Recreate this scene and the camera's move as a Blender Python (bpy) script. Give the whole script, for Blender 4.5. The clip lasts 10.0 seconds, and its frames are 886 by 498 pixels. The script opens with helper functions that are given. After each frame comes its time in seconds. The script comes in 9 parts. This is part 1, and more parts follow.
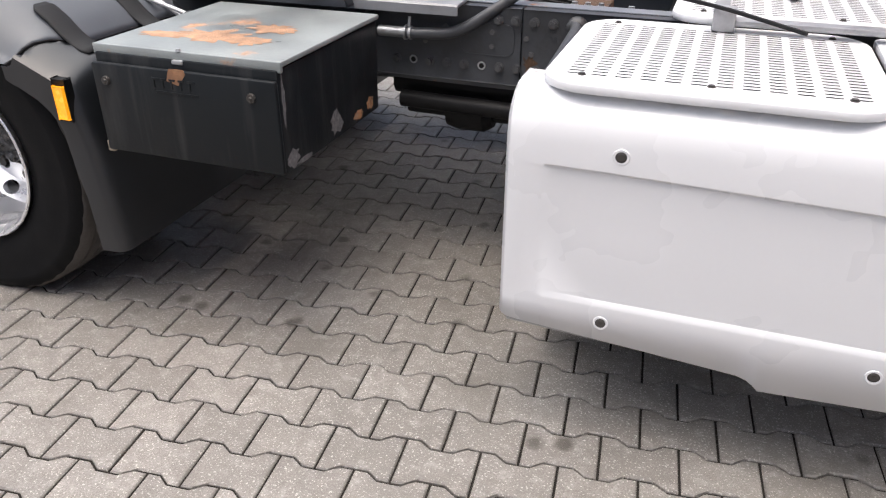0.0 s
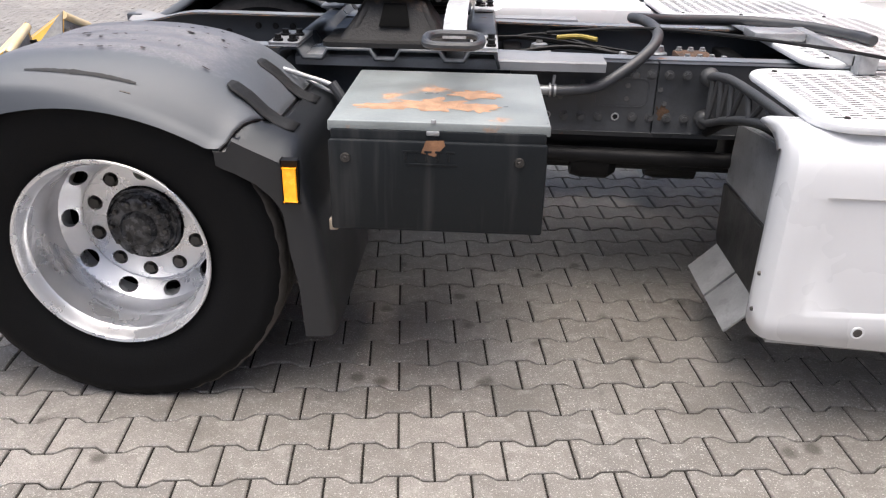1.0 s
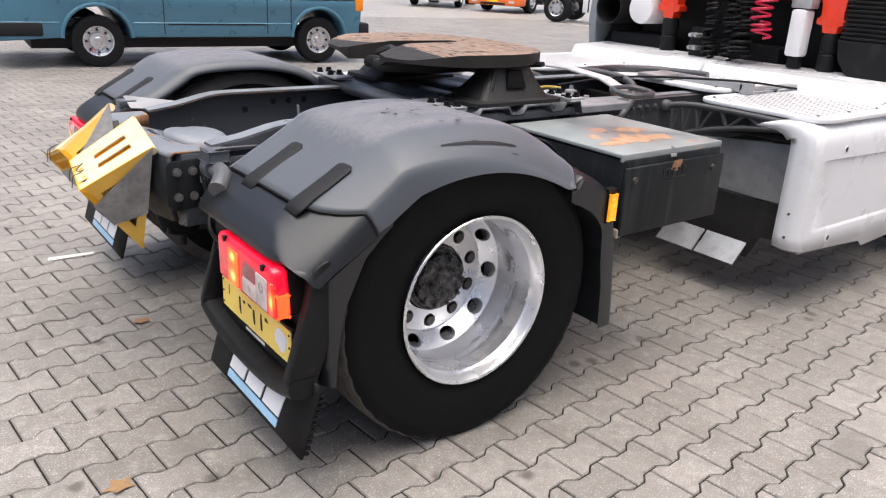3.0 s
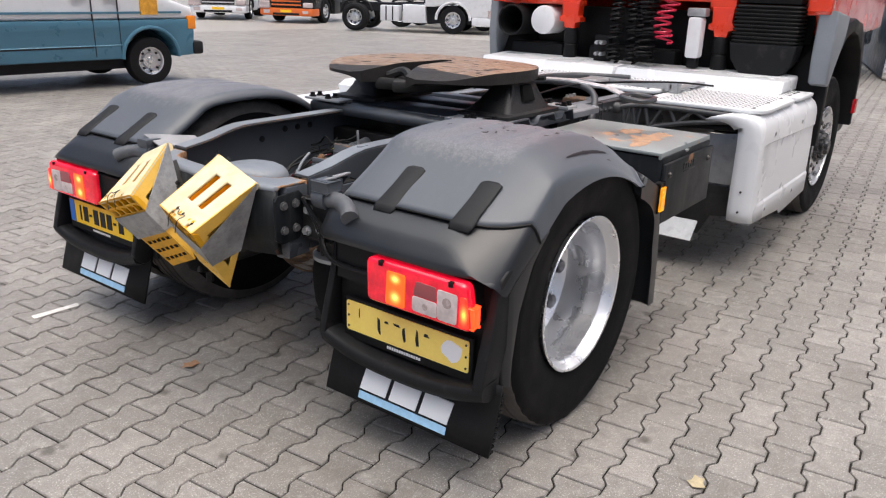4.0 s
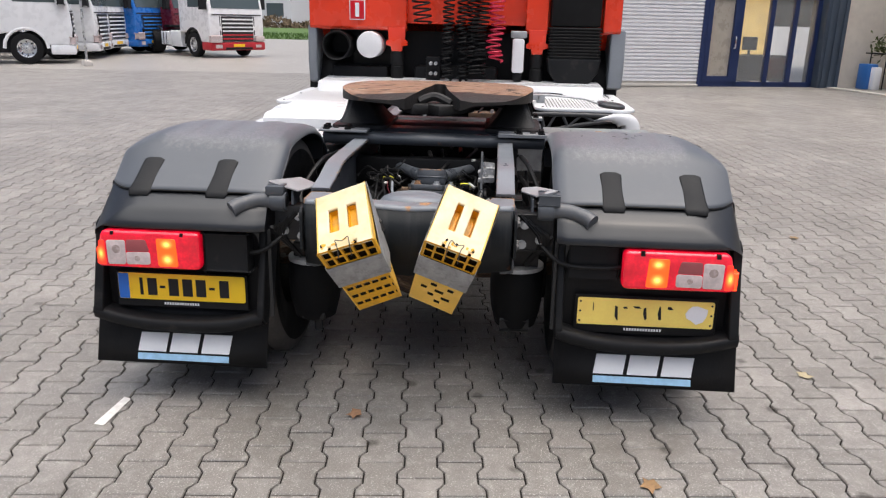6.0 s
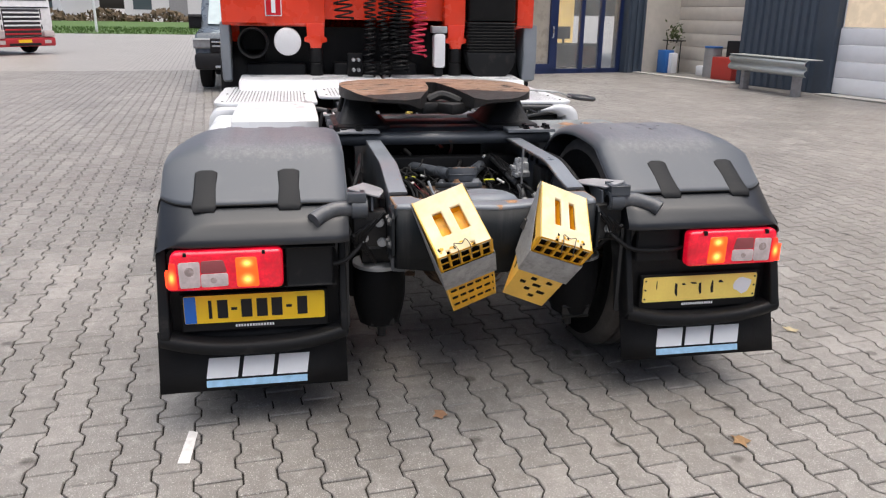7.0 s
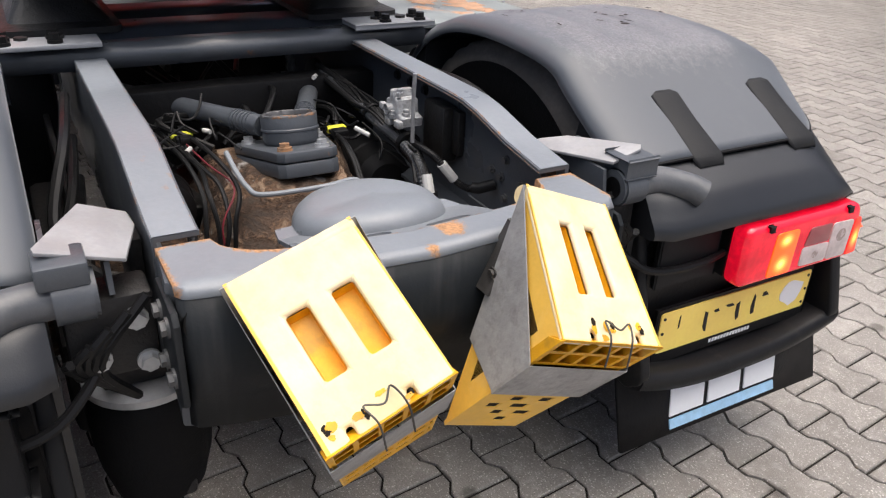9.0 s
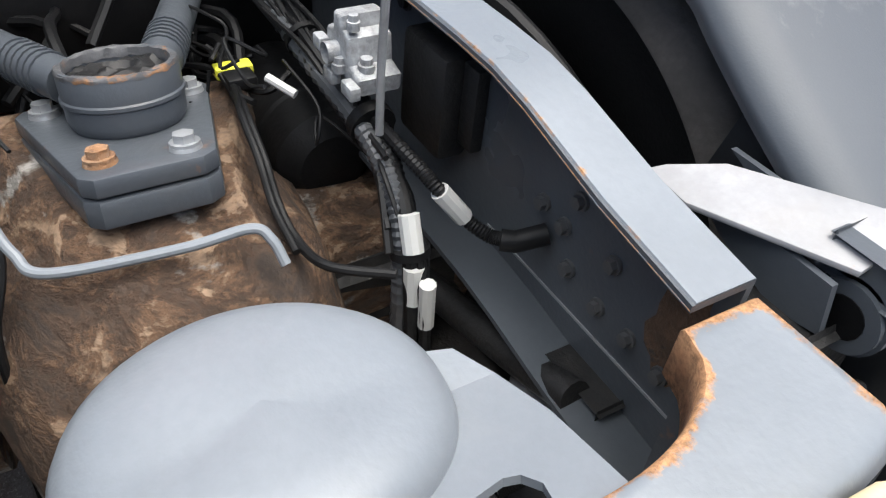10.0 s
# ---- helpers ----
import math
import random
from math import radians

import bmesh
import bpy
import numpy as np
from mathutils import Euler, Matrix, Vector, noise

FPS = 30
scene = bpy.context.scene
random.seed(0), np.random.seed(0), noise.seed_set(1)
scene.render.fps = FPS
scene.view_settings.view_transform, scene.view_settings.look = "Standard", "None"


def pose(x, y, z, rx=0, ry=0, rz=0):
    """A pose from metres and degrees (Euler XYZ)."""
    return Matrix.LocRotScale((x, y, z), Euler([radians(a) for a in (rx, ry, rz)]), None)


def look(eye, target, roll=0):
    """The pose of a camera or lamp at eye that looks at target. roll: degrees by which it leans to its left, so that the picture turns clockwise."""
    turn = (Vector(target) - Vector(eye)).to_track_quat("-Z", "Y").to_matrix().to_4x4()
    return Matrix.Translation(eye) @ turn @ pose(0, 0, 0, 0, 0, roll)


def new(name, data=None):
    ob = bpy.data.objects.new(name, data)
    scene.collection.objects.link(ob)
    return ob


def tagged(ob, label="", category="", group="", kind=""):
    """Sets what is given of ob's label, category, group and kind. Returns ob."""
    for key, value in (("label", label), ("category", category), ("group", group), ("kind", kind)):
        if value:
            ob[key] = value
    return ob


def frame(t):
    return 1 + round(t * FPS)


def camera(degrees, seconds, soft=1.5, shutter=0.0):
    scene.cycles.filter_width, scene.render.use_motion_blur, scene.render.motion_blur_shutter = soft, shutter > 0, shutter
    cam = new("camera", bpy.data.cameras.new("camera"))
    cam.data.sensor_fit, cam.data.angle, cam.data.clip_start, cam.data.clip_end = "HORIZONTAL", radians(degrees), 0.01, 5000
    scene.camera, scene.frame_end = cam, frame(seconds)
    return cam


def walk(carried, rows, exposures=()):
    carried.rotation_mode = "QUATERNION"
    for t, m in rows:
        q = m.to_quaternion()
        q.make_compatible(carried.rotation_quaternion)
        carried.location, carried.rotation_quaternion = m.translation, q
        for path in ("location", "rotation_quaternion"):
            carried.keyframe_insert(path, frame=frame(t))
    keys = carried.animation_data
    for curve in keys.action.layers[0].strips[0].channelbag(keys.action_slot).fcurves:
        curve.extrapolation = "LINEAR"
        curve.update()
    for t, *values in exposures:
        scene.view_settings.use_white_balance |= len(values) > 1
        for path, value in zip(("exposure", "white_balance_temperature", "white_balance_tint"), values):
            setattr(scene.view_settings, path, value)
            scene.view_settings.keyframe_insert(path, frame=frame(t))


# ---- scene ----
cam = camera(60.15, 10.0, soft=1.2)
PATH = [
    (0, (2.295, -2.918, 1.457), (1.707, -1.268, 0.492), 0.2),
    (0.5, (1.682, -3.105, 1.481), (1.344, -1.356, 0.572), 0.3),
    (1, (1.047, -3.205, 1.499), (0.97, -1.4, 0.641), 1.1),
    (1.5, (0.382, -3.271, 1.524), (0.624, -1.46, 0.71), 1.9),
    (2, (-0.27, -3.264, 1.525), (0.282, -1.501, 0.761), 2.5),
    (2.5, (-0.898, -3.23, 1.531), (-0.033, -1.579, 0.804), 3.2),
    (3, (-1.511, -3.0, 1.533), (-0.372, -1.508, 0.842), 2.9),
    (3.2, (-1.702, -2.944, 1.534), (-0.496, -1.497, 0.862), 2.6),
    (4.3, (-2.65, -2.096, 1.576), (-1.037, -1.102, 0.935), 1.4),
    (4.5, (-2.788, -1.914, 1.533), (-1.123, -0.996, 0.911), 1.2),
    (5, (-3.104, -1.41, 1.546), (-1.325, -0.726, 0.937), 1.1),
    (5.5, (-3.305, -0.827, 1.548), (-1.442, -0.409, 0.954), 0.9),
    (6, (-3.465, -0.318, 1.555), (-1.555, -0.19, 0.975), 1.2),
    (6.2, (-3.49, -0.124, 1.535), (-1.574, -0.092, 0.965), 1.0),
    (7.3, (-3.365, 0.96, 1.587), (-1.528, 0.447, 0.985), 1.0),
    (7.5, (-3.239, 1.009, 1.556), (-1.43, 0.414, 0.947), 0.9),
    (8, (-2.738, 0.964, 1.528), (-1.029, 0.199, 0.826), 1.5),
    (8.5, (-2.24, 0.818, 1.511), (-0.622, -0.025, 0.692), 1.8),
    (9, (-1.684, 0.534, 1.446), (-0.153, -0.363, 0.525), 2.8),
    (9.5, (-1.133, 0.25, 1.372), (0.244, -0.678, 0.257), 3.8),
    (10, (-0.819, 0.084, 1.315), (0.426, -0.766, 0.0), 6.3),
]
walk(cam, [(t, look(eye, target, roll)) for t, eye, target, roll in PATH],
     exposures=[(0.0, 1.32, 6450, 10), (1.5, 1.41, 6450, 10), (3.0, 1.30, 6450, 10), (4.5, 0.98, 6400, 9), (8.0, 0.98, 6400, 9), (9.0, 1.20, 6550, 10), (9.5, 1.36, 6500, 10), (10.0, 1.56, 6250, 5)])

# ---- light ----
world = bpy.data.worlds.new("overcast")
scene.world = world
world.use_nodes = True
sky = world.node_tree.nodes.new("ShaderNodeTexSky")
sky.sky_type = "NISHITA"
sky.sun_disc = False
sky.sun_elevation = radians(80)
sky.sun_rotation = radians(200)
sky.dust_density = 6.0
sky.ozone_density = 0.2
sky.air_density = 0.6
world.node_tree.links.new(sky.outputs[0], world.node_tree.nodes["Background"].inputs[0])
world.node_tree.nodes["Background"].inputs[1].default_value = 0.085
sun = new("sun", bpy.data.lights.new("sun", "SUN"))
sun.data.energy = 1.5
sun.data.angle = radians(85)
sun.data.color = (1.0, 0.98, 0.955)
sun.matrix_world = look((-1.2, 0.1, 12), (0, 0, 0))

# ---- materials ----


def ramp(nt, src, a, b, lo=0.0, hi=1.0):
    n = nt.nodes.new("ShaderNodeMapRange")
    n.inputs[1].default_value, n.inputs[2].default_value = a, b
    n.inputs[3].default_value, n.inputs[4].default_value = lo, hi
    nt.links.new(src, n.inputs[0])
    return n.outputs[0]


def noise_at(nt, vec, scale, detail=4.0, rough=0.55):
    n = nt.nodes.new("ShaderNodeTexNoise")
    n.inputs["Scale"].default_value = scale
    n.inputs["Detail"].default_value = detail
    n.inputs["Roughness"].default_value = rough
    nt.links.new(vec, n.inputs["Vector"])
    return n.outputs["Fac"]


def blend(nt, fac, a, b, mode="MIX"):
    n = nt.nodes.new("ShaderNodeMix")
    n.data_type = "RGBA"
    n.blend_type = mode
    for key, val in (("Factor", fac), ("A", a), ("B", b)):
        sock = {"Factor": n.inputs[0], "A": n.inputs[6], "B": n.inputs[7]}[key]
        if isinstance(val, (int, float)):
            sock.default_value = val
        elif isinstance(val, tuple):
            sock.default_value = (*val[:3], 1)
        else:
            nt.links.new(val, sock)
    return n.outputs[2]


def maths(nt, op, a, b=0.0):
    n = nt.nodes.new("ShaderNodeMath")
    n.operation = op
    for i, v in enumerate((a, b)):
        if isinstance(v, (int, float)):
            n.inputs[i].default_value = v
        else:
            nt.links.new(v, n.inputs[i])
    return n.outputs[0]


def shade(c, k):
    return tuple(max(0.0, min(1.0, v * k)) for v in c[:3])


def mat(name, col, rough=0.5, wear_sheen=None, wear_sheen_edge=(0.86, 0.98), wear_sheen_rough=0.9, metal=0.0, var=0.15, scale=5.0, bump=0.08, fine=90.0, rust=0.0, rust_col=(0.22, 0.09, 0.035),
        dirt=0.0, dirt_col=(0.16, 0.14, 0.12), streak=0.0, coat=0.0, emit=0.0, spec=0.5, rust_scale=7.0, stretch=None, rvar=0.12):
    """A painted, bare or moulded surface with grain, broad unevenness, dirt and rust patches."""
    if max(col) < 0.03 and metal < 0.2 and spec == 0.5:
        spec = 0.2  # matt rubber and black plastic
    m = bpy.data.materials.new(name)
    m.use_nodes = True
    nt = m.node_tree
    b = nt.nodes["Principled BSDF"]
    tc = nt.nodes.new("ShaderNodeTexCoord")
    vec = tc.outputs["Object"]
    if stretch:
        mp = nt.nodes.new("ShaderNodeMapping")
        mp.inputs["Scale"].default_value = stretch
        nt.links.new(vec, mp.inputs["Vector"])
        vec = mp.outputs[0]
    big = noise_at(nt, vec, scale)
    small = noise_at(nt, vec, fine, 3.0, 0.6)
    c = blend(nt, ramp(nt, big, 0.3, 0.7), shade(col, 1 - var), shade(col, 1 + var))
    c = blend(nt, maths(nt, "MULTIPLY", ramp(nt, small, 0.35, 0.7), min(1.0, var * 1.6)), c, shade(col, 0.72))
    r = ramp(nt, big, 0.3, 0.7, max(0.02, rough - rvar), min(1, rough + rvar))
    if dirt:
        f = maths(nt, "MULTIPLY", ramp(nt, noise_at(nt, vec, scale * 2.3, 8.0, 0.65), 0.62 - 0.25 * dirt, 0.75), min(1.0, dirt))
        c = blend(nt, f, c, dirt_col)
        r = maths(nt, "MAXIMUM", r, maths(nt, "MULTIPLY", f, 0.85))
    if streak:
        mp = nt.nodes.new("ShaderNodeMapping")
        mp.inputs["Scale"].default_value = (22, 22, 1.6)
        nt.links.new(tc.outputs["Object"], mp.inputs["Vector"])
        f = maths(nt, "MULTIPLY", ramp(nt, noise_at(nt, mp.outputs[0], 1.0, 3.0), 0.52, 0.78), streak)
        c = blend(nt, f, c, dirt_col)
    if wear_sheen:
        at = nt.nodes.new("ShaderNodeAttribute")
        at.attribute_name = "wear_sheen"
        edge = noise_at(nt, vec, 42.0, 7.0, 0.68)
        f = maths(nt, "MULTIPLY", ramp(nt, maths(nt, "ADD", maths(nt, "MULTIPLY", edge, 0.9), at.outputs["Fac"]), *wear_sheen_edge), ramp(nt, at.outputs["Fac"], 0.02, 0.12))
        wc = blend(nt, ramp(nt, noise_at(nt, vec, 160.0, 4.0, 0.7), 0.35, 0.65), shade(wear_sheen, 0.5), shade(wear_sheen, 1.35))
        c = blend(nt, f, c, wc)
        r = maths(nt, "MAXIMUM", r, maths(nt, "MULTIPLY", f, wear_sheen_rough))
    met = None
    if rust:
        n1 = noise_at(nt, vec, rust_scale, 7.0, 0.62)
        f = ramp(nt, n1, 0.72 - 0.3 * rust, 0.78 - 0.28 * rust)
        rc = blend(nt, ramp(nt, small, 0.3, 0.7), shade(rust_col, 0.55), shade(rust_col, 1.35))
        c = blend(nt, f, c, rc)
        r = maths(nt, "MAXIMUM", r, maths(nt, "MULTIPLY", f, 0.9))
        met = maths(nt, "MULTIPLY", maths(nt, "SUBTRACT", 1.0, f), metal)
    nt.links.new(c, b.inputs["Base Color"])
    nt.links.new(r, b.inputs["Roughness"])
    if met is not None:
        nt.links.new(met, b.inputs["Metallic"])
    else:
        b.inputs["Metallic"].default_value = metal
    b.inputs["Specular IOR Level"].default_value = spec
    b.inputs["Coat Weight"].default_value = coat
    b.inputs["Coat Roughness"].default_value = 0.08
    if bump:
        bp = nt.nodes.new("ShaderNodeBump")
        bp.inputs["Strength"].default_value = min(1.0, bump * 4)
        bp.inputs["Distance"].default_value = 0.004
        nt.links.new(small, bp.inputs["Height"])
        nt.links.new(bp.outputs[0], b.inputs["Normal"])
    if emit:
        nt.links.new(c, b.inputs["Emission Color"])
        b.inputs["Emission Strength"].default_value = emit
    return m


def glass(name, col=(0.9, 0.95, 0.95), rough=0.02, dark=0.0):
    m = bpy.data.materials.new(name)
    m.use_nodes = True
    b = m.node_tree.nodes["Principled BSDF"]
    b.inputs["Base Color"].default_value = (*col, 1)
    b.inputs["Roughness"].default_value = rough
    b.inputs["Transmission Weight"].default_value = 1.0 - dark
    b.inputs["IOR"].default_value = 1.45
    return m


def paver_mat(name, single):
    """Worn grey concrete pavers, each of its own tint; stains lie across them."""
    m = bpy.data.materials.new(name)
    m.use_nodes = True
    nt = m.node_tree
    b = nt.nodes["Principled BSDF"]
    geo = nt.nodes.new("ShaderNodeNewGeometry")
    pos = geo.outputs["Position"]
    rnd = nt.nodes.new("ShaderNodeObjectInfo").outputs["Random"] if single else geo.outputs["Random Per Island"]
    c = blend(nt, rnd, (0.240, 0.225, 0.208), (0.405, 0.380, 0.354))
    c = blend(nt, ramp(nt, noise_at(nt, pos, 0.8, 5.0), 0.35, 0.68), c, (0.212, 0.199, 0.183))
    grain = noise_at(nt, pos, 260.0, 4.0, 0.75)
    c = blend(nt, maths(nt, "MULTIPLY", ramp(nt, grain, 0.42, 0.62), 0.68), c, (0.13, 0.115, 0.10))
    c = blend(nt, maths(nt, "MULTIPLY", ramp(nt, noise_at(nt, pos, 170.0, 2.0), 0.60, 0.68), 0.85), c, (0.62, 0.60, 0.55))
    blot = noise_at(nt, pos, 3.1, 6.0, 0.6)
    c = blend(nt, maths(nt, "MULTIPLY", ramp(nt, blot, 0.54, 0.70), 0.6), c, (0.15, 0.137, 0.12))
    mottle = noise_at(nt, pos, 19.0, 7.0, 0.68)
    c = blend(nt, maths(nt, "MULTIPLY", ramp(nt, mottle, 0.50, 0.66), 0.42), c, (0.155, 0.142, 0.128))
    c = blend(nt, maths(nt, "MULTIPLY", ramp(nt, mottle, 0.46, 0.34), 0.35), c, (0.47, 0.445, 0.412))
    spots = nt.nodes.new("ShaderNodeTexVoronoi")
    spots.inputs["Scale"].default_value = 4.3
    nt.links.new(pos, spots.inputs["Vector"])
    warp = maths(nt, "ADD", spots.outputs["Distance"], maths(nt, "MULTIPLY", noise_at(nt, pos, 30.0), 0.12))
    c = blend(nt, maths(nt, "MULTIPLY", ramp(nt, warp, 0.205, 0.13), 0.8), c, (0.075, 0.066, 0.056))
    nt.links.new(c, b.inputs["Base Color"])
    nt.links.new(ramp(nt, blot, 0.3, 0.7, 0.54, 0.34), b.inputs["Roughness"])
    bp = nt.nodes.new("ShaderNodeBump")
    bp.inputs["Strength"].default_value = 0.75
    bp.inputs["Distance"].default_value = 0.0025
    nt.links.new(grain, bp.inputs["Height"])
    nt.links.new(bp.outputs[0], b.inputs["Normal"])
    return m


M_PAVER, M_FIELD = paver_mat("paver_concrete", True), paver_mat("paver_field", False)


def far_paving():
    m = bpy.data.materials.new("far_paving")
    m.use_nodes = True
    nt = m.node_tree
    b = nt.nodes["Principled BSDF"]
    pos = nt.nodes.new("ShaderNodeNewGeometry").outputs["Position"]
    br = nt.nodes.new("ShaderNodeTexBrick")
    br.inputs["Color1"].default_value, br.inputs["Color2"].default_value = (0.43, 0.404, 0.374, 1), (0.36, 0.340, 0.315, 1)
    br.inputs["Mortar"].default_value = (0.055, 0.050, 0.043, 1)
    br.inputs["Scale"].default_value = 1.0
    br.inputs["Brick Width"].default_value, br.inputs["Row Height"].default_value, br.inputs["Mortar Size"].default_value = 0.2046, 0.1426, 0.007
    lay = nt.nodes.new("ShaderNodeMapping")
    lay.inputs["Rotation"].default_value = (0, 0, -radians(5.56))
    nt.links.new(pos, lay.inputs["Vector"])
    nt.links.new(lay.outputs[0], br.inputs["Vector"])
    c = blend(nt, maths(nt, "MULTIPLY", ramp(nt, noise_at(nt, pos, 0.5, 6.0), 0.4, 0.7), 0.4), br.outputs["Color"], (0.25, 0.235, 0.21))
    nt.links.new(c, b.inputs["Base Color"])
    b.inputs["Roughness"].default_value = 0.38
    return m


def fall(x, y):
    """The yard falls gently away beyond the van."""
    return -0.010 * max(0.0, min(22.0, 0.71 * (x + y) - 8.0))


M_FAR = far_paving()
M_JOINT = mat("joint_sand", (0.026, 0.023, 0.020), 0.95, var=0.35, scale=3, fine=150, bump=0.2)
M_JOINT_FAR = mat("joint_sand_pale", (0.048, 0.044, 0.038), 0.95, var=0.3, scale=3, fine=150, bump=0.2)
# pale crown film: dust together with sky sheen put into the colour
M_GUARD = mat("mudguard_plastic", wear_sheen=(0.185, 0.178, 0.190), wear_sheen_edge=(0.66, 1.16), wear_sheen_rough=0.7, col=(0.056, 0.065, 0.078), rough=0.52, var=0.10, scale=3, bump=0.015, fine=350, rvar=0.06, spec=0.8, dirt=0.15, dirt_col=(0.15, 0.155, 0.165))
sheen = M_GUARD.node_tree.nodes["Principled BSDF"]
sheen.inputs["Sheen Weight"].default_value, sheen.inputs["Sheen Roughness"].default_value = 0.30, 0.40
sheen.inputs["Sheen Tint"].default_value = (0.92, 0.96, 1.0, 1.0)
# guard plastic in a darker colour, for the shade on steep faces
M_HOUSING = mat("guard_plastic_shaded", (0.013, 0.0145, 0.017), 0.36, var=0.15, scale=3, bump=0.02, fine=350, dirt=0.2, dirt_col=(0.035, 0.036, 0.038), rvar=0.06, spec=0.6)
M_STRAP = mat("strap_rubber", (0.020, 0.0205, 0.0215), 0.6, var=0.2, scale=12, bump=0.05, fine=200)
# darkest guard plastic; fins and lip take it to show shade
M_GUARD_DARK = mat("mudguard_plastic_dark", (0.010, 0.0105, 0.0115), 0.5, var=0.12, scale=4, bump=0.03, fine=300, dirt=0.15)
M_RUBBER = mat("tyre_rubber", (0.0052, 0.0054, 0.006), 0.7, var=0.3, scale=6, bump=0.08, fine=160, dirt=0.2, dirt_col=(0.011, 0.0108, 0.0105), spec=0.14)
M_FLAP = mat("flap_rubber", (0.009, 0.009, 0.0095), 0.55, var=0.2, bump=0.05, dirt=0.2, dirt_col=(0.04, 0.04, 0.04))
M_RIM = mat("rim_paint", (0.74, 0.745, 0.76), 0.30, metal=0.75, var=0.04, scale=9, bump=0.0)
M_HUB = mat("greasy_hub", (0.022, 0.022, 0.023), 0.24, metal=0.4, var=0.6, scale=14, bump=0.12, fine=60, dirt=0.8, dirt_col=(0.20, 0.20, 0.205))
M_BOLT = mat("bolt_steel", (0.12, 0.12, 0.12), 0.5, metal=0.3, var=0.3, scale=30, bump=0.05)
M_NUT = mat("nut_steel", (0.09, 0.085, 0.08), 0.5, metal=0.7, var=0.3, bump=0.1)
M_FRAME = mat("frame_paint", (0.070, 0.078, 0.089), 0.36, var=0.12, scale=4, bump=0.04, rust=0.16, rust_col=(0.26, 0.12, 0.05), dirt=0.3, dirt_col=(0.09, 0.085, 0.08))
# frame paint made paler for tops: dust and sky light in one colour
M_FRAME_LIGHT = mat("frame_paint_light", wear_sheen=(0.40, 0.215, 0.105), col=(0.190, 0.208, 0.230), rough=0.36, var=0.12, scale=4, bump=0.03, rust=0.22, rust_col=(0.34, 0.16, 0.07), rust_scale=5.0, dirt=0.18, dirt_col=(0.2, 0.2, 0.19))
M_BLACK = mat("black_steel", (0.008, 0.008, 0.0085), 0.5, var=0.3, bump=0.06, dirt=0.35, dirt_col=(0.022, 0.021, 0.02))
M_DARK = mat("grimy_steel", (0.020, 0.0195, 0.0195), 0.55, metal=0.3, var=0.35, scale=9, bump=0.12, rust=0.12, dirt=0.4, dirt_col=(0.06, 0.052, 0.045))
M_SADDLE = mat("saddle_iron", (0.030, 0.027, 0.025), 0.55, metal=0.4, var=0.3, scale=7, bump=0.15, rust=0.45, rust_col=(0.085, 0.055, 0.036), rust_scale=4.0)
M_PEDESTAL = mat("pedestal_iron", (0.020, 0.0195, 0.0195), 0.55, metal=0.2, var=0.3, scale=7, bump=0.15, rust=0.30, rust_col=(0.075, 0.048, 0.032), rust_scale=5.0)
M_POCKET_DARK = mat("pocket_black", (0.004, 0.004, 0.004), 0.9, var=0.2, bump=0.0)
M_COUPLING = mat("coupling_grease", (0.27, 0.165, 0.10), 0.45, metal=0.15, var=0.7, scale=14, bump=0.5, fine=40, rust=0.60, rust_col=(0.040, 0.034, 0.031), rust_scale=15.0, stretch=(1.7, 0.6, 1), dirt=0.7, dirt_col=(0.56, 0.45, 0.36))
def flaking_rust():
    """Layered rust: dark scale, brown and tan sheets with grey remains of paint, in ragged horizontal flakes."""
    m = bpy.data.materials.new("rusty_axle")
    m.use_nodes = True
    nt = m.node_tree
    b = nt.nodes["Principled BSDF"]
    mp = nt.nodes.new("ShaderNodeMapping")
    mp.inputs["Scale"].default_value = (1.0, 0.8, 1.9)
    nt.links.new(nt.nodes.new("ShaderNodeTexCoord").outputs["Object"], mp.inputs["Vector"])
    big = nt.nodes.new("ShaderNodeTexNoise")
    big.inputs["Scale"].default_value, big.inputs["Detail"].default_value, big.inputs["Roughness"].default_value, big.inputs["Distortion"].default_value = 15.0, 10.0, 0.66, 0.35
    nt.links.new(mp.outputs[0], big.inputs["Vector"])
    f = big.outputs["Fac"]
    fine = noise_at(nt, mp.outputs[0], 95.0, 6.0, 0.7)
    c = blend(nt, ramp(nt, f, 0.36, 0.46), (0.034, 0.024, 0.018), (0.088, 0.052, 0.032))
    c = blend(nt, ramp(nt, f, 0.50, 0.54), c, (0.175, 0.100, 0.056))
    c = blend(nt, ramp(nt, f, 0.575, 0.60), c, (0.27, 0.18, 0.115))
    grey = noise_at(nt, mp.outputs[0], 6.5, 7.0, 0.6)
    c = blend(nt, ramp(nt, grey, 0.575, 0.61), c, (0.33, 0.31, 0.285))
    c = blend(nt, maths(nt, "MULTIPLY", ramp(nt, fine, 0.45, 0.68), 0.6), c, (0.045, 0.032, 0.024))
    nt.links.new(c, b.inputs["Base Color"])
    b.inputs["Roughness"].default_value = 0.82
    step = maths(nt, "ADD", maths(nt, "MULTIPLY", ramp(nt, f, 0.44, 0.60), 1.0), maths(nt, "MULTIPLY", fine, 0.45))
    bp = nt.nodes.new("ShaderNodeBump")
    bp.inputs["Strength"].default_value = 0.9
    bp.inputs["Distance"].default_value = 0.010
    nt.links.new(step, bp.inputs["Height"])
    nt.links.new(bp.outputs[0], b.inputs["Normal"])
    return m


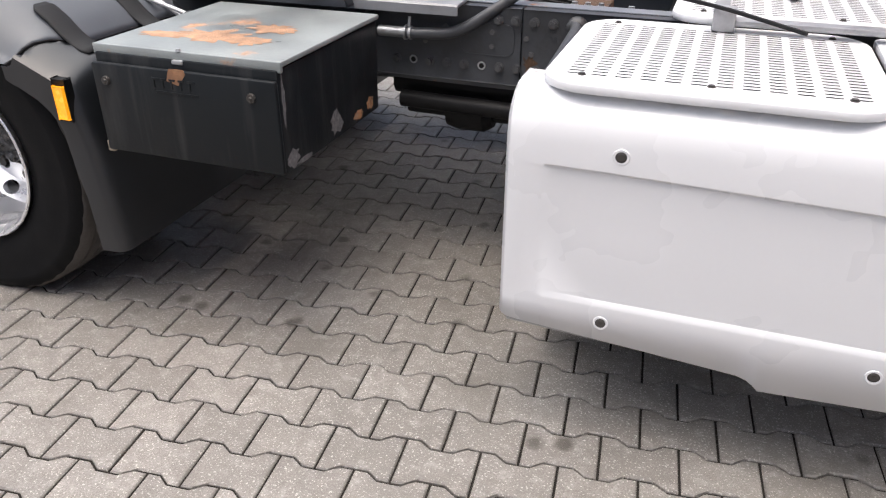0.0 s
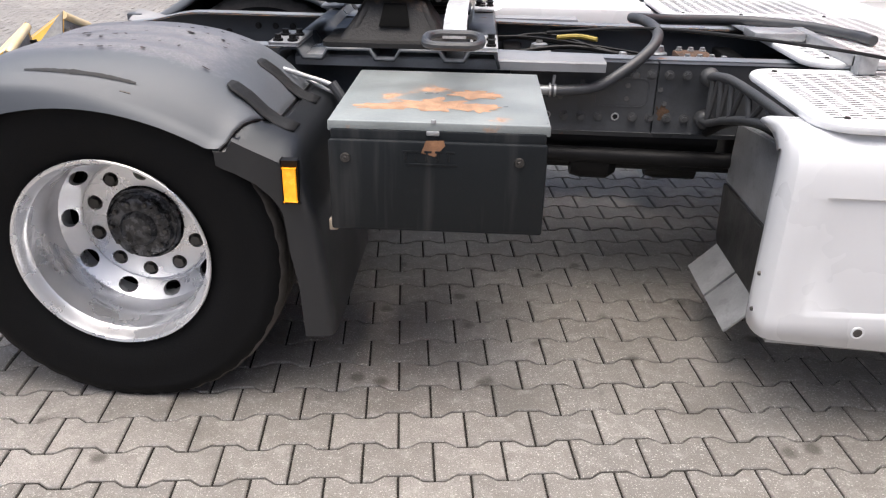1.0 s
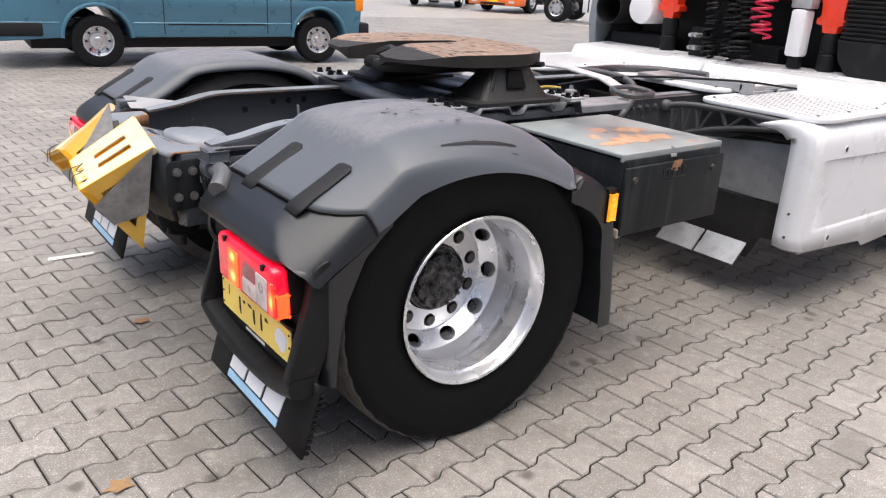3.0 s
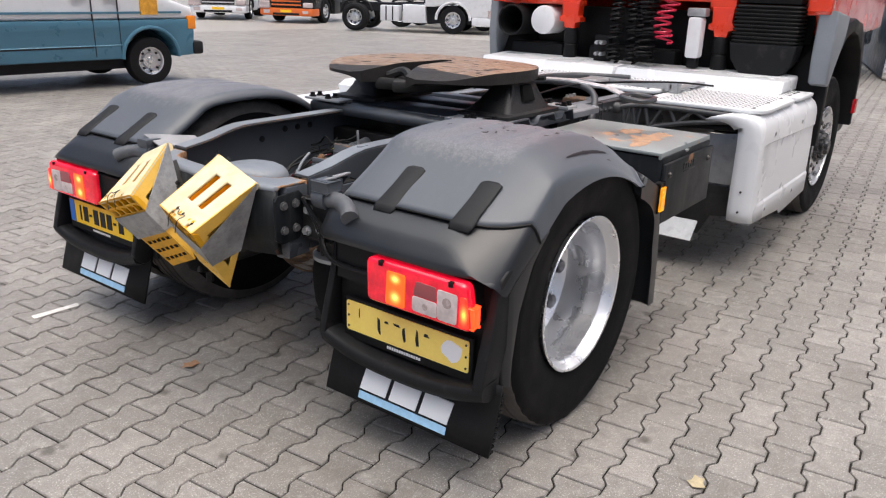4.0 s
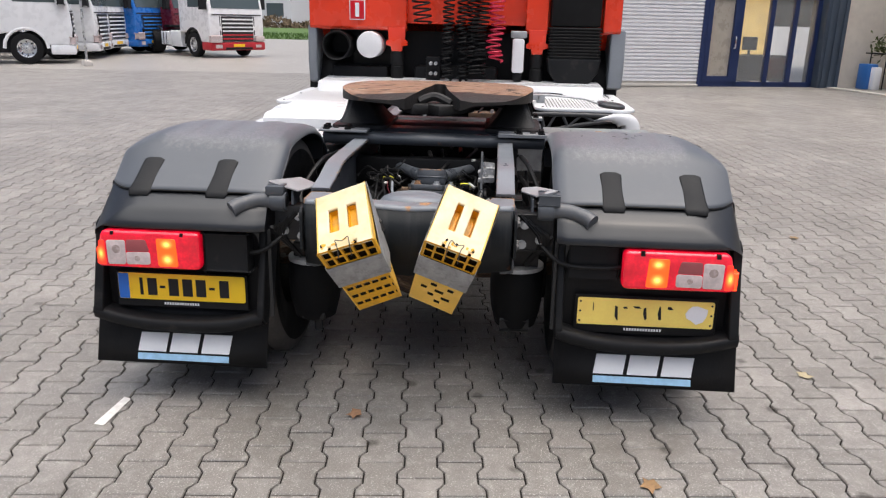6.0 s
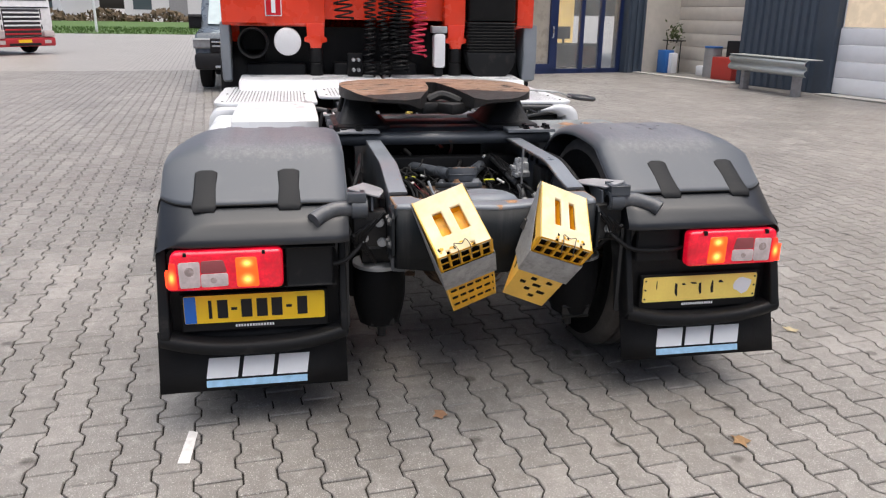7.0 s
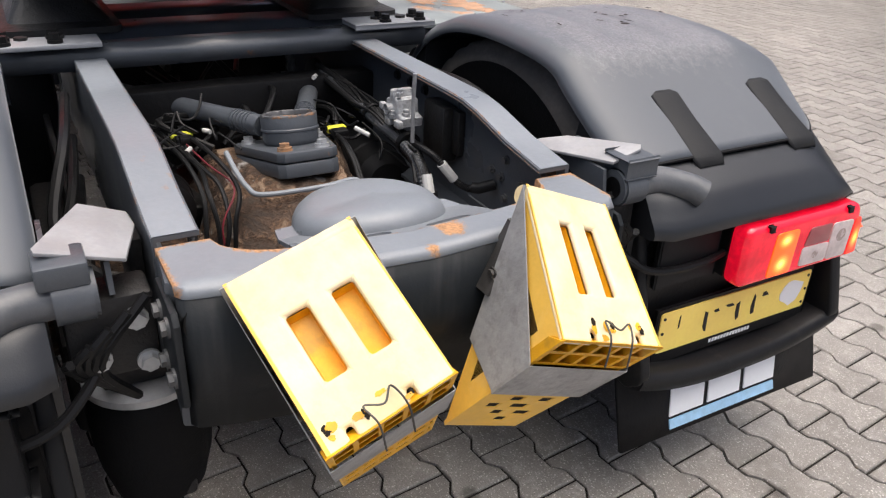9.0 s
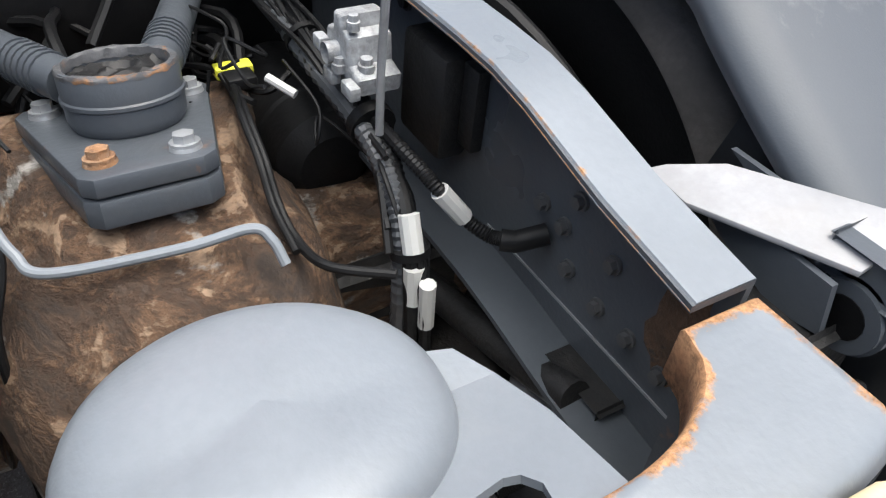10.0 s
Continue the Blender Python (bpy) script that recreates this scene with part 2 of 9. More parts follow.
M_AXLE = flaking_rust()
M_RUST_DARK = mat("brown_rust", (0.10, 0.058, 0.034), 0.9, var=0.5, scale=25, bump=0.3, fine=140, rust=0.5, rust_col=(0.035, 0.03, 0.028), rust_scale=30.0)
M_DOUBLER = mat("frame_plate_paint", (0.052, 0.056, 0.062), 0.42, var=0.2, scale=7, bump=0.05, dirt=0.5, dirt_col=(0.025, 0.024, 0.023), streak=0.15)
M_BOLT_DARK = mat("dull_bolt", (0.075, 0.077, 0.080), 0.5, metal=0.2, var=0.3, scale=40, bump=0.05, rust=0.2, rust_col=(0.16, 0.08, 0.04), rust_scale=20.0)
M_STRIP = mat("pale_strip_paint", (0.26, 0.27, 0.285), 0.4, var=0.12, scale=6, bump=0.03, dirt=0.35, dirt_col=(0.12, 0.115, 0.11))
M_TREAD = mat("dusty_tread", (0.10, 0.092, 0.085), 0.85, var=0.3, scale=9, bump=0.1, spec=0.2)
M_WHITE = mat("white_panel_paint", (0.74, 0.75, 0.765), 0.3, var=0.015, scale=2, bump=0.0, coat=0.2)
M_DECK = mat("white_deck_paint", (0.73, 0.74, 0.755), 0.4, var=0.04, scale=5, bump=0.02, dirt=0.25, dirt_col=(0.5, 0.48, 0.46))
M_GALV = mat("galvanised_plate", (0.40, 0.41, 0.42), 0.42, metal=0.55, var=0.18, scale=9, bump=0.05, dirt=0.4, dirt_col=(0.14, 0.13, 0.125))
M_ZINC = mat("bright_zinc", (0.58, 0.59, 0.60), 0.45, metal=0.3, var=0.2, scale=14, bump=0.04, dirt=0.6, dirt_col=(0.2, 0.195, 0.19))
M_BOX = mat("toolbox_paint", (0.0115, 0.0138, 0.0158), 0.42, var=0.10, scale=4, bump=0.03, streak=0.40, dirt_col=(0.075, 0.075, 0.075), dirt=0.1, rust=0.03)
M_BOXTOP = mat("toolbox_lid_paint", (0.24, 0.265, 0.265), 0.38, var=0.15, scale=6, bump=0.06, rust=0.40, rust_col=(0.46, 0.27, 0.165), rust_scale=4.2, dirt=0.2, dirt_col=(0.22, 0.22, 0.21))
M_CAST = mat("cast_grey", (0.050, 0.052, 0.055), 0.5, var=0.2, scale=9, bump=0.06, dirt=0.4, dirt_col=(0.04, 0.038, 0.036))
M_CAST_LIGHT = mat("tube_paint", (0.095, 0.100, 0.108), 0.42, var=0.2, scale=9, bump=0.04, dirt=0.4, dirt_col=(0.20, 0.19, 0.18), rust=0.15, rust_col=(0.2, 0.1, 0.05))
M_SCUFF = mat("scuffed_grey", (0.17, 0.172, 0.175), 0.7, var=0.5, scale=30, bump=0.1, dirt=0.8, dirt_col=(0.03, 0.03, 0.032))
M_LIDRUST = mat("pale_rust", (0.44, 0.265, 0.165), 0.85, var=0.35, scale=25, bump=0.15, fine=120, rust=0.35, rust_col=(0.30, 0.26, 0.22), rust_scale=22.0)
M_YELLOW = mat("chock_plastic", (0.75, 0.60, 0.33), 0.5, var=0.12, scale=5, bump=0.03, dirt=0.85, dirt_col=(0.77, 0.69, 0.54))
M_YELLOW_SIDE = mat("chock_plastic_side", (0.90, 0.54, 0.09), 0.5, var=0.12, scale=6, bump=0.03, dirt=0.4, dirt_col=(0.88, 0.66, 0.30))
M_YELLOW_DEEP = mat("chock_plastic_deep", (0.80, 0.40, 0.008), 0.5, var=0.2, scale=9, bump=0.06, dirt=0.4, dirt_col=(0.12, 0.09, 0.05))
M_AMBER = mat("amber_lens", (0.9, 0.27, 0.01), 0.15, var=0.05, bump=0.0, coat=0.5)
def lit_lens(name, edge, core, spots, strength):
    """A ribbed lens with bulbs glowing behind it; spots are places and radii over the lens, from 0 to 1."""
    m = bpy.data.materials.new(name)
    m.use_nodes = True
    nt = m.node_tree
    b = nt.nodes["Principled BSDF"]
    vec = nt.nodes.new("ShaderNodeTexCoord").outputs["Generated"]
    glow = None
    for u, v, r in spots:
        mp = nt.nodes.new("ShaderNodeMapping")
        mp.vector_type = "POINT"
        mp.inputs["Scale"].default_value = (0.0, 1.0 / r[0], 1.0 / r[1])
        mp.inputs["Location"].default_value = (0.0, -u / r[0], -v / r[1])
        nt.links.new(vec, mp.inputs["Vector"])
        ln = nt.nodes.new("ShaderNodeVectorMath")
        ln.operation = "LENGTH"
        nt.links.new(mp.outputs[0], ln.inputs[0])
        f = ramp(nt, ln.outputs["Value"], 1.0, 0.05)
        f = maths(nt, "POWER", f, 1.8)
        glow = f if glow is None else maths(nt, "MAXIMUM", glow, f)
    wave = nt.nodes.new("ShaderNodeTexWave")
    wave.bands_direction = "Z"
    wave.inputs["Scale"].default_value = 7.0
    nt.links.new(vec, wave.inputs["Vector"])
    c = blend(nt, glow, edge, core)
    nt.links.new(blend(nt, 0.5, c, edge), b.inputs["Base Color"])
    nt.links.new(c, b.inputs["Emission Color"])
    power = maths(nt, "MULTIPLY", maths(nt, "ADD", 0.45, maths(nt, "MULTIPLY", glow, 1.3)), maths(nt, "ADD", 0.85, maths(nt, "MULTIPLY", wave.outputs["Fac"], 0.3)))
    nt.links.new(maths(nt, "MULTIPLY", power, strength), b.inputs["Emission Strength"])
    b.inputs["Roughness"].default_value = 0.15
    b.inputs["Coat Weight"].default_value = 0.5
    return m


M_AMBER_LIT = lit_lens("amber_lens_lit", (1.0, 0.10, 0.006), (1.0, 0.52, 0.10), [(0.5, 0.26, (0.42, 0.28)), (0.5, 0.80, (0.40, 0.22))], 1.0)
M_CORNER_LIT = lit_lens("corner_lens_lit", (0.9, 0.03, 0.012), (1.0, 0.42, 0.06), [(0.5, 0.45, (0.6, 0.42))], 0.9)
M_SOCKET = mat("bulb_socket", (0.42, 0.33, 0.31), 0.25, var=0.3, scale=40, bump=0.0, coat=0.5)
M_RED_LENS = mat("red_lens", (0.62, 0.008, 0.018), 0.14, var=0.15, scale=12, bump=0.0, coat=0.6)
M_RED_TAIL = mat("red_tail_lit", (0.62, 0.004, 0.022), 0.14, var=0.35, scale=14, bump=0.0, coat=0.5, emit=0.34)
M_MARKER = mat("marker_amber", (1.0, 0.36, 0.015), 0.2, var=0.2, scale=40, bump=0.0, emit=0.3, coat=0.4)
M_RED_LIT = mat("red_lens_lit", (1.0, 0.05, 0.01), 0.15, var=0.1, bump=0.0, emit=1.3)
M_CLEAR = mat("clear_lens", (0.64, 0.54, 0.53), 0.12, var=0.2, scale=25, bump=0.0, coat=0.6)
M_DARKLENS = mat("smoked_lens", (0.34, 0.07, 0.08), 0.15, var=0.1, bump=0.0, coat=0.5)
M_PLATE = mat("plate_yellow", (1.0, 0.61, 0.015), 0.4, var=0.05, bump=0.0)
M_PLATE_OLD = mat("plate_yellow_faded", (1.0, 0.70, 0.16), 0.45, var=0.10, bump=0.02, dirt=0.2, dirt_col=(0.6, 0.5, 0.3))
M_INK = mat("plate_ink", (0.02, 0.02, 0.022), 0.5, var=0.1, bump=0.0)
M_BLUE = mat("plate_blue", (0.02, 0.16, 0.62), 0.4, var=0.05, bump=0.0)
M_EMBLEM = mat("emblem_white", (0.82, 0.83, 0.85), 0.4, var=0.04, bump=0.0)
M_EMBLEM_BLUE = mat("emblem_blue", (0.36, 0.60, 0.82), 0.4, var=0.12, scale=40, bump=0.0)
M_CAB = mat("cab_red_paint", (0.78, 0.045, 0.012), 0.25, var=0.04, bump=0.0, coat=0.5)
M_HOSE = mat("black_hose", (0.010, 0.010, 0.0105), 0.42, var=0.2, bump=0.04, dirt=0.2, dirt_col=(0.05, 0.048, 0.045))
M_COIL = mat("coil_hose", (0.006, 0.006, 0.0065), 0.5, var=0.2, bump=0.03, spec=0.2)
M_HOSE_GREY = mat("grey_conduit", (0.050, 0.053, 0.058), 0.4, var=0.2, bump=0.05, dirt=0.3)
M_HOSE_RED = mat("red_coil_hose", (0.55, 0.02, 0.06), 0.35, var=0.1, bump=0.0)
M_ALU = mat("cast_aluminium", (0.42, 0.43, 0.44), 0.45, metal=0.5, var=0.15, scale=15, bump=0.1, dirt=0.35, dirt_col=(0.2, 0.19, 0.18))
M_CASTING = mat("white_casting", (0.40, 0.41, 0.42), 0.5, metal=0.2, var=0.35, scale=30, bump=0.15, dirt=0.9, dirt_col=(0.16, 0.155, 0.15))
M_PALE = mat("bracket_paint", (0.30, 0.30, 0.31), 0.5, var=0.2, scale=12, bump=0.03, rust=0.2, rust_col=(0.35, 0.16, 0.07), dirt=0.55, dirt_col=(0.27, 0.26, 0.25))
M_LABEL = mat("white_tape", (0.52, 0.52, 0.50), 0.5, var=0.05, bump=0.0)
M_TAG = mat("yellow_connector", (0.75, 0.72, 0.06), 0.45, var=0.08, bump=0.0)

# ---- mesh helpers ----


def finish(bm, name, material, smooth=True, angle=32):
    bmesh.ops.recalc_face_normals(bm, faces=bm.faces)
    me = bpy.data.meshes.new(name)
    bm.to_mesh(me)
    bm.free()
    for mt in material if isinstance(material, (list, tuple)) else [material]:
        me.materials.append(mt)
    if smooth:
        me.polygons.foreach_set("use_smooth", [True] * len(me.polygons))
        me.set_sharp_from_angle(angle=radians(angle))
    return me


SHIFT = Vector((0, 0, 0))


def part(name, bm, material, parent=None, label="", smooth=True, angle=32, solid=0.0):
    """One mesh object out of a bmesh, under a thing or a part, set off by SHIFT."""
    if SHIFT.length:
        bmesh.ops.translate(bm, verts=bm.verts, vec=SHIFT)
    ob = new(name, finish(bm, name, material, smooth, angle))
    if parent is not None:
        ob.parent = parent
    if label:
        tagged(ob, label)
    if solid:
        md = ob.modifiers.new("thick", "SOLIDIFY")
        md.thickness, md.offset = solid, -1.0
    return ob


def thing(name, label, category, group="", kind="", at=None):
    ob = new(name)
    if at is not None:
        ob.matrix_basis = at
    return tagged(ob, label, category, group, kind)


def box(bm, x0, x1, y0, y1, z0, z1, bevel=0.0, seg=2, m=None):
    r = bmesh.ops.create_cube(bm, size=1.0)
    vs = r["verts"]
    for v in vs:
        v.co = Vector(((x0 + x1) / 2 + v.co.x * (x1 - x0), (y0 + y1) / 2 + v.co.y * (y1 - y0), (z0 + z1) / 2 + v.co.z * (z1 - z0)))
    if bevel:
        es = list({e for v in vs for e in v.link_edges})
        vs = list(set(vs) | set(bmesh.ops.bevel(bm, geom=es, offset=bevel, segments=seg, affect="EDGES", profile=0.5)["verts"]))
        vs = [v for v in vs if v.is_valid]
    if m is not None:
        for v in vs:
            v.co = m @ v.co
    return vs


def prism(bm, pts, axis, a, b, bevel=0.0, seg=2):
    """Extrude a closed outline along an axis. Outline in the two other axes, in the order x, y, z."""
    def put(p, v):
        return {"x": (v, p[0], p[1]), "y": (p[0], v, p[1]), "z": (p[0], p[1], v)}[axis]
    lo, hi = [bm.verts.new(put(p, a)) for p in pts], [bm.verts.new(put(p, b)) for p in pts]
    n = len(pts)
    fs = [bm.faces.new(lo), bm.faces.new(hi)] + [bm.faces.new((lo[i], lo[(i + 1) % n], hi[(i + 1) % n], hi[i])) for i in range(n)]
    if bevel:
        bmesh.ops.recalc_face_normals(bm, faces=fs)
        es = [e for f in fs[:2] for e in f.edges]
        bmesh.ops.bevel(bm, geom=es, offset=bevel, segments=seg, affect="EDGES", profile=0.5)
    return lo + hi


def lathe(bm, profile, centre, axis="y", seg=48, close=False):
    """Turn a profile of (radius, place along axis) round an axis through centre."""
    cx, cy, cz = centre
    rings = []
    for r, a in profile:
        ring = []
        for i in range(seg):
            t = 2 * math.pi * i / seg
            u, w = r * math.cos(t), r * math.sin(t)
            ring.append(bm.verts.new({"y": (cx + u, cy + a, cz + w), "x": (cx + a, cy + u, cz + w), "z": (cx + u, cy + w, cz + a)}[axis]))
        rings.append(ring)
    pairs = list(zip(rings, rings[1:])) + ([(rings[-1], rings[0])] if close else [])
    for p, q in pairs:
        for i in range(seg):
            bm.faces.new((p[i], p[(i + 1) % seg], q[(i + 1) % seg], q[i]))
    return rings


def smoothed(pts, n=6):
    """Points of a smooth line through the given ones."""
    p = [Vector(v) for v in pts]
    p = [2 * p[0] - p[1]] + p + [2 * p[-1] - p[-2]]
    out = []
    for i in range(1, len(p) - 2):
        for k in range(n):
            t = k / n
            a, b, c, d = p[i - 1:i + 3]
            out.append(0.5 * (2 * b + (c - a) * t + (2 * a - 5 * b + 4 * c - d) * t * t + (3 * b - a - 3 * c + d) * t ** 3))
    return out + [p[-2]]


def tube(bm, pts, r, seg=10, n=6, cap=True, radii=None):
    ps = smoothed(pts, n) if n > 1 else [Vector(v) for v in pts]
    side = None
    rings = []
    for i, p in enumerate(ps):
        d = (ps[min(i + 1, len(ps) - 1)] - ps[max(i - 1, 0)]).normalized()
        if side is None:
            side = d.orthogonal().normalized()
        side = (side - d * side.dot(d)).normalized()
        up = d.cross(side)
        rr = r if radii is None else radii[0] + (radii[1] - radii[0]) * i / (len(ps) - 1)
        rings.append([bm.verts.new(p + rr * (math.cos(2 * math.pi * k / seg) * side + math.sin(2 * math.pi * k / seg) * up)) for k in range(seg)])
    for a, b in zip(rings, rings[1:]):
        for k in range(seg):
            bm.faces.new((a[k], a[(k + 1) % seg], b[(k + 1) % seg], b[k]))
    if cap:
        bm.faces.new(rings[0])
        bm.faces.new(rings[-1])
    return rings


def coil(a, b, radius, turns, per=10):
    """Points of a coil from a to b."""
    a, b = Vector(a), Vector(b)
    d = (b - a).normalized()
    s = d.orthogonal().normalized()
    u = d.cross(s)
    n = int(turns * per)
    return [a + (b - a) * i / n + radius * (math.cos(2 * math.pi * i / per) * s + math.sin(2 * math.pi * i / per) * u) for i in range(n + 1)]


def bolt(bm, at, axis, r=0.012, h=0.01):
    """A hexagon head with its washer."""
    for rr, n, a, b in ((r * 1.35, 12, 0, h * 0.35), (r, 6, h * 0.3, h)):
        v = Vector(axis).normalized()
        s = v.orthogonal().normalized()
        u = v.cross(s)
        c = Vector(at)
        lo = [bm.verts.new(c + v * a + rr * (math.cos(2 * math.pi * k / n) * s + math.sin(2 * math.pi * k / n) * u)) for k in range(n)]
        hi = [bm.verts.new(c + v * b + rr * (math.cos(2 * math.pi * k / n) * s + math.sin(2 * math.pi * k / n) * u)) for k in range(n)]
        bm.faces.new(hi)
        for k in range(n):
            bm.faces.new((lo[k], lo[(k + 1) % n], hi[(k + 1) % n], hi[k]))


def bolts(parent, places, axis, r=0.012, h=0.01, material=None, name="bolt"):
    """Bolt heads, each an object of its own on one mesh."""
    b = bmesh.new()
    bolt(b, (0, 0, 0), axis, r, h)
    me = finish(b, name, material or M_DARK)
    for p in places:
        ob = new(name, me)
        ob.parent = parent
        ob.location = Vector(p) + SHIFT


def holed_ring(bm, cy, centre, r0, y0, r1, y1, count, hr, rad, tang, depth, turn=0.0, k=6):
    """A ring from radius r0 to r1 round the y axis, with oval holes at radius hr that are depth deep."""
    cx, cz = centre
    n = 4 * k

    def at(r, t, back=0.0):
        f = (r - r0) / (r1 - r0)
        return (cx + r * math.cos(t), cy + y0 + (y1 - y0) * f + back, cz + r * math.sin(t))
    half = math.pi / count
    cache = {}

    def vert(r, t, back=0.0):
        key = (round(r, 5), round(math.cos(t), 4), round(math.sin(t), 4), back)
        if key not in cache:
            cache[key] = bm.verts.new(at(r, t, back))
        return cache[key]
    for s in range(count):
        t0 = turn + 2 * half * s
        outer, inner, deep = [], [], []
        for i in range(n):
            side, f = divmod(i, k)
            f = f / k
            r, t = [(r0, -half + 2 * half * f), (r0 + (r1 - r0) * f, half), (r1, half - 2 * half * f), (r1 + (r0 - r1) * f, -half)][side]
            ang = math.atan2((r - hr) / rad, t * hr / tang)
            outer.append(vert(r, t0 + t))
            inner.append(vert(hr + rad * math.sin(ang), t0 + tang * math.cos(ang) / hr))
            deep.append(vert(hr + rad * math.sin(ang), t0 + tang * math.cos(ang) / hr, depth))
        for i in range(n):
            j = (i + 1) % n
            bm.faces.new((outer[i], outer[j], inner[j], inner[i]))
            bm.faces.new((inner[i], inner[j], deep[j], deep[i]))


def rounded(w, h, r, n=5, cx=0.0, cy=0.0):
    """Outline of a rectangle with round corners."""
    out = []
    for sx, sy, a in ((1, 1, 0), (-1, 1, 90), (-1, -1, 180), (1, -1, 270)):
        for i in range(n + 1):
            t = radians(a + 90 * i / n)
            out.append((cx + sx * (w / 2 - r) + r * math.cos(t), cy + sy * (h / 2 - r) + r * math.sin(t)))
    return out


def frame_ring(bm, outer, inner, axis, a, b):
    """A flat ring between two outlines of equal count, extruded from a to b."""
    def put(p, v):
        return {"x": (v, p[0], p[1]), "y": (p[0], v, p[1]), "z": (p[0], p[1], v)}[axis]
    vs = [[bm.verts.new(put(p, v)) for p in o] for o in (outer, inner) for v in (a, b)]
    oa, ob_, ia, ib = vs
    n = len(outer)
    for p, q in ((oa, ob_), (ob_, ib), (ib, ia), (ia, oa)):
        for i in range(n):
            bm.faces.new((p[i], p[(i + 1) % n], q[(i + 1) % n], q[i]))

# ---- the tractor unit: rear axle over the origin, nose towards +x ----
M_RUST = mat("rust_bloom_orange", (0.33, 0.17, 0.08), 0.88, var=0.5, scale=22, bump=0.4, fine=140, rust=0.5, rust_col=(0.15, 0.075, 0.04), rust_scale=55.0, dirt=0.7, dirt_col=(0.40, 0.30, 0.21))
truck = thing("tractor_unit", "red two-axle tractor unit with white side skirts, parked on block paving", "truck")
AXLE_Z = 0.502


def tyre_mesh(bm, cx, cy, lugs=True):
    """A 315/70 lorry tyre, flattened where it stands."""
    w = 0.15
    prof = [(0.285, -0.115), (0.300, -0.128), (0.318, -0.132), (0.335, -0.142), (0.400, -0.150), (0.445, -0.148), (0.452, -0.150), (0.470, -0.143), (0.492, -0.132),
            (0.500, -0.122), (0.504, -0.085), (0.494, -0.083), (0.494, -0.071), (0.505, -0.069), (0.507, -0.032), (0.497, -0.030), (0.497, -0.018), (0.507, -0.016)]
    prof = prof + [(r, -a) for r, a in reversed(prof)]
    prof = [(r * 1.015 if r > 0.33 else r, a) for r, a in prof]
    rings = lathe(bm, prof, (cx, cy, AXLE_Z), "y", 120, close=True)
    last = len(prof) - 1
    for k in (8, 9, last - 8, last - 9):
        for i, v in enumerate(rings[k]):
            if i % 3 == 0:
                d = Vector((v.co.x - cx, 0, v.co.z - AXLE_Z)).normalized()
                v.co -= d * (0.009 if k in (9, last - 9) else 0.004)
    for ring in rings:
        for v in ring:
            if v.co.z < 0.003:
                v.co.z = 0.003
    hub_at = Vector((cx, 0, AXLE_Z))
    for f in {f for ring in rings[8:-8] for v in ring for f in v.link_faces}:
        c = f.calc_center_median()
        if (Vector((c.x, 0, c.z)) - hub_at).length > 0.490:
            f.material_index = 1


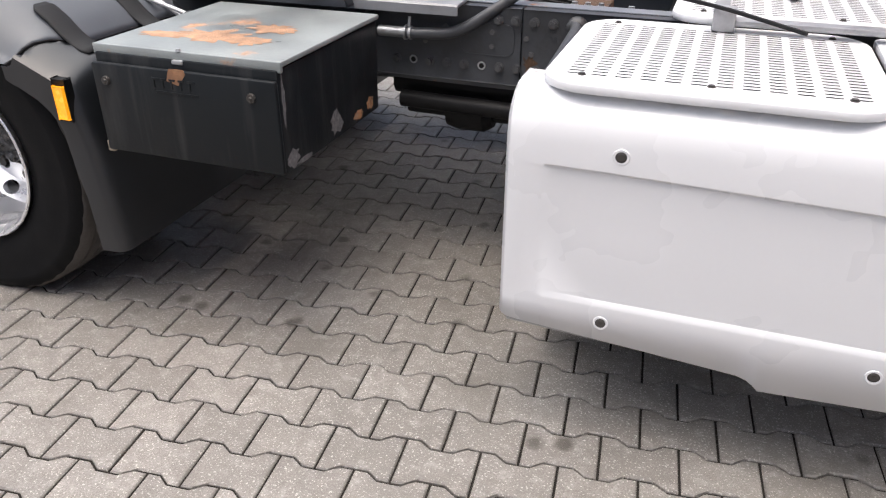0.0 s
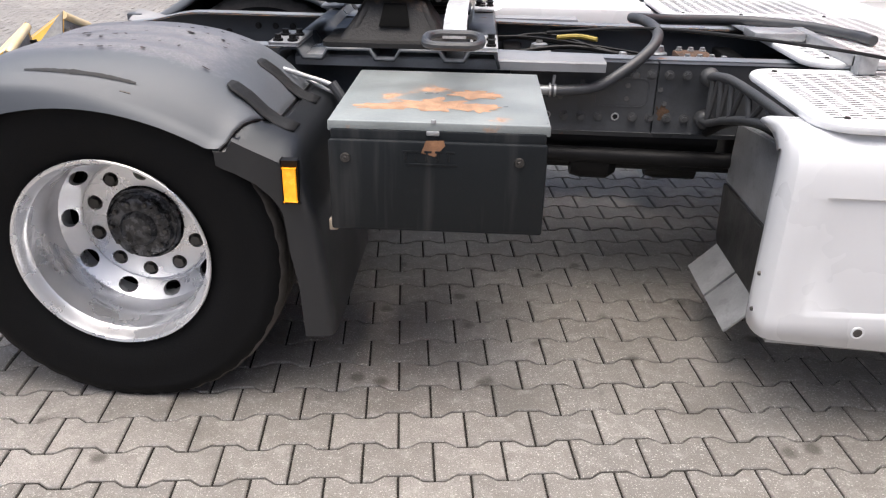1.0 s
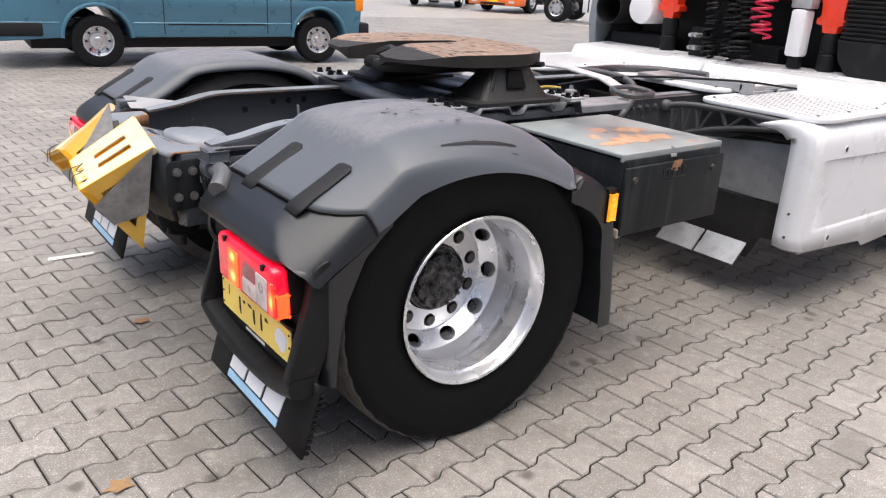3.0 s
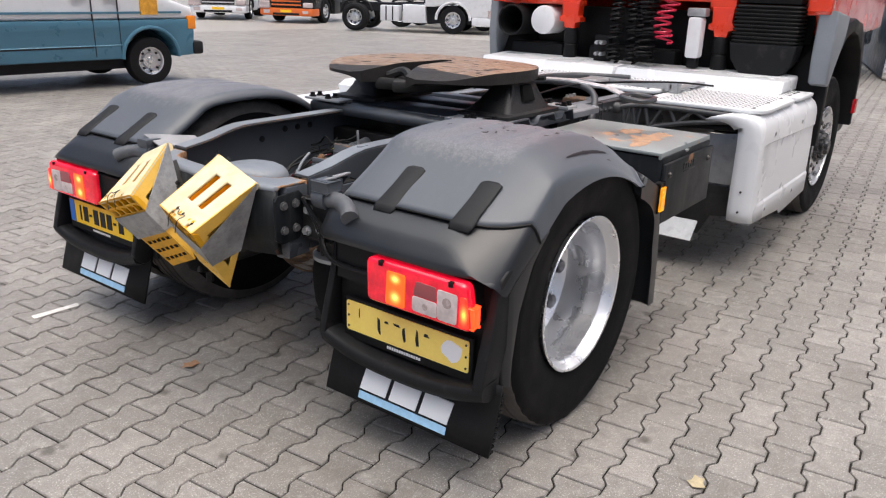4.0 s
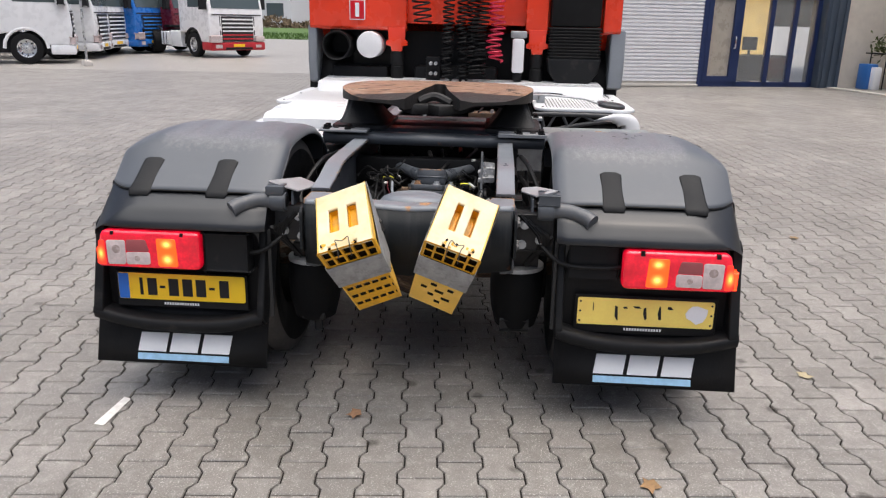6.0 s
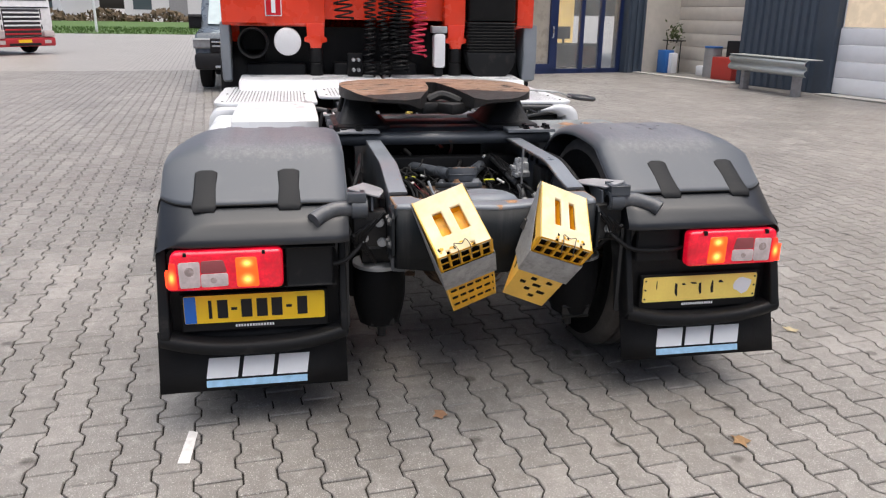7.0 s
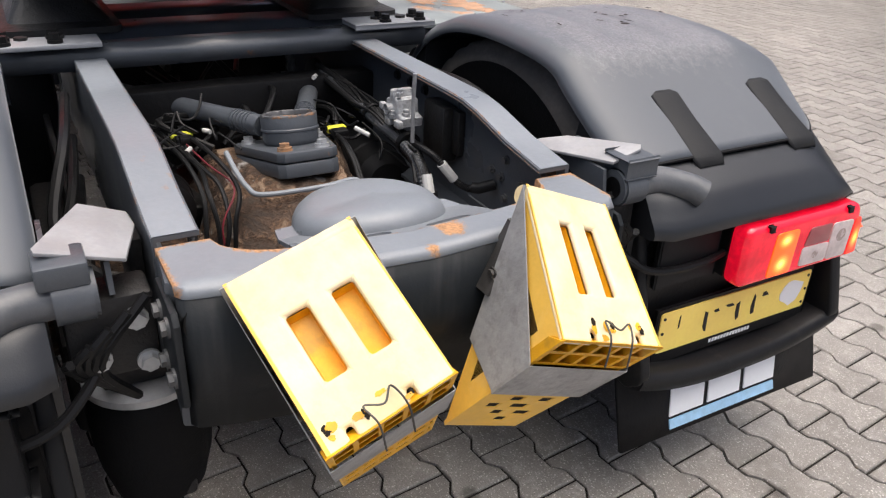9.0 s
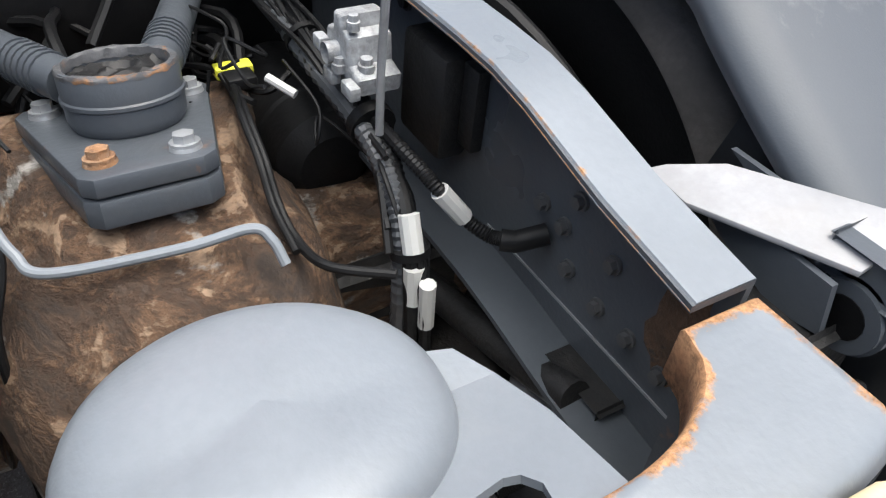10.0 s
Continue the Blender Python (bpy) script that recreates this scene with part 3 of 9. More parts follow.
def wheel(cx, s, front=False):
    """A wheel, its nuts and its hub; s is the side. The rear ones are twin wheels with a deep outer dish."""
    bm = bmesh.new()
    cy = s * 1.10
    tyre_mesh(bm, cx, cy)
    if not front:
        tyre_mesh(bm, cx, s * 0.745)
        for f in bm.faces:
            c = f.calc_center_median()
            if abs(c.y) < 0.90 and math.hypot(c.x - cx, c.z - AXLE_Z) > 0.44:
                f.material_index = 1
    w = part("wheel", bm, [M_RUBBER, M_TREAD], truck, "worn black lorry tyres on a silver steel wheel", angle=40)
    o = s

    def lay(profile, material, name, label="", seg=60):
        b = bmesh.new()
        lathe(b, [(r, o * a) for r, a in profile], (cx, 0, AXLE_Z), "y", seg)
        return part(name, b, material, w, label)
    face = 1.215 if front else 0.985
    lip = 1.238 if front else 1.240
    inner = face + 0.052 if not front else lip - 0.10
    lay([(0.279, lip - 0.020), (0.291, lip - 0.006), (0.297, lip), (0.294, lip + 0.004), (0.286, lip + 0.001), (0.279, lip - 0.014), (0.275, lip - 0.032),
         (0.268, lip - 0.042), (0.2665, lip - 0.080), (0.262, lip - 0.094), (0.261, lip - 0.135), (0.2655, lip - 0.146), (0.265, inner), (0.262, inner - 0.008), (0.262, face - 0.03)], M_RIM, "rim", "silver painted steel rim")
    b = bmesh.new()
    turn = 0.265
    holed_ring(b, o * face, (cx, AXLE_Z), 0.211, o * -0.010, 0.2625, o * (0.045 if not front else 0.02), 10, 0.238, 0.0195, 0.031, o * -0.02, turn + math.pi / 10)
    holed_ring(b, o * face, (cx, AXLE_Z), 0.124, 0.0, 0.203, 0.0, 10, 0.1675, 0.0250, 0.0250, o * -0.022, turn)
    lathe(b, [(0.203, o * face), (0.207, o * (face - 0.003)), (0.2112, o * (face - 0.0105))], (cx, 0, AXLE_Z), "y", 60)
    part("wheel_disc", b, M_RIM, w, "silver disc with oval hand holes")
    lay([(0.0, face - 0.03), (0.24, face - 0.03), (0.245, face - 0.10)], M_BLACK, "brake_drum")
    hub = [(0.124, face - 0.02), (0.120, face - 0.016), (0.118, face + 0.022), (0.112, face + 0.026), (0.108, face + 0.022), (0.102, face + 0.024), (0.099, face + 0.052), (0.088, face + 0.058), (0.060, face + 0.058), (0.055, face + 0.070), (0.048, face + 0.078), (0.030, face + 0.080), (0.0, face + 0.078)]
    b = bmesh.new()
    rings = lathe(b, [(r, o * q) for r, q in hub], (cx, 0, AXLE_Z), "y", 60)
    for ring in rings[5:8]:
        for k, v in enumerate(ring):
            if k % 6 in (0, 1):
                v.co.x, v.co.z = cx + (v.co.x - cx) * 0.93, AXLE_Z + (v.co.z - AXLE_Z) * 0.93
    for v in b.verts:
        v.co.y += o * 0.004 * noise.noise(v.co * 45)
    part("hub", b, M_HUB, w, "greasy dark hub cap")
    for i in range(10):
        t = turn + 2 * math.pi * i / 10
        b = bmesh.new()
        bolt(b, (cx + 0.1675 * math.cos(t), o * (face - 0.022), AXLE_Z + 0.1675 * math.sin(t)), (0, o, 0), 0.0175, 0.030)
        part("wheel_nut", b, M_NUT, w)
        if not front:
            b = bmesh.new()
            t += math.pi / 10
            lathe(b, [(0.0, o * (face + 0.066)), (0.007, o * (face + 0.065)), (0.009, o * (face + 0.056))], (cx + 0.086 * math.cos(t), 0, AXLE_Z + 0.086 * math.sin(t)), "y", 8)
            part("hub_bolt", b, M_NUT, w)
    return w


for side in (-1, 1):
    wheel(-0.010, side)
    wheel(3.80, side, True)

def set_wear_sheen(ob, rule):
    """Mark, from 0 to 1 for each vertex, worn-through paint and the crown's dust and painted sheen."""
    at = ob.data.attributes.new("wear_sheen", "FLOAT", "POINT")
    at.data.foreach_set("value", [rule(v.co) for v in ob.data.vertices])


# -- chassis rails: channels with the flanges turned inwards
RAIL_TOP = 0.905


def rail(s):
    bm = bmesh.new()
    t, h, fl = 0.008, 0.27, 0.073
    y = 0.398
    zt, zb = RAIL_TOP, RAIL_TOP - h
    kick = {-0.572: 0.0, -0.45: 0.018, -0.33: 0.046, -0.27: 0.055, -0.20: 0.057, 1.0: 0.052, 1.30: 0.046, 1.6: 0.042, 3.3: 0.040}
    outline = [(y, zb), (y, zt), (y - fl, zt), (y - fl, zt - t), (y - t, zt - t), (y - t, zb + t), (y - fl, zb + t), (y - fl, zb)]
    rings = [[bm.verts.new((x, s * a, z + (up if z > 0.8 else up * 0.6))) for a, z in outline] for x, up in kick.items()]
    n = len(outline)
    for p, q in zip(rings, rings[1:]):
        for i in range(n):
            bm.faces.new((p[i], p[(i + 1) % n], q[(i + 1) % n], q[i]))
    bm.faces.new(rings[0])
    bm.faces.new(rings[-1])
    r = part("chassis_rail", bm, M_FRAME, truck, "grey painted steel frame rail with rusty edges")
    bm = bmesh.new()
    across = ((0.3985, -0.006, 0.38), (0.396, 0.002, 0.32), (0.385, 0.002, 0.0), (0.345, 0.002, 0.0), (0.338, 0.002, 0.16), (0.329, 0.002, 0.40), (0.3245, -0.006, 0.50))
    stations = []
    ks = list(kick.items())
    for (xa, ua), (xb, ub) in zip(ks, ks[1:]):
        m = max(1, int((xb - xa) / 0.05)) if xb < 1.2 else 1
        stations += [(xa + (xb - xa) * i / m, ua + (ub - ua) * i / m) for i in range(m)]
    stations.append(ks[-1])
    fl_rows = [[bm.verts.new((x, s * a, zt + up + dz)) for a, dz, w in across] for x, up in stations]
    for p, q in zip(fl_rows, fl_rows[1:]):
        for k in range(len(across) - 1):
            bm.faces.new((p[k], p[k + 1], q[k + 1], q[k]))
    # paler than the web: sky light on the flange is in its colour
    flange = part("top_flange", bm, M_FRAME_LIGHT, r, "grey flange, dust and sky light in its pale colour, rust at the edges")
    set_wear_sheen(flange, lambda c: next((w for a, dz, w in across if abs(abs(c.y) - a) < 1e-4), 0.0))
    bolts(r, [(x, s * 0.390, z) for x, z in ((-0.315, 0.805), (-0.37, 0.845), (-0.355, 0.80), (-0.375, 0.755), (-0.435, 0.81), (-0.43, 0.745), (-0.48, 0.745), (-0.53, 0.74))], (0, -s, 0), 0.0080, 0.011, M_BOLT)
    bolts(r, [(x, s * 0.390, z) for x, z in ((0.02, 0.90), (0.10, 0.90), (0.18, 0.90), (-0.12, 0.87))], (0, -s, 0), 0.011, 0.010)
    bm = bmesh.new()
    box(bm, -0.56, -0.22, s * 0.3885, s * 0.3905, 0.699, 0.7025)
    part("weld_seam", bm, M_GALV, r, "bright scratch along the rail web")
    bm = bmesh.new()
    rp = random.Random(8)
    bm.faces.new([bm.verts.new((-0.528 + 0.040 * math.cos(2 * math.pi * i / 28) * rp.uniform(0.6, 1.1), s * 0.3893, 0.815 + 0.085 * math.sin(2 * math.pi * i / 28) * rp.uniform(0.75, 1.1))) for i in range(28)])
    part("rust_stain", bm, M_RUST_DARK, r, "brown rust on the web", smooth=False) if s < 0 else bm.free()
    for xa, xb in ((1.16, 1.683), (1.686, 2.20)):
        bm = bmesh.new()
        box(bm, xa, xb, s * 0.399, s * 0.440, 0.690, 0.944, 0.005)
        part("doubler_plate", bm, M_DOUBLER, r, "grey bolted frame plate, grimy at its edges")
    bm = bmesh.new()
    frame_ring(bm, [(1.565 + x, 0.837 + z) for x, z in rounded(0.190, 0.108, 0.03)], [(1.565 + x, 0.837 + z) for x, z in rounded(0.182, 0.100, 0.027)], "y", s * 0.4395, s * 0.4425)
    part("cover_edge", bm, M_DOUBLER, r)
    low = [1.238 + 0.0622 * k for k in range(10)]
    holes = (low[1], low[5])
    for x, z in [(1.603, 0.903), (1.663, 0.904), (1.725, 0.903), (1.788, 0.903)] + [(x, 0.747) for x in low]:
        if x in holes:
            bm = bmesh.new()
            lathe(bm, [(0.015, s * 0.4400), (0.014, s * 0.4430), (0.0095, s * 0.4430), (0.0090, s * 0.4405)], (x, 0, z), "y", 16)
            part("hole_rim", bm, M_GALV, r, "bare rim of an empty hole")
            bm = bmesh.new()
            lathe(bm, [(0.0, s * 0.4412), (0.0093, s * 0.4412)], (x, 0, z), "y", 12)
            part("hole", bm, M_BLACK, r)
            continue
        bm = bmesh.new()
        lathe(bm, [(0.0175, s * 0.440), (0.0175, s * 0.443), (0.0130, s * 0.444), (0.0125, s * 0.4475), (0.006, s * 0.4475)], (x, 0, z), "y", 18)
        bolt(bm, (x, s * 0.446, z), (0, s, 0), 0.0105, 0.012)
        part("flange_bolt", bm, M_BOLT_DARK, r, "dull flanged bolt")
    bolts(r, [(x, s * 0.440, z) for x, z in ((1.583, 0.862), (1.583, 0.815), (1.345, 0.815), (1.42, 0.87), (1.70, 0.85), (1.72, 0.80))], (0, s, 0), 0.007, 0.006, M_BOLT)
    bm = bmesh.new()
    rp = random.Random(11)
    bm.faces.new([bm.verts.new((1.715 + 0.030 * math.cos(2 * math.pi * i / 22) * rp.uniform(0.4, 1.1), s * 0.4406, 0.765 + 0.034 * math.sin(2 * math.pi * i / 22) * rp.uniform(0.4, 1.1))) for i in range(22)])
    part("rust_stain", bm, M_RUST_DARK, r, "brown rust round a bolt", smooth=False)
    # flanged sub-frame strip on the rail, under the coupling
    bm = bmesh.new()
    prism(bm, [(s * 0.398, 0.960), (s * 0.514, 0.957), (s * 0.520, 0.951), (s * 0.520, 0.922), (s * 0.512, 0.922), (s * 0.512, 0.946), (s * 0.398, 0.950)], "x", 0.40, 1.486, 0.002)
    part("subframe_strip", bm, M_STRIP, r, "pale grey angle strip along the rail")
    return r


for side in (-1, 1):
    rail(side)

# -- rear crossmember: a pressed beam that sweeps forward to both rails, with a domed plate on its front edge


def front_edge(y):
    """The front edge of the crossmember, which sweeps forward to the rails."""
    q = min(1.0, max(0.0, (abs(y) - 0.17) / 0.142))
    return -0.650 + 0.085 * (1 - math.sqrt(1 - q * q))


def top_height(y):
    return 0.893 - 0.010 * max(0.0, 1 - abs(y) / 0.2)


SHIFT.xyz = (-0.012, 0, 0)
bm = bmesh.new()
N = 96
rows = [[] for k in range(12)]
for i in range(N + 1):
    u = -1 + 2 * i / N
    y = 0.395 * u
    a = abs(u)
    xr = -0.738 + 0.022 * max(0.0, (a - 0.5) / 0.5) ** 2
    xf, zt = front_edge(y), top_height(y)
    xr += 0.012 * (1 - math.sqrt(max(0.0, 1 - max(0.0, (abs(y) - 0.383) / 0.012) ** 2)))
    for row, p in zip(rows, ((xf, y, zt - 0.056), (xf - 0.001, y, zt - 0.004), (xf - 0.005, y, zt)) + tuple((xf - 0.005 + (xr + 0.019 - xf) * g, y, zt) for g in (0.10, 0.22, 0.38, 0.58, 0.8)) + ((xr + 0.014, y, zt), (xr + 0.002, y, zt - 0.014), (xr - 0.004, y, 0.76), (xr + 0.012, y, 0.615 + 0.03 * a))):
        row.append(p)
def sheet(some):
    b2 = bmesh.new()
    vr = [[b2.verts.new(p) for p in row] for row in some]
    for a, b in zip(vr, vr[1:]):
        for i in range(N):
            b2.faces.new((a[i], a[i + 1], b[i + 1], b[i]))
    return b2


bm.free()
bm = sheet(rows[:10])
xm = part("rear_crossmember", bm, M_FRAME_LIGHT, truck, "grey pressed crossmember, dust and sky light in its pale top, rusty at its edges", solid=0.008, angle=50)
# rear face coloured far darker than the top, to stand for its shade
part("crossmember_face", sheet([[(x + 0.0005, y, z - 0.002) for x, y, z in rows[9]]] + rows[10:]), M_BOX, xm, "rear face of the crossmember, darkened in colour for its shade", solid=0.008, angle=50)


def edge_wear(c):
    d = front_edge(c.y) - 0.012 - c.x
    side = 0.66 if abs(c.y) > 0.19 else 0.62
    w = side * max(0.0, 1.0 - d / (0.034 if abs(c.y) > 0.19 else 0.016))
    w = max(w, 0.80 * max(0.0, 1.0 - math.hypot((c.x + 0.690) * 0.8, c.y + 0.062) / 0.050))
    w = max(w, 0.70 * max(0.0, 1.0 - math.hypot(c.x + 0.738, c.y + 0.003) / 0.032))
    return max(w, 0.60 * max(0.0, 1.0 - (0.396 - abs(c.y)) / 0.03))


set_wear_sheen(xm, edge_wear)
for s in (-1, 1):
    bm = bmesh.new()
    prism(bm, [(-0.565, s * 0.395), (-0.665, s * 0.402), (-0.68, s * 0.37), (-0.68, s * 0.35), (-0.565, s * 0.35)], "z", 0.62, 0.884, 0.006)
    part("crossmember_cheek", bm, M_FRAME, xm)
    bm = bmesh.new()
    prism(bm, [(-0.728, 0.845), (-0.715, 0.862), (-0.615, 0.868), (-0.598, 0.850), (-0.600, 0.715), (-0.622, 0.690), (-0.700, 0.685), (-0.728, 0.705)], "y", s * 0.396, s * 0.407, 0.003)
    ep = part("end_plate", bm, M_BOX, xm, "dark bolted plate over the beam's end")
    bolts(ep, [(x, s * 0.407, z) for x, z in ((-0.69, 0.825), (-0.635, 0.825), (-0.69, 0.735), (-0.635, 0.735))], (0, s, 0), 0.012, 0.012, M_BOLT)
# plate between the rails with two slots through it
bm = bmesh.new()
out = [(-0.655, 0.185), (-0.50, 0.182), (-0.462, 0.176), (-0.458, 0.14), (-0.42, 0.06), (-0.42, -0.05), (-0.452, -0.14), (-0.462, -0.172), (-0.50, -0.190), (-0.56, -0.198), (-0.655, -0.195)]


def plate_height(x):
    """The plate rises towards the crossmember."""
    return 0.832 + 0.046 * max(0.0, min(1.0, (-0.50 - x) / 0.155))


holes = [[(-0.622 + c, 0.078 + a) for a, c in rounded(0.112, 0.036, 0.016, 4)], [(-0.598, -0.128), (-0.602, -0.140), (-0.616, -0.148), (-0.636, -0.143), (-0.641, -0.130), (-0.640, -0.105), (-0.630, -0.050), (-0.622, -0.045), (-0.612, -0.052), (-0.602, -0.105)]]
edges = []
for loop in [out] + holes:
    vs = [bm.verts.new((x, y, plate_height(x))) for x, y in loop]
    edges += [bm.edges.new((vs[k], vs[(k + 1) % len(vs)])) for k in range(len(vs))]
bmesh.ops.triangle_fill(bm, edges=edges, use_beauty=True)
bmesh.ops.bisect_plane(bm, geom=bm.verts[:] + bm.edges[:] + bm.faces[:], plane_co=(-0.50, 0, 0), plane_no=(1, 0, 0))
for v in bm.verts:
    v.co.z = plate_height(v.co.x)
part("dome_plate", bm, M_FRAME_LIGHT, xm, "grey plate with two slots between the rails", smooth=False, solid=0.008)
# added black plate, so that the slots look shaded inside
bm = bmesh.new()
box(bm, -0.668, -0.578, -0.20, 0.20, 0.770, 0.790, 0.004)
part("slot_shade", bm, M_BLACK, xm, "black sheet for the shade under the slots")
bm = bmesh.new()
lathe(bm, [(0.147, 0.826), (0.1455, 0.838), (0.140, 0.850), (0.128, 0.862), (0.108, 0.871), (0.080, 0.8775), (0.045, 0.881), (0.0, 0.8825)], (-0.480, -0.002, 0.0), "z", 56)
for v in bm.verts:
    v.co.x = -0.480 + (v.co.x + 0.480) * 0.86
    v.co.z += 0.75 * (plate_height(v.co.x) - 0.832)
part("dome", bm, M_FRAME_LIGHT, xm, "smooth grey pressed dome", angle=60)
for s in (-1, 1):
    bm = bmesh.new()
    lathe(bm, [(0.0, -0.0015), (0.036, -0.0015), (0.038, -0.004), (0.046, -0.004), (0.048, 0.006)], (-0.7125, s * 0.345, 0.835), "x", 24)
    part("tow_hole", bm, M_BLACK, xm)
SHIFT.xyz = (0, 0, 0)
# -- rear axle casing with the rod joint on top
AX = -0.004
bm = bmesh.new()
rings = lathe(bm, [(0.0, -0.34), (0.10, -0.325), (0.185, -0.24), (0.222, -0.10), (0.23, 0.04), (0.19, 0.19), (0.10, 0.27), (0.0, 0.285)], (AX - 0.02, -0.01, 0.545), "x", 40)
tube(bm, [(0.0, -1.0, AXLE_Z), (0.0, -0.22, AXLE_Z)], 0.085, 20, 1, radii=(0.075, 0.13))
tube(bm, [(0.0, 1.0, AXLE_Z), (0.0, 0.22, AXLE_Z)], 0.085, 20, 1, radii=(0.075, 0.13))
hump = [[bm.verts.new((x * k + dx, -0.022 + (y + 0.022) * k, z)) for x, y in ((-0.12, 0.075), (0.13, 0.12), (0.13, -0.165), (-0.12, -0.10))] for k, dx, z in ((1.5, 0.0, 0.66), (1.25, 0.0, 0.735), (1.06, 0.012, 0.765))]
for p, q in zip(hump, hump[1:]):
    for k in range(4):
        bm.faces.new((p[k], p[(k + 1) % 4], q[(k + 1) % 4], q[k]))
bm.faces.new(hump[-1])
bmesh.ops.subdivide_edges(bm, edges=bm.edges, cuts=3, use_grid_fill=True)
for v in bm.verts:
    v.co += 0.007 * abs(noise.noise(v.co * 27)) * (v.co - Vector((AX, v.co.y * 0.9, 0.545))).normalized()
    v.co += 0.011 * Vector((noise.noise(v.co * 11), noise.noise(v.co * 11 + Vector((7, 0, 0))), noise.noise(v.co * 11 + Vector((0, 9, 0)))))
axle = part("rear_axle", bm, M_AXLE, truck, "heavily rusted axle casing with flaking paint", angle=70)
# bracket block and joint lean forward with the rods
LEAN = Matrix.Translation((0.0143, -0.0236, 0.8088)) @ Matrix.Rotation(0.206, 4, "Y")
FOOT = [(-0.152, 0.066), (-0.138, 0.080), (-0.12, 0.083), (0.085, 0.118), (0.102, 0.108), (0.108, 0.09), (0.108, -0.088), (0.100, -0.108), (0.08, -0.113), (-0.125, -0.066), (-0.140, -0.062), (-0.152, -0.045)]


def leaning(name, b, material, parent, label="", angle=32):
    b.transform(LEAN)
    return part(name, b, material, parent, label, angle=angle)


bm = bmesh.new()
for z0, z1, g in ((-0.058, -0.026, 0.0), (-0.023, 0.0, 0.003)):
    prism(bm, [(x * (1 - g), y * (1 - g)) for x, y in FOOT], "z", z0, z1, 0.004)
leaning("rod_bracket", bm, M_FRAME, axle, "grey bolted bracket block")
bm = bmesh.new()
lathe(bm, [(0.060, -0.001), (0.064, 0.004), (0.0665, 0.012), (0.0665, 0.031), (0.069, 0.033), (0.069, 0.037), (0.067, 0.039), (0.067, 0.066), (0.065, 0.070), (0.060, 0.070), (0.057, 0.052)], (0, 0, 0), "z", 44)
jt = leaning("rod_joint", bm, M_FRAME, axle, "grey round joint housing with a rusty rim")
bm = bmesh.new()
lathe(bm, [(0.0673, 0.066), (0.0670, 0.069), (0.0655, 0.0708), (0.0605, 0.0715), (0.0580, 0.070), (0.0565, 0.060)], (0, 0, 0), "z", 44)
rg = random.Random(12)
for v in bm.verts:
    v.co.z += rg.uniform(-0.0025, 0.001)
leaning("joint_rim", bm, mat("rim_rust", (0.085, 0.085, 0.088), 0.5, var=0.3, scale=30, bump=0.1, rust=0.62, rust_col=(0.24, 0.125, 0.06), rust_scale=26.0), jt, "rusty rim")
bm = bmesh.new()
lathe(bm, [(0.058, 0.058), (0.050, 0.054), (0.042, 0.060), (0.030, 0.061), (0.024, 0.056), (0.012, 0.060), (0.0, 0.058)], (0, 0, 0), "z", 40)
for v in bm.verts:
    v.co.z += 0.010 * noise.noise(v.co * 60)
leaning("joint_dirt", bm, M_DARK, jt, "dirt and grease in the joint")
for (x, y), mt in zip(((0.070, 0.085), (-0.112, 0.052), (-0.120, -0.034), (0.060, -0.085)), (M_GALV, M_RUST, M_GALV, M_GALV)):
    bm = bmesh.new()
    lathe(bm, [(0.0, 0.004), (0.017, 0.004), (0.018, 0.0)], (x, y, 0), "z", 16)
    leaning("washer", bm, M_GALV if mt is M_GALV else M_RUST, axle)
    bm = bmesh.new()
    bolt(bm, (x, y, 0.003), (0, 0, 1), 0.0125, 0.014)
    leaning("bolt", bm, mt, axle)
for s in (-1, 1):
    a, b2 = Vector((0.072, s * 0.052 - 0.0236, 0.838)), Vector((0.72, s * 0.345, 0.80))
    bm = bmesh.new()
    tube(bm, [a, a.lerp(b2, 0.3), b2], 0.026, 16, 4)
    rod = part("reaction_rod", bm, M_FRAME, axle, "grey tubular rod")
    bm = bmesh.new()
    d = (b2 - a).normalized()
    for k in range(6):
        m = a.lerp(b2, 0.045 + 0.016 * k)
        tube(bm, [m, m + d * 0.005], 0.0285, 16, 1)
    part("rod_rib", bm, M_FRAME, rod)
bm = bmesh.new()
tube(bm, [(-0.05, 0.15, 0.83), (-0.10, 0.143, 0.80), (-0.135, 0.130, 0.775), (-0.165, 0.105, 0.765), (-0.19, -0.02, 0.772), (-0.20, -0.09, 0.782), (-0.215, -0.108, 0.772), (-0.235, -0.115, 0.75)], 0.0060, 10, 8)
part("brake_pipe", bm, M_FRAME_LIGHT, axle, "bent steel pipe")

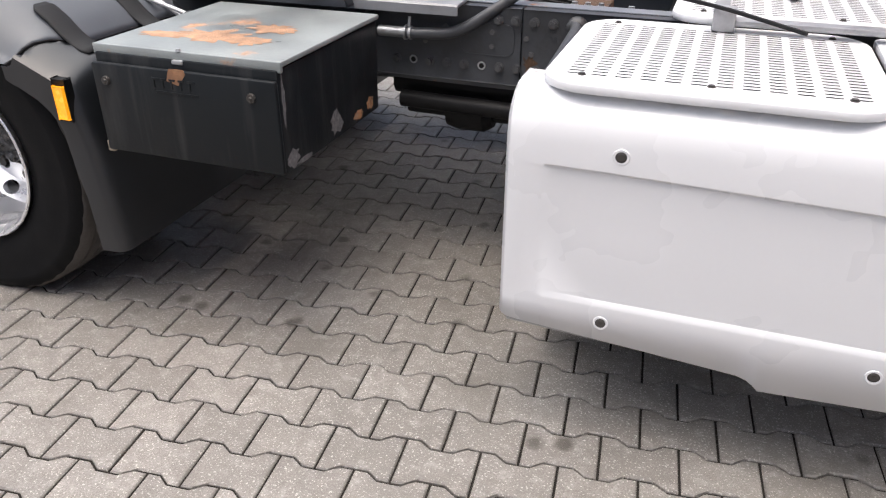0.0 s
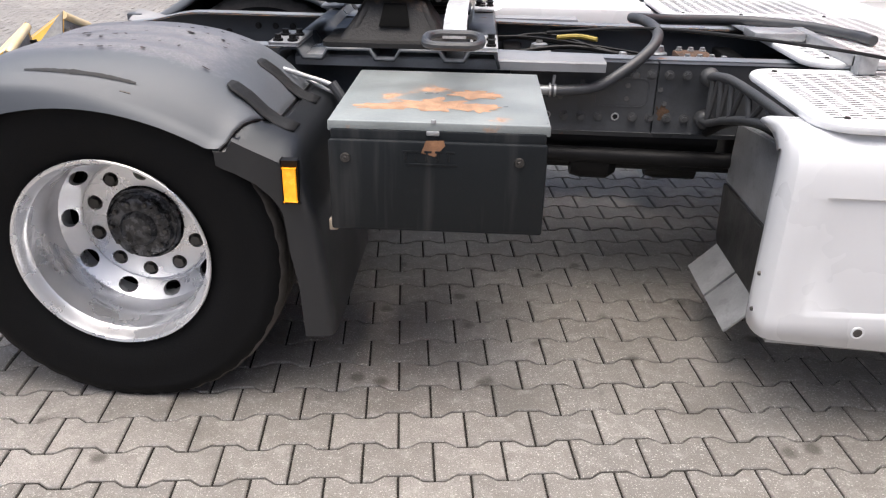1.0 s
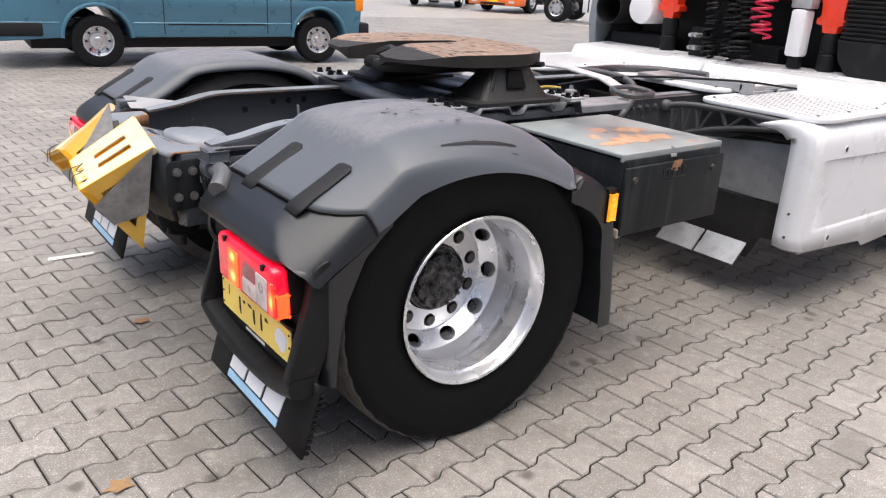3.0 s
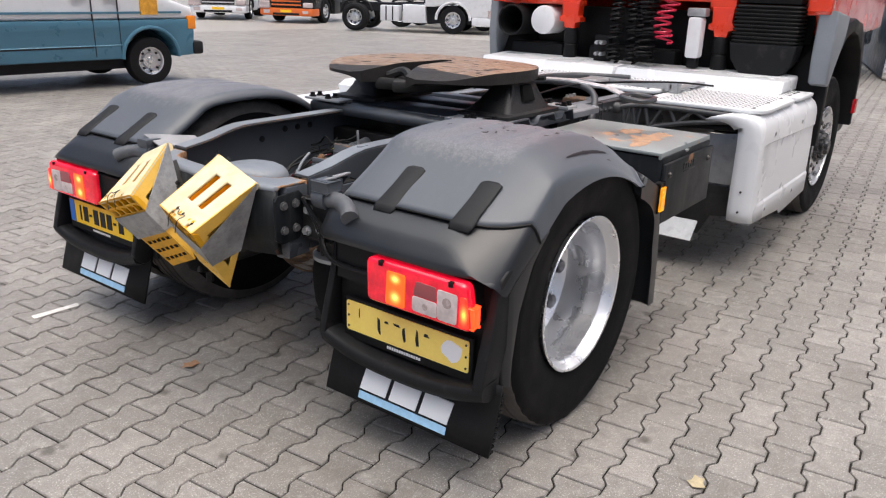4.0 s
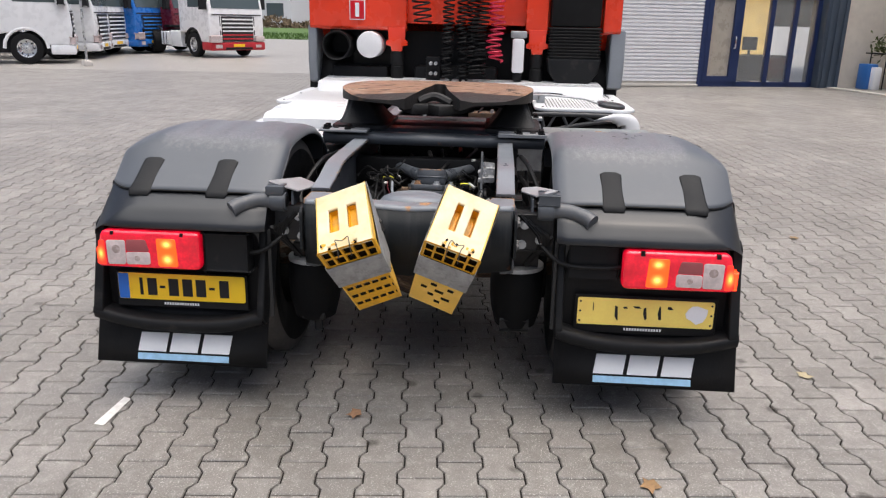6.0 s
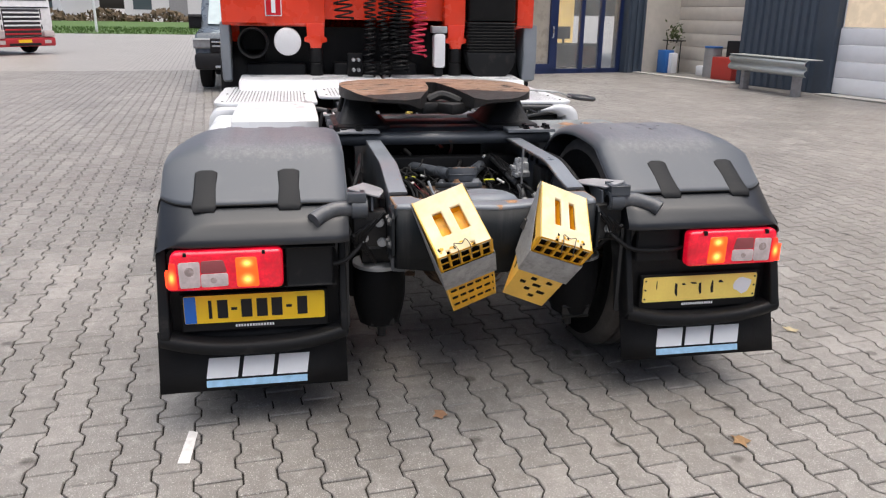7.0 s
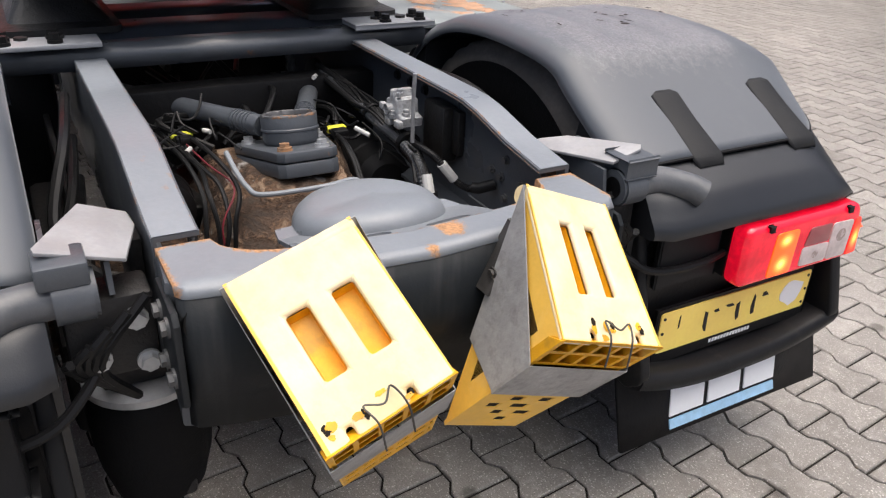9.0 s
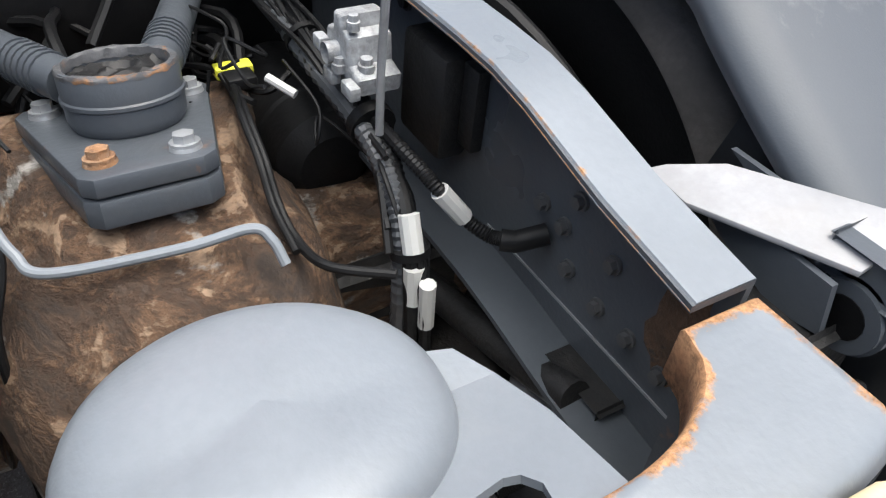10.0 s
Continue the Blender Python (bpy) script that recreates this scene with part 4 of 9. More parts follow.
# -- brake cylinders and links that close the view beside the casing
for s in (-1, 1):
    bm = bmesh.new()
    lathe(bm, [(0.0, -0.06), (0.05, -0.055), (0.078, -0.03), (0.082, 0.03), (0.086, 0.035), (0.086, 0.05), (0.080, 0.055), (0.078, 0.20), (0.05, 0.23), (0.0, 0.235)], (0.08, s * 0.285, 0.66), "x", 28)
    part("brake_cylinder", bm, M_BLACK, axle, "black brake cylinder")
    bm = bmesh.new()
    box(bm, -0.12, 0.30, s * 0.20, s * 0.40, 0.50, 0.585, 0.02)
    part("spring_seat", bm, M_DARK, axle, "grimy axle seat")
    bm = bmesh.new()
    prism(bm, [(-0.34, 0.40), (-0.30, 0.58), (-0.18, 0.64), (0.10, 0.66), (0.36, 0.66), (0.40, 0.45)], "y", s * 0.455, s * 0.555, 0.02)
    part("axle_bracket", bm, M_BLACK, axle, "black suspension bracket beside the rail")
    for zz in (0.52, 0.62, 0.72):
        bm = bmesh.new()
        tube(bm, [(-0.36, s * 0.44, zz), (-0.28, s * 0.52, zz + 0.08), (-0.1, s * 0.47, zz + 0.2), (0.2, s * 0.44, zz + 0.2)], 0.011, 8, 5)
        part("side_hose", bm, M_HOSE, axle)
    bm = bmesh.new()
    tube(bm, [(-0.10, s * 0.33, 0.56), (-0.36, s * 0.345, 0.62), (-0.47, s * 0.35, 0.655)], 0.022, 12, 3)
    part("shock_absorber", bm, M_DARK, axle, "dark shock absorber")
    # added panel that keeps the gap beside the rail black
    bm = bmesh.new()
    prism(bm, [(-0.30, 0.45), (-0.30, 0.70), (-0.22, 0.77), (0.48, 0.80), (0.52, 0.45)], "y", s * 0.470, s * 0.484, 0.004)
    part("side_gap_filler", bm, M_BLACK, axle, "black panel added to close the dark gap beside the rail")
# added box that darkens the space before the white tank cover
bm = bmesh.new()
box(bm, 0.52, 0.62, 0.44, 1.20, 0.36, 0.90, 0.02)
part("tank_gap_filler", bm, M_BLACK, truck, "black box added to keep the gap before the tank cover dark")
bm = bmesh.new()
box(bm, 0.20, 0.55, -0.30, 0.30, 0.42, 0.60, 0.04)
part("differential_nose", bm, M_DARK, axle, "grimy differential nose")
# -- air bellows behind the axle
for s in (-1, 1):
    bm = bmesh.new()
    lathe(bm, [(0.0, 0.315), (0.060, 0.315), (0.085, 0.330), (0.092, 0.36), (0.102, 0.40), (0.108, 0.45), (0.110, 0.52), (0.104, 0.565), (0.098, 0.575)], (-0.44, s * 0.425, 0.0), "z", 36)
    be = part("air_bellows", bm, M_RUBBER, truck, "black rubber air spring with a steel rim")
    bm = bmesh.new()
    lathe(bm, [(0.098, 0.572), (0.108, 0.576), (0.108, 0.590), (0.095, 0.596), (0.0, 0.597)], (-0.44, s * 0.425, 0.0), "z", 36)
    part("bellows_rim", bm, M_GALV, be, "bare steel rim")
    bm = bmesh.new()
    tube(bm, [(-0.44, s * 0.415, 0.32), (-0.44, s * 0.415, 0.255)], 0.018, 10, 1)
    box(bm, -0.52, -0.05, s * 0.37, s * 0.47, 0.325, 0.365, 0.01)
    part("bellows_arm", bm, M_DARK, be)
    bm = bmesh.new()
    box(bm, -0.50, -0.30, s * 0.36, s * 0.50, 0.597, 0.66, 0.006)
    box(bm, -0.47, -0.36, s * 0.399, s * 0.425, 0.62, 0.86, 0.006)
    part("bellows_bracket", bm, M_DARK, be)

SHIFT.xyz = (-0.012, 0, 0)
# -- pale folded brackets and the tubes that carry the mudguards
for s in (-1, 1):
    bm = bmesh.new()
    plate = [(-0.393, s * 0.428), (-0.400, s * 0.445), (-0.436, s * 0.488), (-0.585, s * 0.558), (-0.598, s * 0.546), (-0.598, s * 0.478), (-0.45, s * 0.425)] if s < 0 else [(-0.400, 0.482), (-0.418, 0.412), (-0.470, 0.407), (-0.603, 0.440), (-0.600, 0.556), (-0.585, 0.558)]
    prism(bm, plate, "z", 0.894, 0.901, 0.002)
    for v in bm.verts:
        v.co.z += 0.28 * (abs(v.co.y) - 0.435)
    br = part("guard_bracket", bm, M_PALE, truck, "pale grey folded bracket, chipped and rusty")
    bm = bmesh.new()
    prism(bm, [(-0.40, 0.896), (-0.59, 0.896), (-0.60, 0.845), (-0.55, 0.835), (-0.47, 0.865)], "y", s * 0.540, s * 0.548)
    prism(bm, [(-0.43, 0.896), (-0.59, 0.896), (-0.60, 0.845), (-0.55, 0.835), (-0.47, 0.865)], "y", s * 0.462, s * 0.470)
    part("bracket_web", bm, M_FRAME, br, "dark web under the bracket")
    bm = bmesh.new()
    box(bm, -0.632, -0.560, s * 0.492, s * 0.562, 0.885, 0.922, 0.005)
    tube(bm, [(-0.60, s * 0.492, 0.858), (-0.60, s * 0.545, 0.858)], 0.040, 22, 1)
    tube(bm, [(-0.60, s * 0.486, 0.858), (-0.60, s * 0.494, 0.858)], 0.036, 22, 1)
    part("clamp", bm, M_FRAME, br, "grey clamp")
    bm = bmesh.new()
    tube(bm, [(-0.60, s * 0.50, 0.858), (-0.60, s * 0.55, 0.858), (-0.605, s * 0.61, 0.855), (-0.635, s * 0.665, 0.842), (-0.655, s * 0.69, 0.830)], 0.030, 18, 6)
    part("support_tube", bm, M_CAST_LIGHT, br, "grey bent tube")
    bm = bmesh.new()
    tube(bm, [(-0.600, s * 0.4845, 0.858), (-0.600, s * 0.490, 0.858)], 0.022, 16, 1)
    part("tube_bore", bm, M_BLACK, br)
    bm = bmesh.new()
    box(bm, -0.60, -0.52, s * 0.41, s * 0.54, 0.70, 0.84, 0.01)
    part("valve_block", bm, M_DARK, br, "dark valve block")
    for k in range(5):
        bm = bmesh.new()
        tube(bm, [(-0.61 - 0.005 * k, s * (0.42 + 0.03 * k), 0.84 - 0.02 * k), (-0.615, s * (0.50 + 0.01 * k), 0.74), (-0.55, s * 0.45, 0.62)], 0.008, 6, 4)
        part("valve_hose", bm, M_HOSE, br)
    bolts(br, [(-0.60, s * 0.44, 0.80), (-0.60, s * 0.50, 0.74), (-0.60, s * 0.43, 0.72)], (-1, 0, 0), 0.014, 0.018, M_GALV)
SHIFT.xyz = (0, 0, 0)

# -- rear mudguards
PATH_TOP = [(0.465, 0.875), (0.40, 0.945), (0.30, 1.010), (0.20, 1.046), (0.10, 1.064), (0.0, 1.072), (-0.14, 1.070), (-0.25, 1.060), (-0.315, 1.042), (-0.36, 1.012), (-0.43, 0.968), (-0.50, 0.928), (-0.582, 0.880)]


def swept(path, section, s, shift=0.0):
    """Sheet swept along a side outline; section gives (y, inward offset) across it."""
    ps = [Vector((x, z)) for x, z in path]
    b = bmesh.new()
    rows = []
    for i, p in enumerate(ps):
        d = (ps[min(i + 1, len(ps) - 1)] - ps[max(i - 1, 0)]).normalized()
        nrm = Vector((d.y, -d.x))
        if nrm.dot(Vector((0.0, AXLE_Z)) - p) < 0:
            nrm = -nrm
        rows.append([b.verts.new((p.x + nrm.x * o, s * y, p.y + nrm.y * o)) for y, o in (section(p) if callable(section) else section)])
    for p, q in zip(rows, rows[1:]):
        for k in range(len(p) - 1):
            b.faces.new((p[k], p[k + 1], q[k + 1], q[k]))
    return b


def fine_path(path, n=4):
    return [(v.x, v.z) for v in smoothed([(x, 0, z) for x, z in path], n)]


TOP_FINE = fine_path(PATH_TOP)


def guard_top(x):
    """Height of the crown line at x."""
    for (xa, za), (xb, zb) in zip(TOP_FINE, TOP_FINE[1:]):
        if xb <= x <= xa:
            return zb + (za - zb) * (x - xb) / (xa - xb)
    return TOP_FINE[0][1] - 1.1 * (x - TOP_FINE[0][0]) if x > 0 else TOP_FINE[-1][1] + 0.6 * (x - TOP_FINE[-1][0])


def guard_side(x):
    """Heights of the crease and of the lip beside the wheel at x."""
    top = guard_top(x)
    lip = 0.95 - 0.70 * (x + 0.05) ** 2
    if x < -0.28:
        lip -= 0.030 * min(1.0, (-0.28 - x) / 0.10)
    crease = 1.003 - (0.52 if x > -0.17 else 0.65) * (x + 0.17) ** 2
    if x > 0.30:
        lip = max(lip, 0.852 + 0.05 * (x - 0.34))
    if x < -0.335:
        crease = min(crease, 0.985 - 0.80 * (-0.335 - x))
    lip = min(lip, top - 0.024)
    return max(min(crease, top - 0.018), lip + 0.012), lip


SHOULDER = ((1.075, 0.0), (1.12, 0.08), (1.160, 0.24), (1.20, 0.48), (1.228, 0.72), (1.246, 0.92), (1.254, 1.03), (1.262, 1.30), (1.270, 1.70), (1.275, 2.0), (1.262, 2.02))


def guard_skin(x, y):
    """Height of the guard's outer skin over its whole plan, also past its own end."""
    top = guard_top(x)
    crease, lip = guard_side(x)
    y = min(max(y, 1.0751), 1.2749)
    for (ya, fa), (yb, fb) in zip(SHOULDER, SHOULDER[1:]):
        if ya <= y <= yb:
            f = fa + (fb - fa) * (y - ya) / (yb - ya)
            return top - f * (top - crease) if f < 1 else crease - (f - 1) * (crease - lip)
    return top


def guard_end(y):
    """Where the rear edge runs: square across the tread, swinging forward round the shoulder."""
    e = max(0.0, min(1.0, (y - 1.03) / 0.245))
    return -0.582 + 0.155 * e ** 2.6


def guard_front(y):
    e = max(0.0, min(1.0, (y - 1.03) / 0.245))
    return 0.465 - 0.105 * e ** 1.7


def apron_body(s):
    """Front apron: a shelf under the guard's front edge that rolls over into a panel before the wheel."""
    out = [(0.34, 0.945), (0.43, 0.903), (0.49, 0.876), (0.535, 0.856), (0.560, 0.836), (0.574, 0.80), (0.585, 0.745), (0.612, 0.62), (0.635, 0.45), (0.650, 0.278), (0.590, 0.275), (0.580, 0.45), (0.555, 0.58), (0.510, 0.69), (0.45, 0.775), (0.39, 0.825), (0.345, 0.850)]
    fine = []
    for (xa, za), (xb, zb) in zip(out, out[1:] + out[:1]):
        m = max(1, int(math.hypot(xb - xa, zb - za) / 0.018))
        fine += [(xa + (xb - xa) * i / m, za + (zb - za) * i / m) for i in range(m)]
    b = bmesh.new()
    rows = []
    for y in (0.56, 0.575, 0.80, 1.02, 1.075, 1.12, 1.15, 1.18, 1.205, 1.225, 1.240, 1.252, 1.262, 1.270, 1.274):
        row = []
        e = max(0.0, (y - 1.224) / 0.050)
        inset = 0.030 * (1 - math.sqrt(max(0.0, 1 - e * e))) if y > 0.57 else 0.01
        roll = 0.045 * max(0.0, min(1.0, (y - 1.10) / 0.174)) ** 2.2
        for x, z in fine:
            x2 = x - inset * max(0.0, min(1.0, (x - 0.52) / 0.04))
            z2 = z - roll * max(0.0, min(1.0, (z - 0.72) / 0.12))
            if x2 < guard_front(y) + 0.02:
                z2 = min(z2, guard_skin(min(x2, guard_front(y)), y) - 0.009)
            row.append(b.verts.new((x2, s * y, z2)))
        rows.append(row)
    n = len(fine)
    for p, q in zip(rows, rows[1:]):
        for k in range(n):
            b.faces.new((p[k], p[(k + 1) % n], q[(k + 1) % n], q[k]))
    b.faces.new(rows[0])
    b.faces.new(rows[-1])
    return b


def guard_shell(s):
    """The guard: soft inner edge, low pressed ribs on the crown, a rounded shoulder down to a crease, and a side band that follows the wheel."""
    b = bmesh.new()
    ps = [Vector(q) for q in TOP_FINE]
    rows = []
    for i, p in enumerate(ps):
        d = (ps[min(i + 1, len(ps) - 1)] - ps[max(i - 1, 0)]).normalized()
        nrm = Vector((d.y, -d.x))
        if nrm.dot(Vector((0.0, AXLE_Z)) - p) < 0:
            nrm = -nrm
        k = max(0.0, min(1.0, (p.x + 0.30) / 0.10)) * max(0.0, min(1.0, (0.30 - p.x) / 0.10))
        sec = [(0.550, 0.046), (0.553, 0.030), (0.568, 0.012), (0.605, 0.002)]
        for c in (0.735, 0.875, 1.015):
            sec += [(c - 0.040, 0.0), (c - 0.030, -0.0045 * k), (c + 0.022, -0.0045 * k), (c + 0.032, 0.0)]
        row = [(p.x + nrm.x * o, y, p.y + nrm.y * o) for y, o in sec]
        for y, f in SHOULDER:
            x = p.x
            if x < -0.20:
                x = -0.20 + (x + 0.20) * (guard_end(y) + 0.20) / -0.382
            elif x > 0.20:
                x = 0.20 + (x - 0.20) * (guard_front(y) - 0.20) / 0.265
            top = guard_top(x)
            crease, lip = guard_side(x)
            row.append((x, y, top - f * (top - crease) if f < 1 else crease - (f - 1) * (crease - lip)))
        rows.append([b.verts.new((x, s * y, z)) for x, y, z in row])
    for p, q in zip(rows, rows[1:]):
        for k in range(len(p) - 1):
            b.faces.new((p[k], p[k + 1], q[k + 1], q[k]))
    rim = [v.co.copy() for v in rows[-1][3:-1]]
    nose = [v.co.copy() for v in rows[0][3:-1]]
    return b, rim, nose


def soft_corners(pts, r):
    """A polygon with its corners rounded off."""
    out = []
    n = len(pts)
    for i in range(n):
        p, a, c = Vector(pts[i]), Vector(pts[i - 1]), Vector(pts[(i + 1) % n])
        q0, q1 = p + (a - p).normalized() * min(r, (a - p).length * 0.45), p + (c - p).normalized() * min(r, (c - p).length * 0.45)
        for k in range(5):
            t = k / 4
            out.append((1 - t) ** 2 * q0 + 2 * t * (1 - t) * p + t * t * q1)
    return [(v.x, v.y) for v in out]


def housing_body(s):
    """Rear housing: a shelf under the guard's edge, a face that leans out over the lamps, and a thin back wall below."""
    out = [(-0.40, 0.938), (-0.49, 0.902), (-0.565, 0.870), (-0.615, 0.860), (-0.634, 0.852), (-0.648, 0.836), (-0.692, 0.778), (-0.700, 0.762), (-0.698, 0.750), (-0.688, 0.746), (-0.618, 0.744), (-0.616, 0.37), (-0.604, 0.37), (-0.592, 0.46), (-0.553, 0.56), (-0.50, 0.68), (-0.465, 0.755), (-0.42, 0.80), (-0.375, 0.84)]
    fine = []
    for (xa, za), (xb, zb) in zip(out, out[1:] + out[:1]):
        m = max(1, int(math.hypot(xb - xa, zb - za) / 0.018))
        fine += [(xa + (xb - xa) * i / m, za + (zb - za) * i / m) for i in range(m)]
    b = bmesh.new()
    rows = []
    for y in (0.56, 0.575, 0.60, 0.80, 1.02, 1.075, 1.10, 1.125, 1.15, 1.175, 1.195, 1.215, 1.230, 1.243, 1.254, 1.263, 1.270, 1.276):
        row = []
        e = max(0.0, min(1.0, (y - 1.10) / 0.178))
        inset = 0.105 * (1 - math.sqrt(max(0.0, 1 - e * e)))
        if y < 0.60:
            inset = 0.022 * (0.60 - y) / 0.04
        for x, z in fine:
            x2 = x + inset * max(0.0, min(1.0, (-0.53 - x) / 0.15))
            row.append(b.verts.new((x2, s * y, min(z, guard_skin(x2, y) - 0.009))))
        rows.append(row)
    n = len(fine)
    for p, q in zip(rows, rows[1:]):
        for k in range(n):
            b.faces.new((p[k], p[(k + 1) % n], q[(k + 1) % n], q[k]))
    b.faces.new(rows[0])
    b.faces.new(rows[-1])
    return b


FIN = ((-0.585, 0.765), (-0.622, 0.742), (-0.626, 0.717), (-0.640, 0.650), (-0.660, 0.580), (-0.688, 0.485), (-0.708, 0.412), (-0.702, 0.388), (-0.662, 0.356), (-0.628, 0.362), (-0.592, 0.46), (-0.553, 0.56), (-0.50, 0.68), (-0.47, 0.75))


def hang(b):
    """Lay a flat badge, modelled at x = 0, on the leaning flap."""
    for v in b.verts:
        v.co.x += flap_x(v.co.z) - 0.085


def flap_x(z):
    """The mud flap hangs back a little at its foot."""
    return -0.618 - 0.30 * max(0.0, 0.36 - z)


def mudguard(s):
    shell, rim, nose = guard_shell(s)
    g = part("mudguard", shell, M_GUARD, truck, "grey moulded plastic mudguard with dark straps, scratched, crown paler with dust and painted sheen", solid=0.006, angle=38)
    # crown mask: dust, and the sky's sheen painted as a paler colour
    set_wear_sheen(g, lambda c: 0.54 * max(0.0, min(1.0, (0.40 - abs(c.x + 0.02)) / 0.12)) * max(0.0, min(1.0, (1.13 - abs(c.y)) / 0.06)) * max(0.0, min(1.0, (abs(c.y) - 0.57) / 0.05)))
    for edge in (rim, nose):
        b = bmesh.new()
        # black strip along the edge stands for the shade in the seam
        tube(b, [v + Vector((0, 0, -0.004)) for v in edge], 0.0045, 6, 1)
        part("seam_shade", b, M_BLACK, g, "thin black strip for the shade in the seam along the edge")
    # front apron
    part("front_apron", apron_body(s), M_HOUSING, g, "grey plastic apron, darkened in colour for shade", angle=40)
    b = bmesh.new()
    box(b, 0.530, 0.564, s * 1.262, s * 1.287, 0.712, 0.808, 0.003)
    part("side_marker", b, M_MARKER, g, "lit amber side marker lamp")
    b = bmesh.new()
    box(b, 0.524, 0.570, s * 1.255, s * 1.278, 0.704, 0.828, 0.003)
    part("marker_base", b, M_BLACK, g)
    # rear housing
    b = housing_body(s)
    h = part("rear_housing", b, M_HOUSING, g, "grey plastic rear housing for the lamps, darkened in colour for shade", angle=40)
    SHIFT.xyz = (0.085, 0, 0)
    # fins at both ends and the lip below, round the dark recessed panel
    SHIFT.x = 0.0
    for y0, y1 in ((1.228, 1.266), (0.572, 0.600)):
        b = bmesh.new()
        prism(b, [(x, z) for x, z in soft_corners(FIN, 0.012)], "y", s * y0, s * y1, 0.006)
        # shade on the fin is in its near-black colour
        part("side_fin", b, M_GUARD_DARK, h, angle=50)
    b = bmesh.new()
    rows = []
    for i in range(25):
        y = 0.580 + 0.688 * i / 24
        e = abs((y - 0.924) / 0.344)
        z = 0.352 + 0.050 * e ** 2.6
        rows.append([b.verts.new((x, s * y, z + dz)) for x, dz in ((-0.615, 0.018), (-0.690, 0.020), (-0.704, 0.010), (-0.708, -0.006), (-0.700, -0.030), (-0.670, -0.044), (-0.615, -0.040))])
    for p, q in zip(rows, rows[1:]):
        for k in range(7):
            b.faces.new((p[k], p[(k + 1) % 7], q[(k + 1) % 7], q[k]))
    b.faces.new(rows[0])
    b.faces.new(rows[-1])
    part("lower_lip", b, M_GUARD_DARK, h, "plastic lip below the plate, darkened in colour for shade", angle=50)
    SHIFT.x = 0.085
    b = bmesh.new()
    prism(b, [(s * (0.92 + y), 0.545 + z) for y, z in rounded(0.63, 0.39, 0.06, 4)], "x", -0.698, -0.7085)
    part("lamp_panel", b, M_BLACK, g, "black recessed panel")
    # straps
    for y, ahead in ((0.775, False), (1.085, False), (0.775, True), (1.085, True)):
        b = bmesh.new()
        w = 0.042
        pts = [(0.345, 0.992), (0.36, 0.984), (0.40, 0.955), (0.44, 0.914), (0.475, 0.888), (0.505, 0.876), (0.53, 0.868)] if ahead else [(-0.418, 0.980), (-0.428, 0.976), (-0.46, 0.956), (-0.50, 0.932), (-0.55, 0.904), (-0.585, 0.882), (-0.606, 0.862)]
        SHIFT.x = 0.0
        rows = []
        for i, (x, z) in enumerate(pts):
            ww = w * (0.62 if i == 0 else 0.9 if i == len(pts) - 1 else 1.12 if i == len(pts) - 2 else 1.0)
            rows.append([b.verts.new((x, s * (y + k * ww), z - 0.006 + (0.004 if abs(k) < 1 else 0.0))) for k in (-1, -0.82, 0, 0.82, 1)])
        for p, q in zip(rows, rows[1:]):
            for k in range(4):
                b.faces.new((p[k], p[k + 1], q[k + 1], q[k]))
        part("strap", b, M_STRAP, g, "dark grey rubber strap", solid=0.006)
        SHIFT.x = 0.085
    if s < 0:
        SHIFT.x = 0.0
        b = bmesh.new()
        prev = None
        for i in range(31):
            x = -0.17 + 0.30 * i / 30
            w = 0.007 * math.sin(math.pi * min(0.98, max(0.02, i / 30))) ** 0.5 * (0.6 + 0.9 * abs(noise.noise(Vector((x * 40, 3, 1)))))
            ya, yb = 1.206 - w * 1.1, 1.209 + w * 0.6
            e = (b.verts.new((x, s * ya, guard_skin(x, ya) + 0.0025)), b.verts.new((x, s * yb, guard_skin(x, yb) + 0.0025)))
            if prev:
                b.faces.new((prev[0], e[0], e[1], prev[1]))
            prev = e
        part("scrape", b, M_INK, g, "black scrape on the shoulder")
        SHIFT.x = 0.085
    # mud flap with a plain emblem
    b = bmesh.new()
    rows = [[b.verts.new((x, s * y, z)) for y in (0.578, 0.75, 0.92, 1.10, 1.286)] for x, z in [(flap_x(z) - 0.085, z) for z in (0.40, 0.36, 0.30, 0.24, 0.170)]]
    for p, q in zip(rows, rows[1:]):
        for k in range(4):
            b.faces.new((p[k], p[k + 1], q[k + 1], q[k]))
    f = part("mud_flap", b, M_FLAP, truck, "black rubber mud flap with white emblem", solid=-0.010)
    b = bmesh.new()
    for k in range(11):
        z = 0.180 + k * 0.018
        box(b, flap_x(z) - 0.083, flap_x(z) - 0.069, s * 1.278, s * 1.2875, z, z + 0.009)
    part("ribbed_edge", b, M_FLAP, f)
    c = 0.925
    shapes = [[(-0.19 + 0.132 * k, 0), (-0.178 + 0.132 * k, 0.074), (-0.062 + 0.132 * k, 0.074), (-0.074 + 0.132 * k, 0)] for k in range(3)]
    for pts in shapes:
        b = bmesh.new()
        prism(b, [(s * c - p[0], 0.220 + p[1]) for p in pts], "x", -0.0105, -0.014)
        hang(b)
        part("emblem", b, M_EMBLEM, f, "white emblem block")
    b = bmesh.new()
    box(b, -0.014, -0.0105, s * c - 0.19, s * c + 0.19, 0.187, 0.211)
    hang(b)
    part("emblem_bar", b, M_EMBLEM_BLUE, f, "light blue strip")
    SHIFT.xyz = (0, 0, 0)
    return g


for side in (-1, 1):
    mudguard(side)


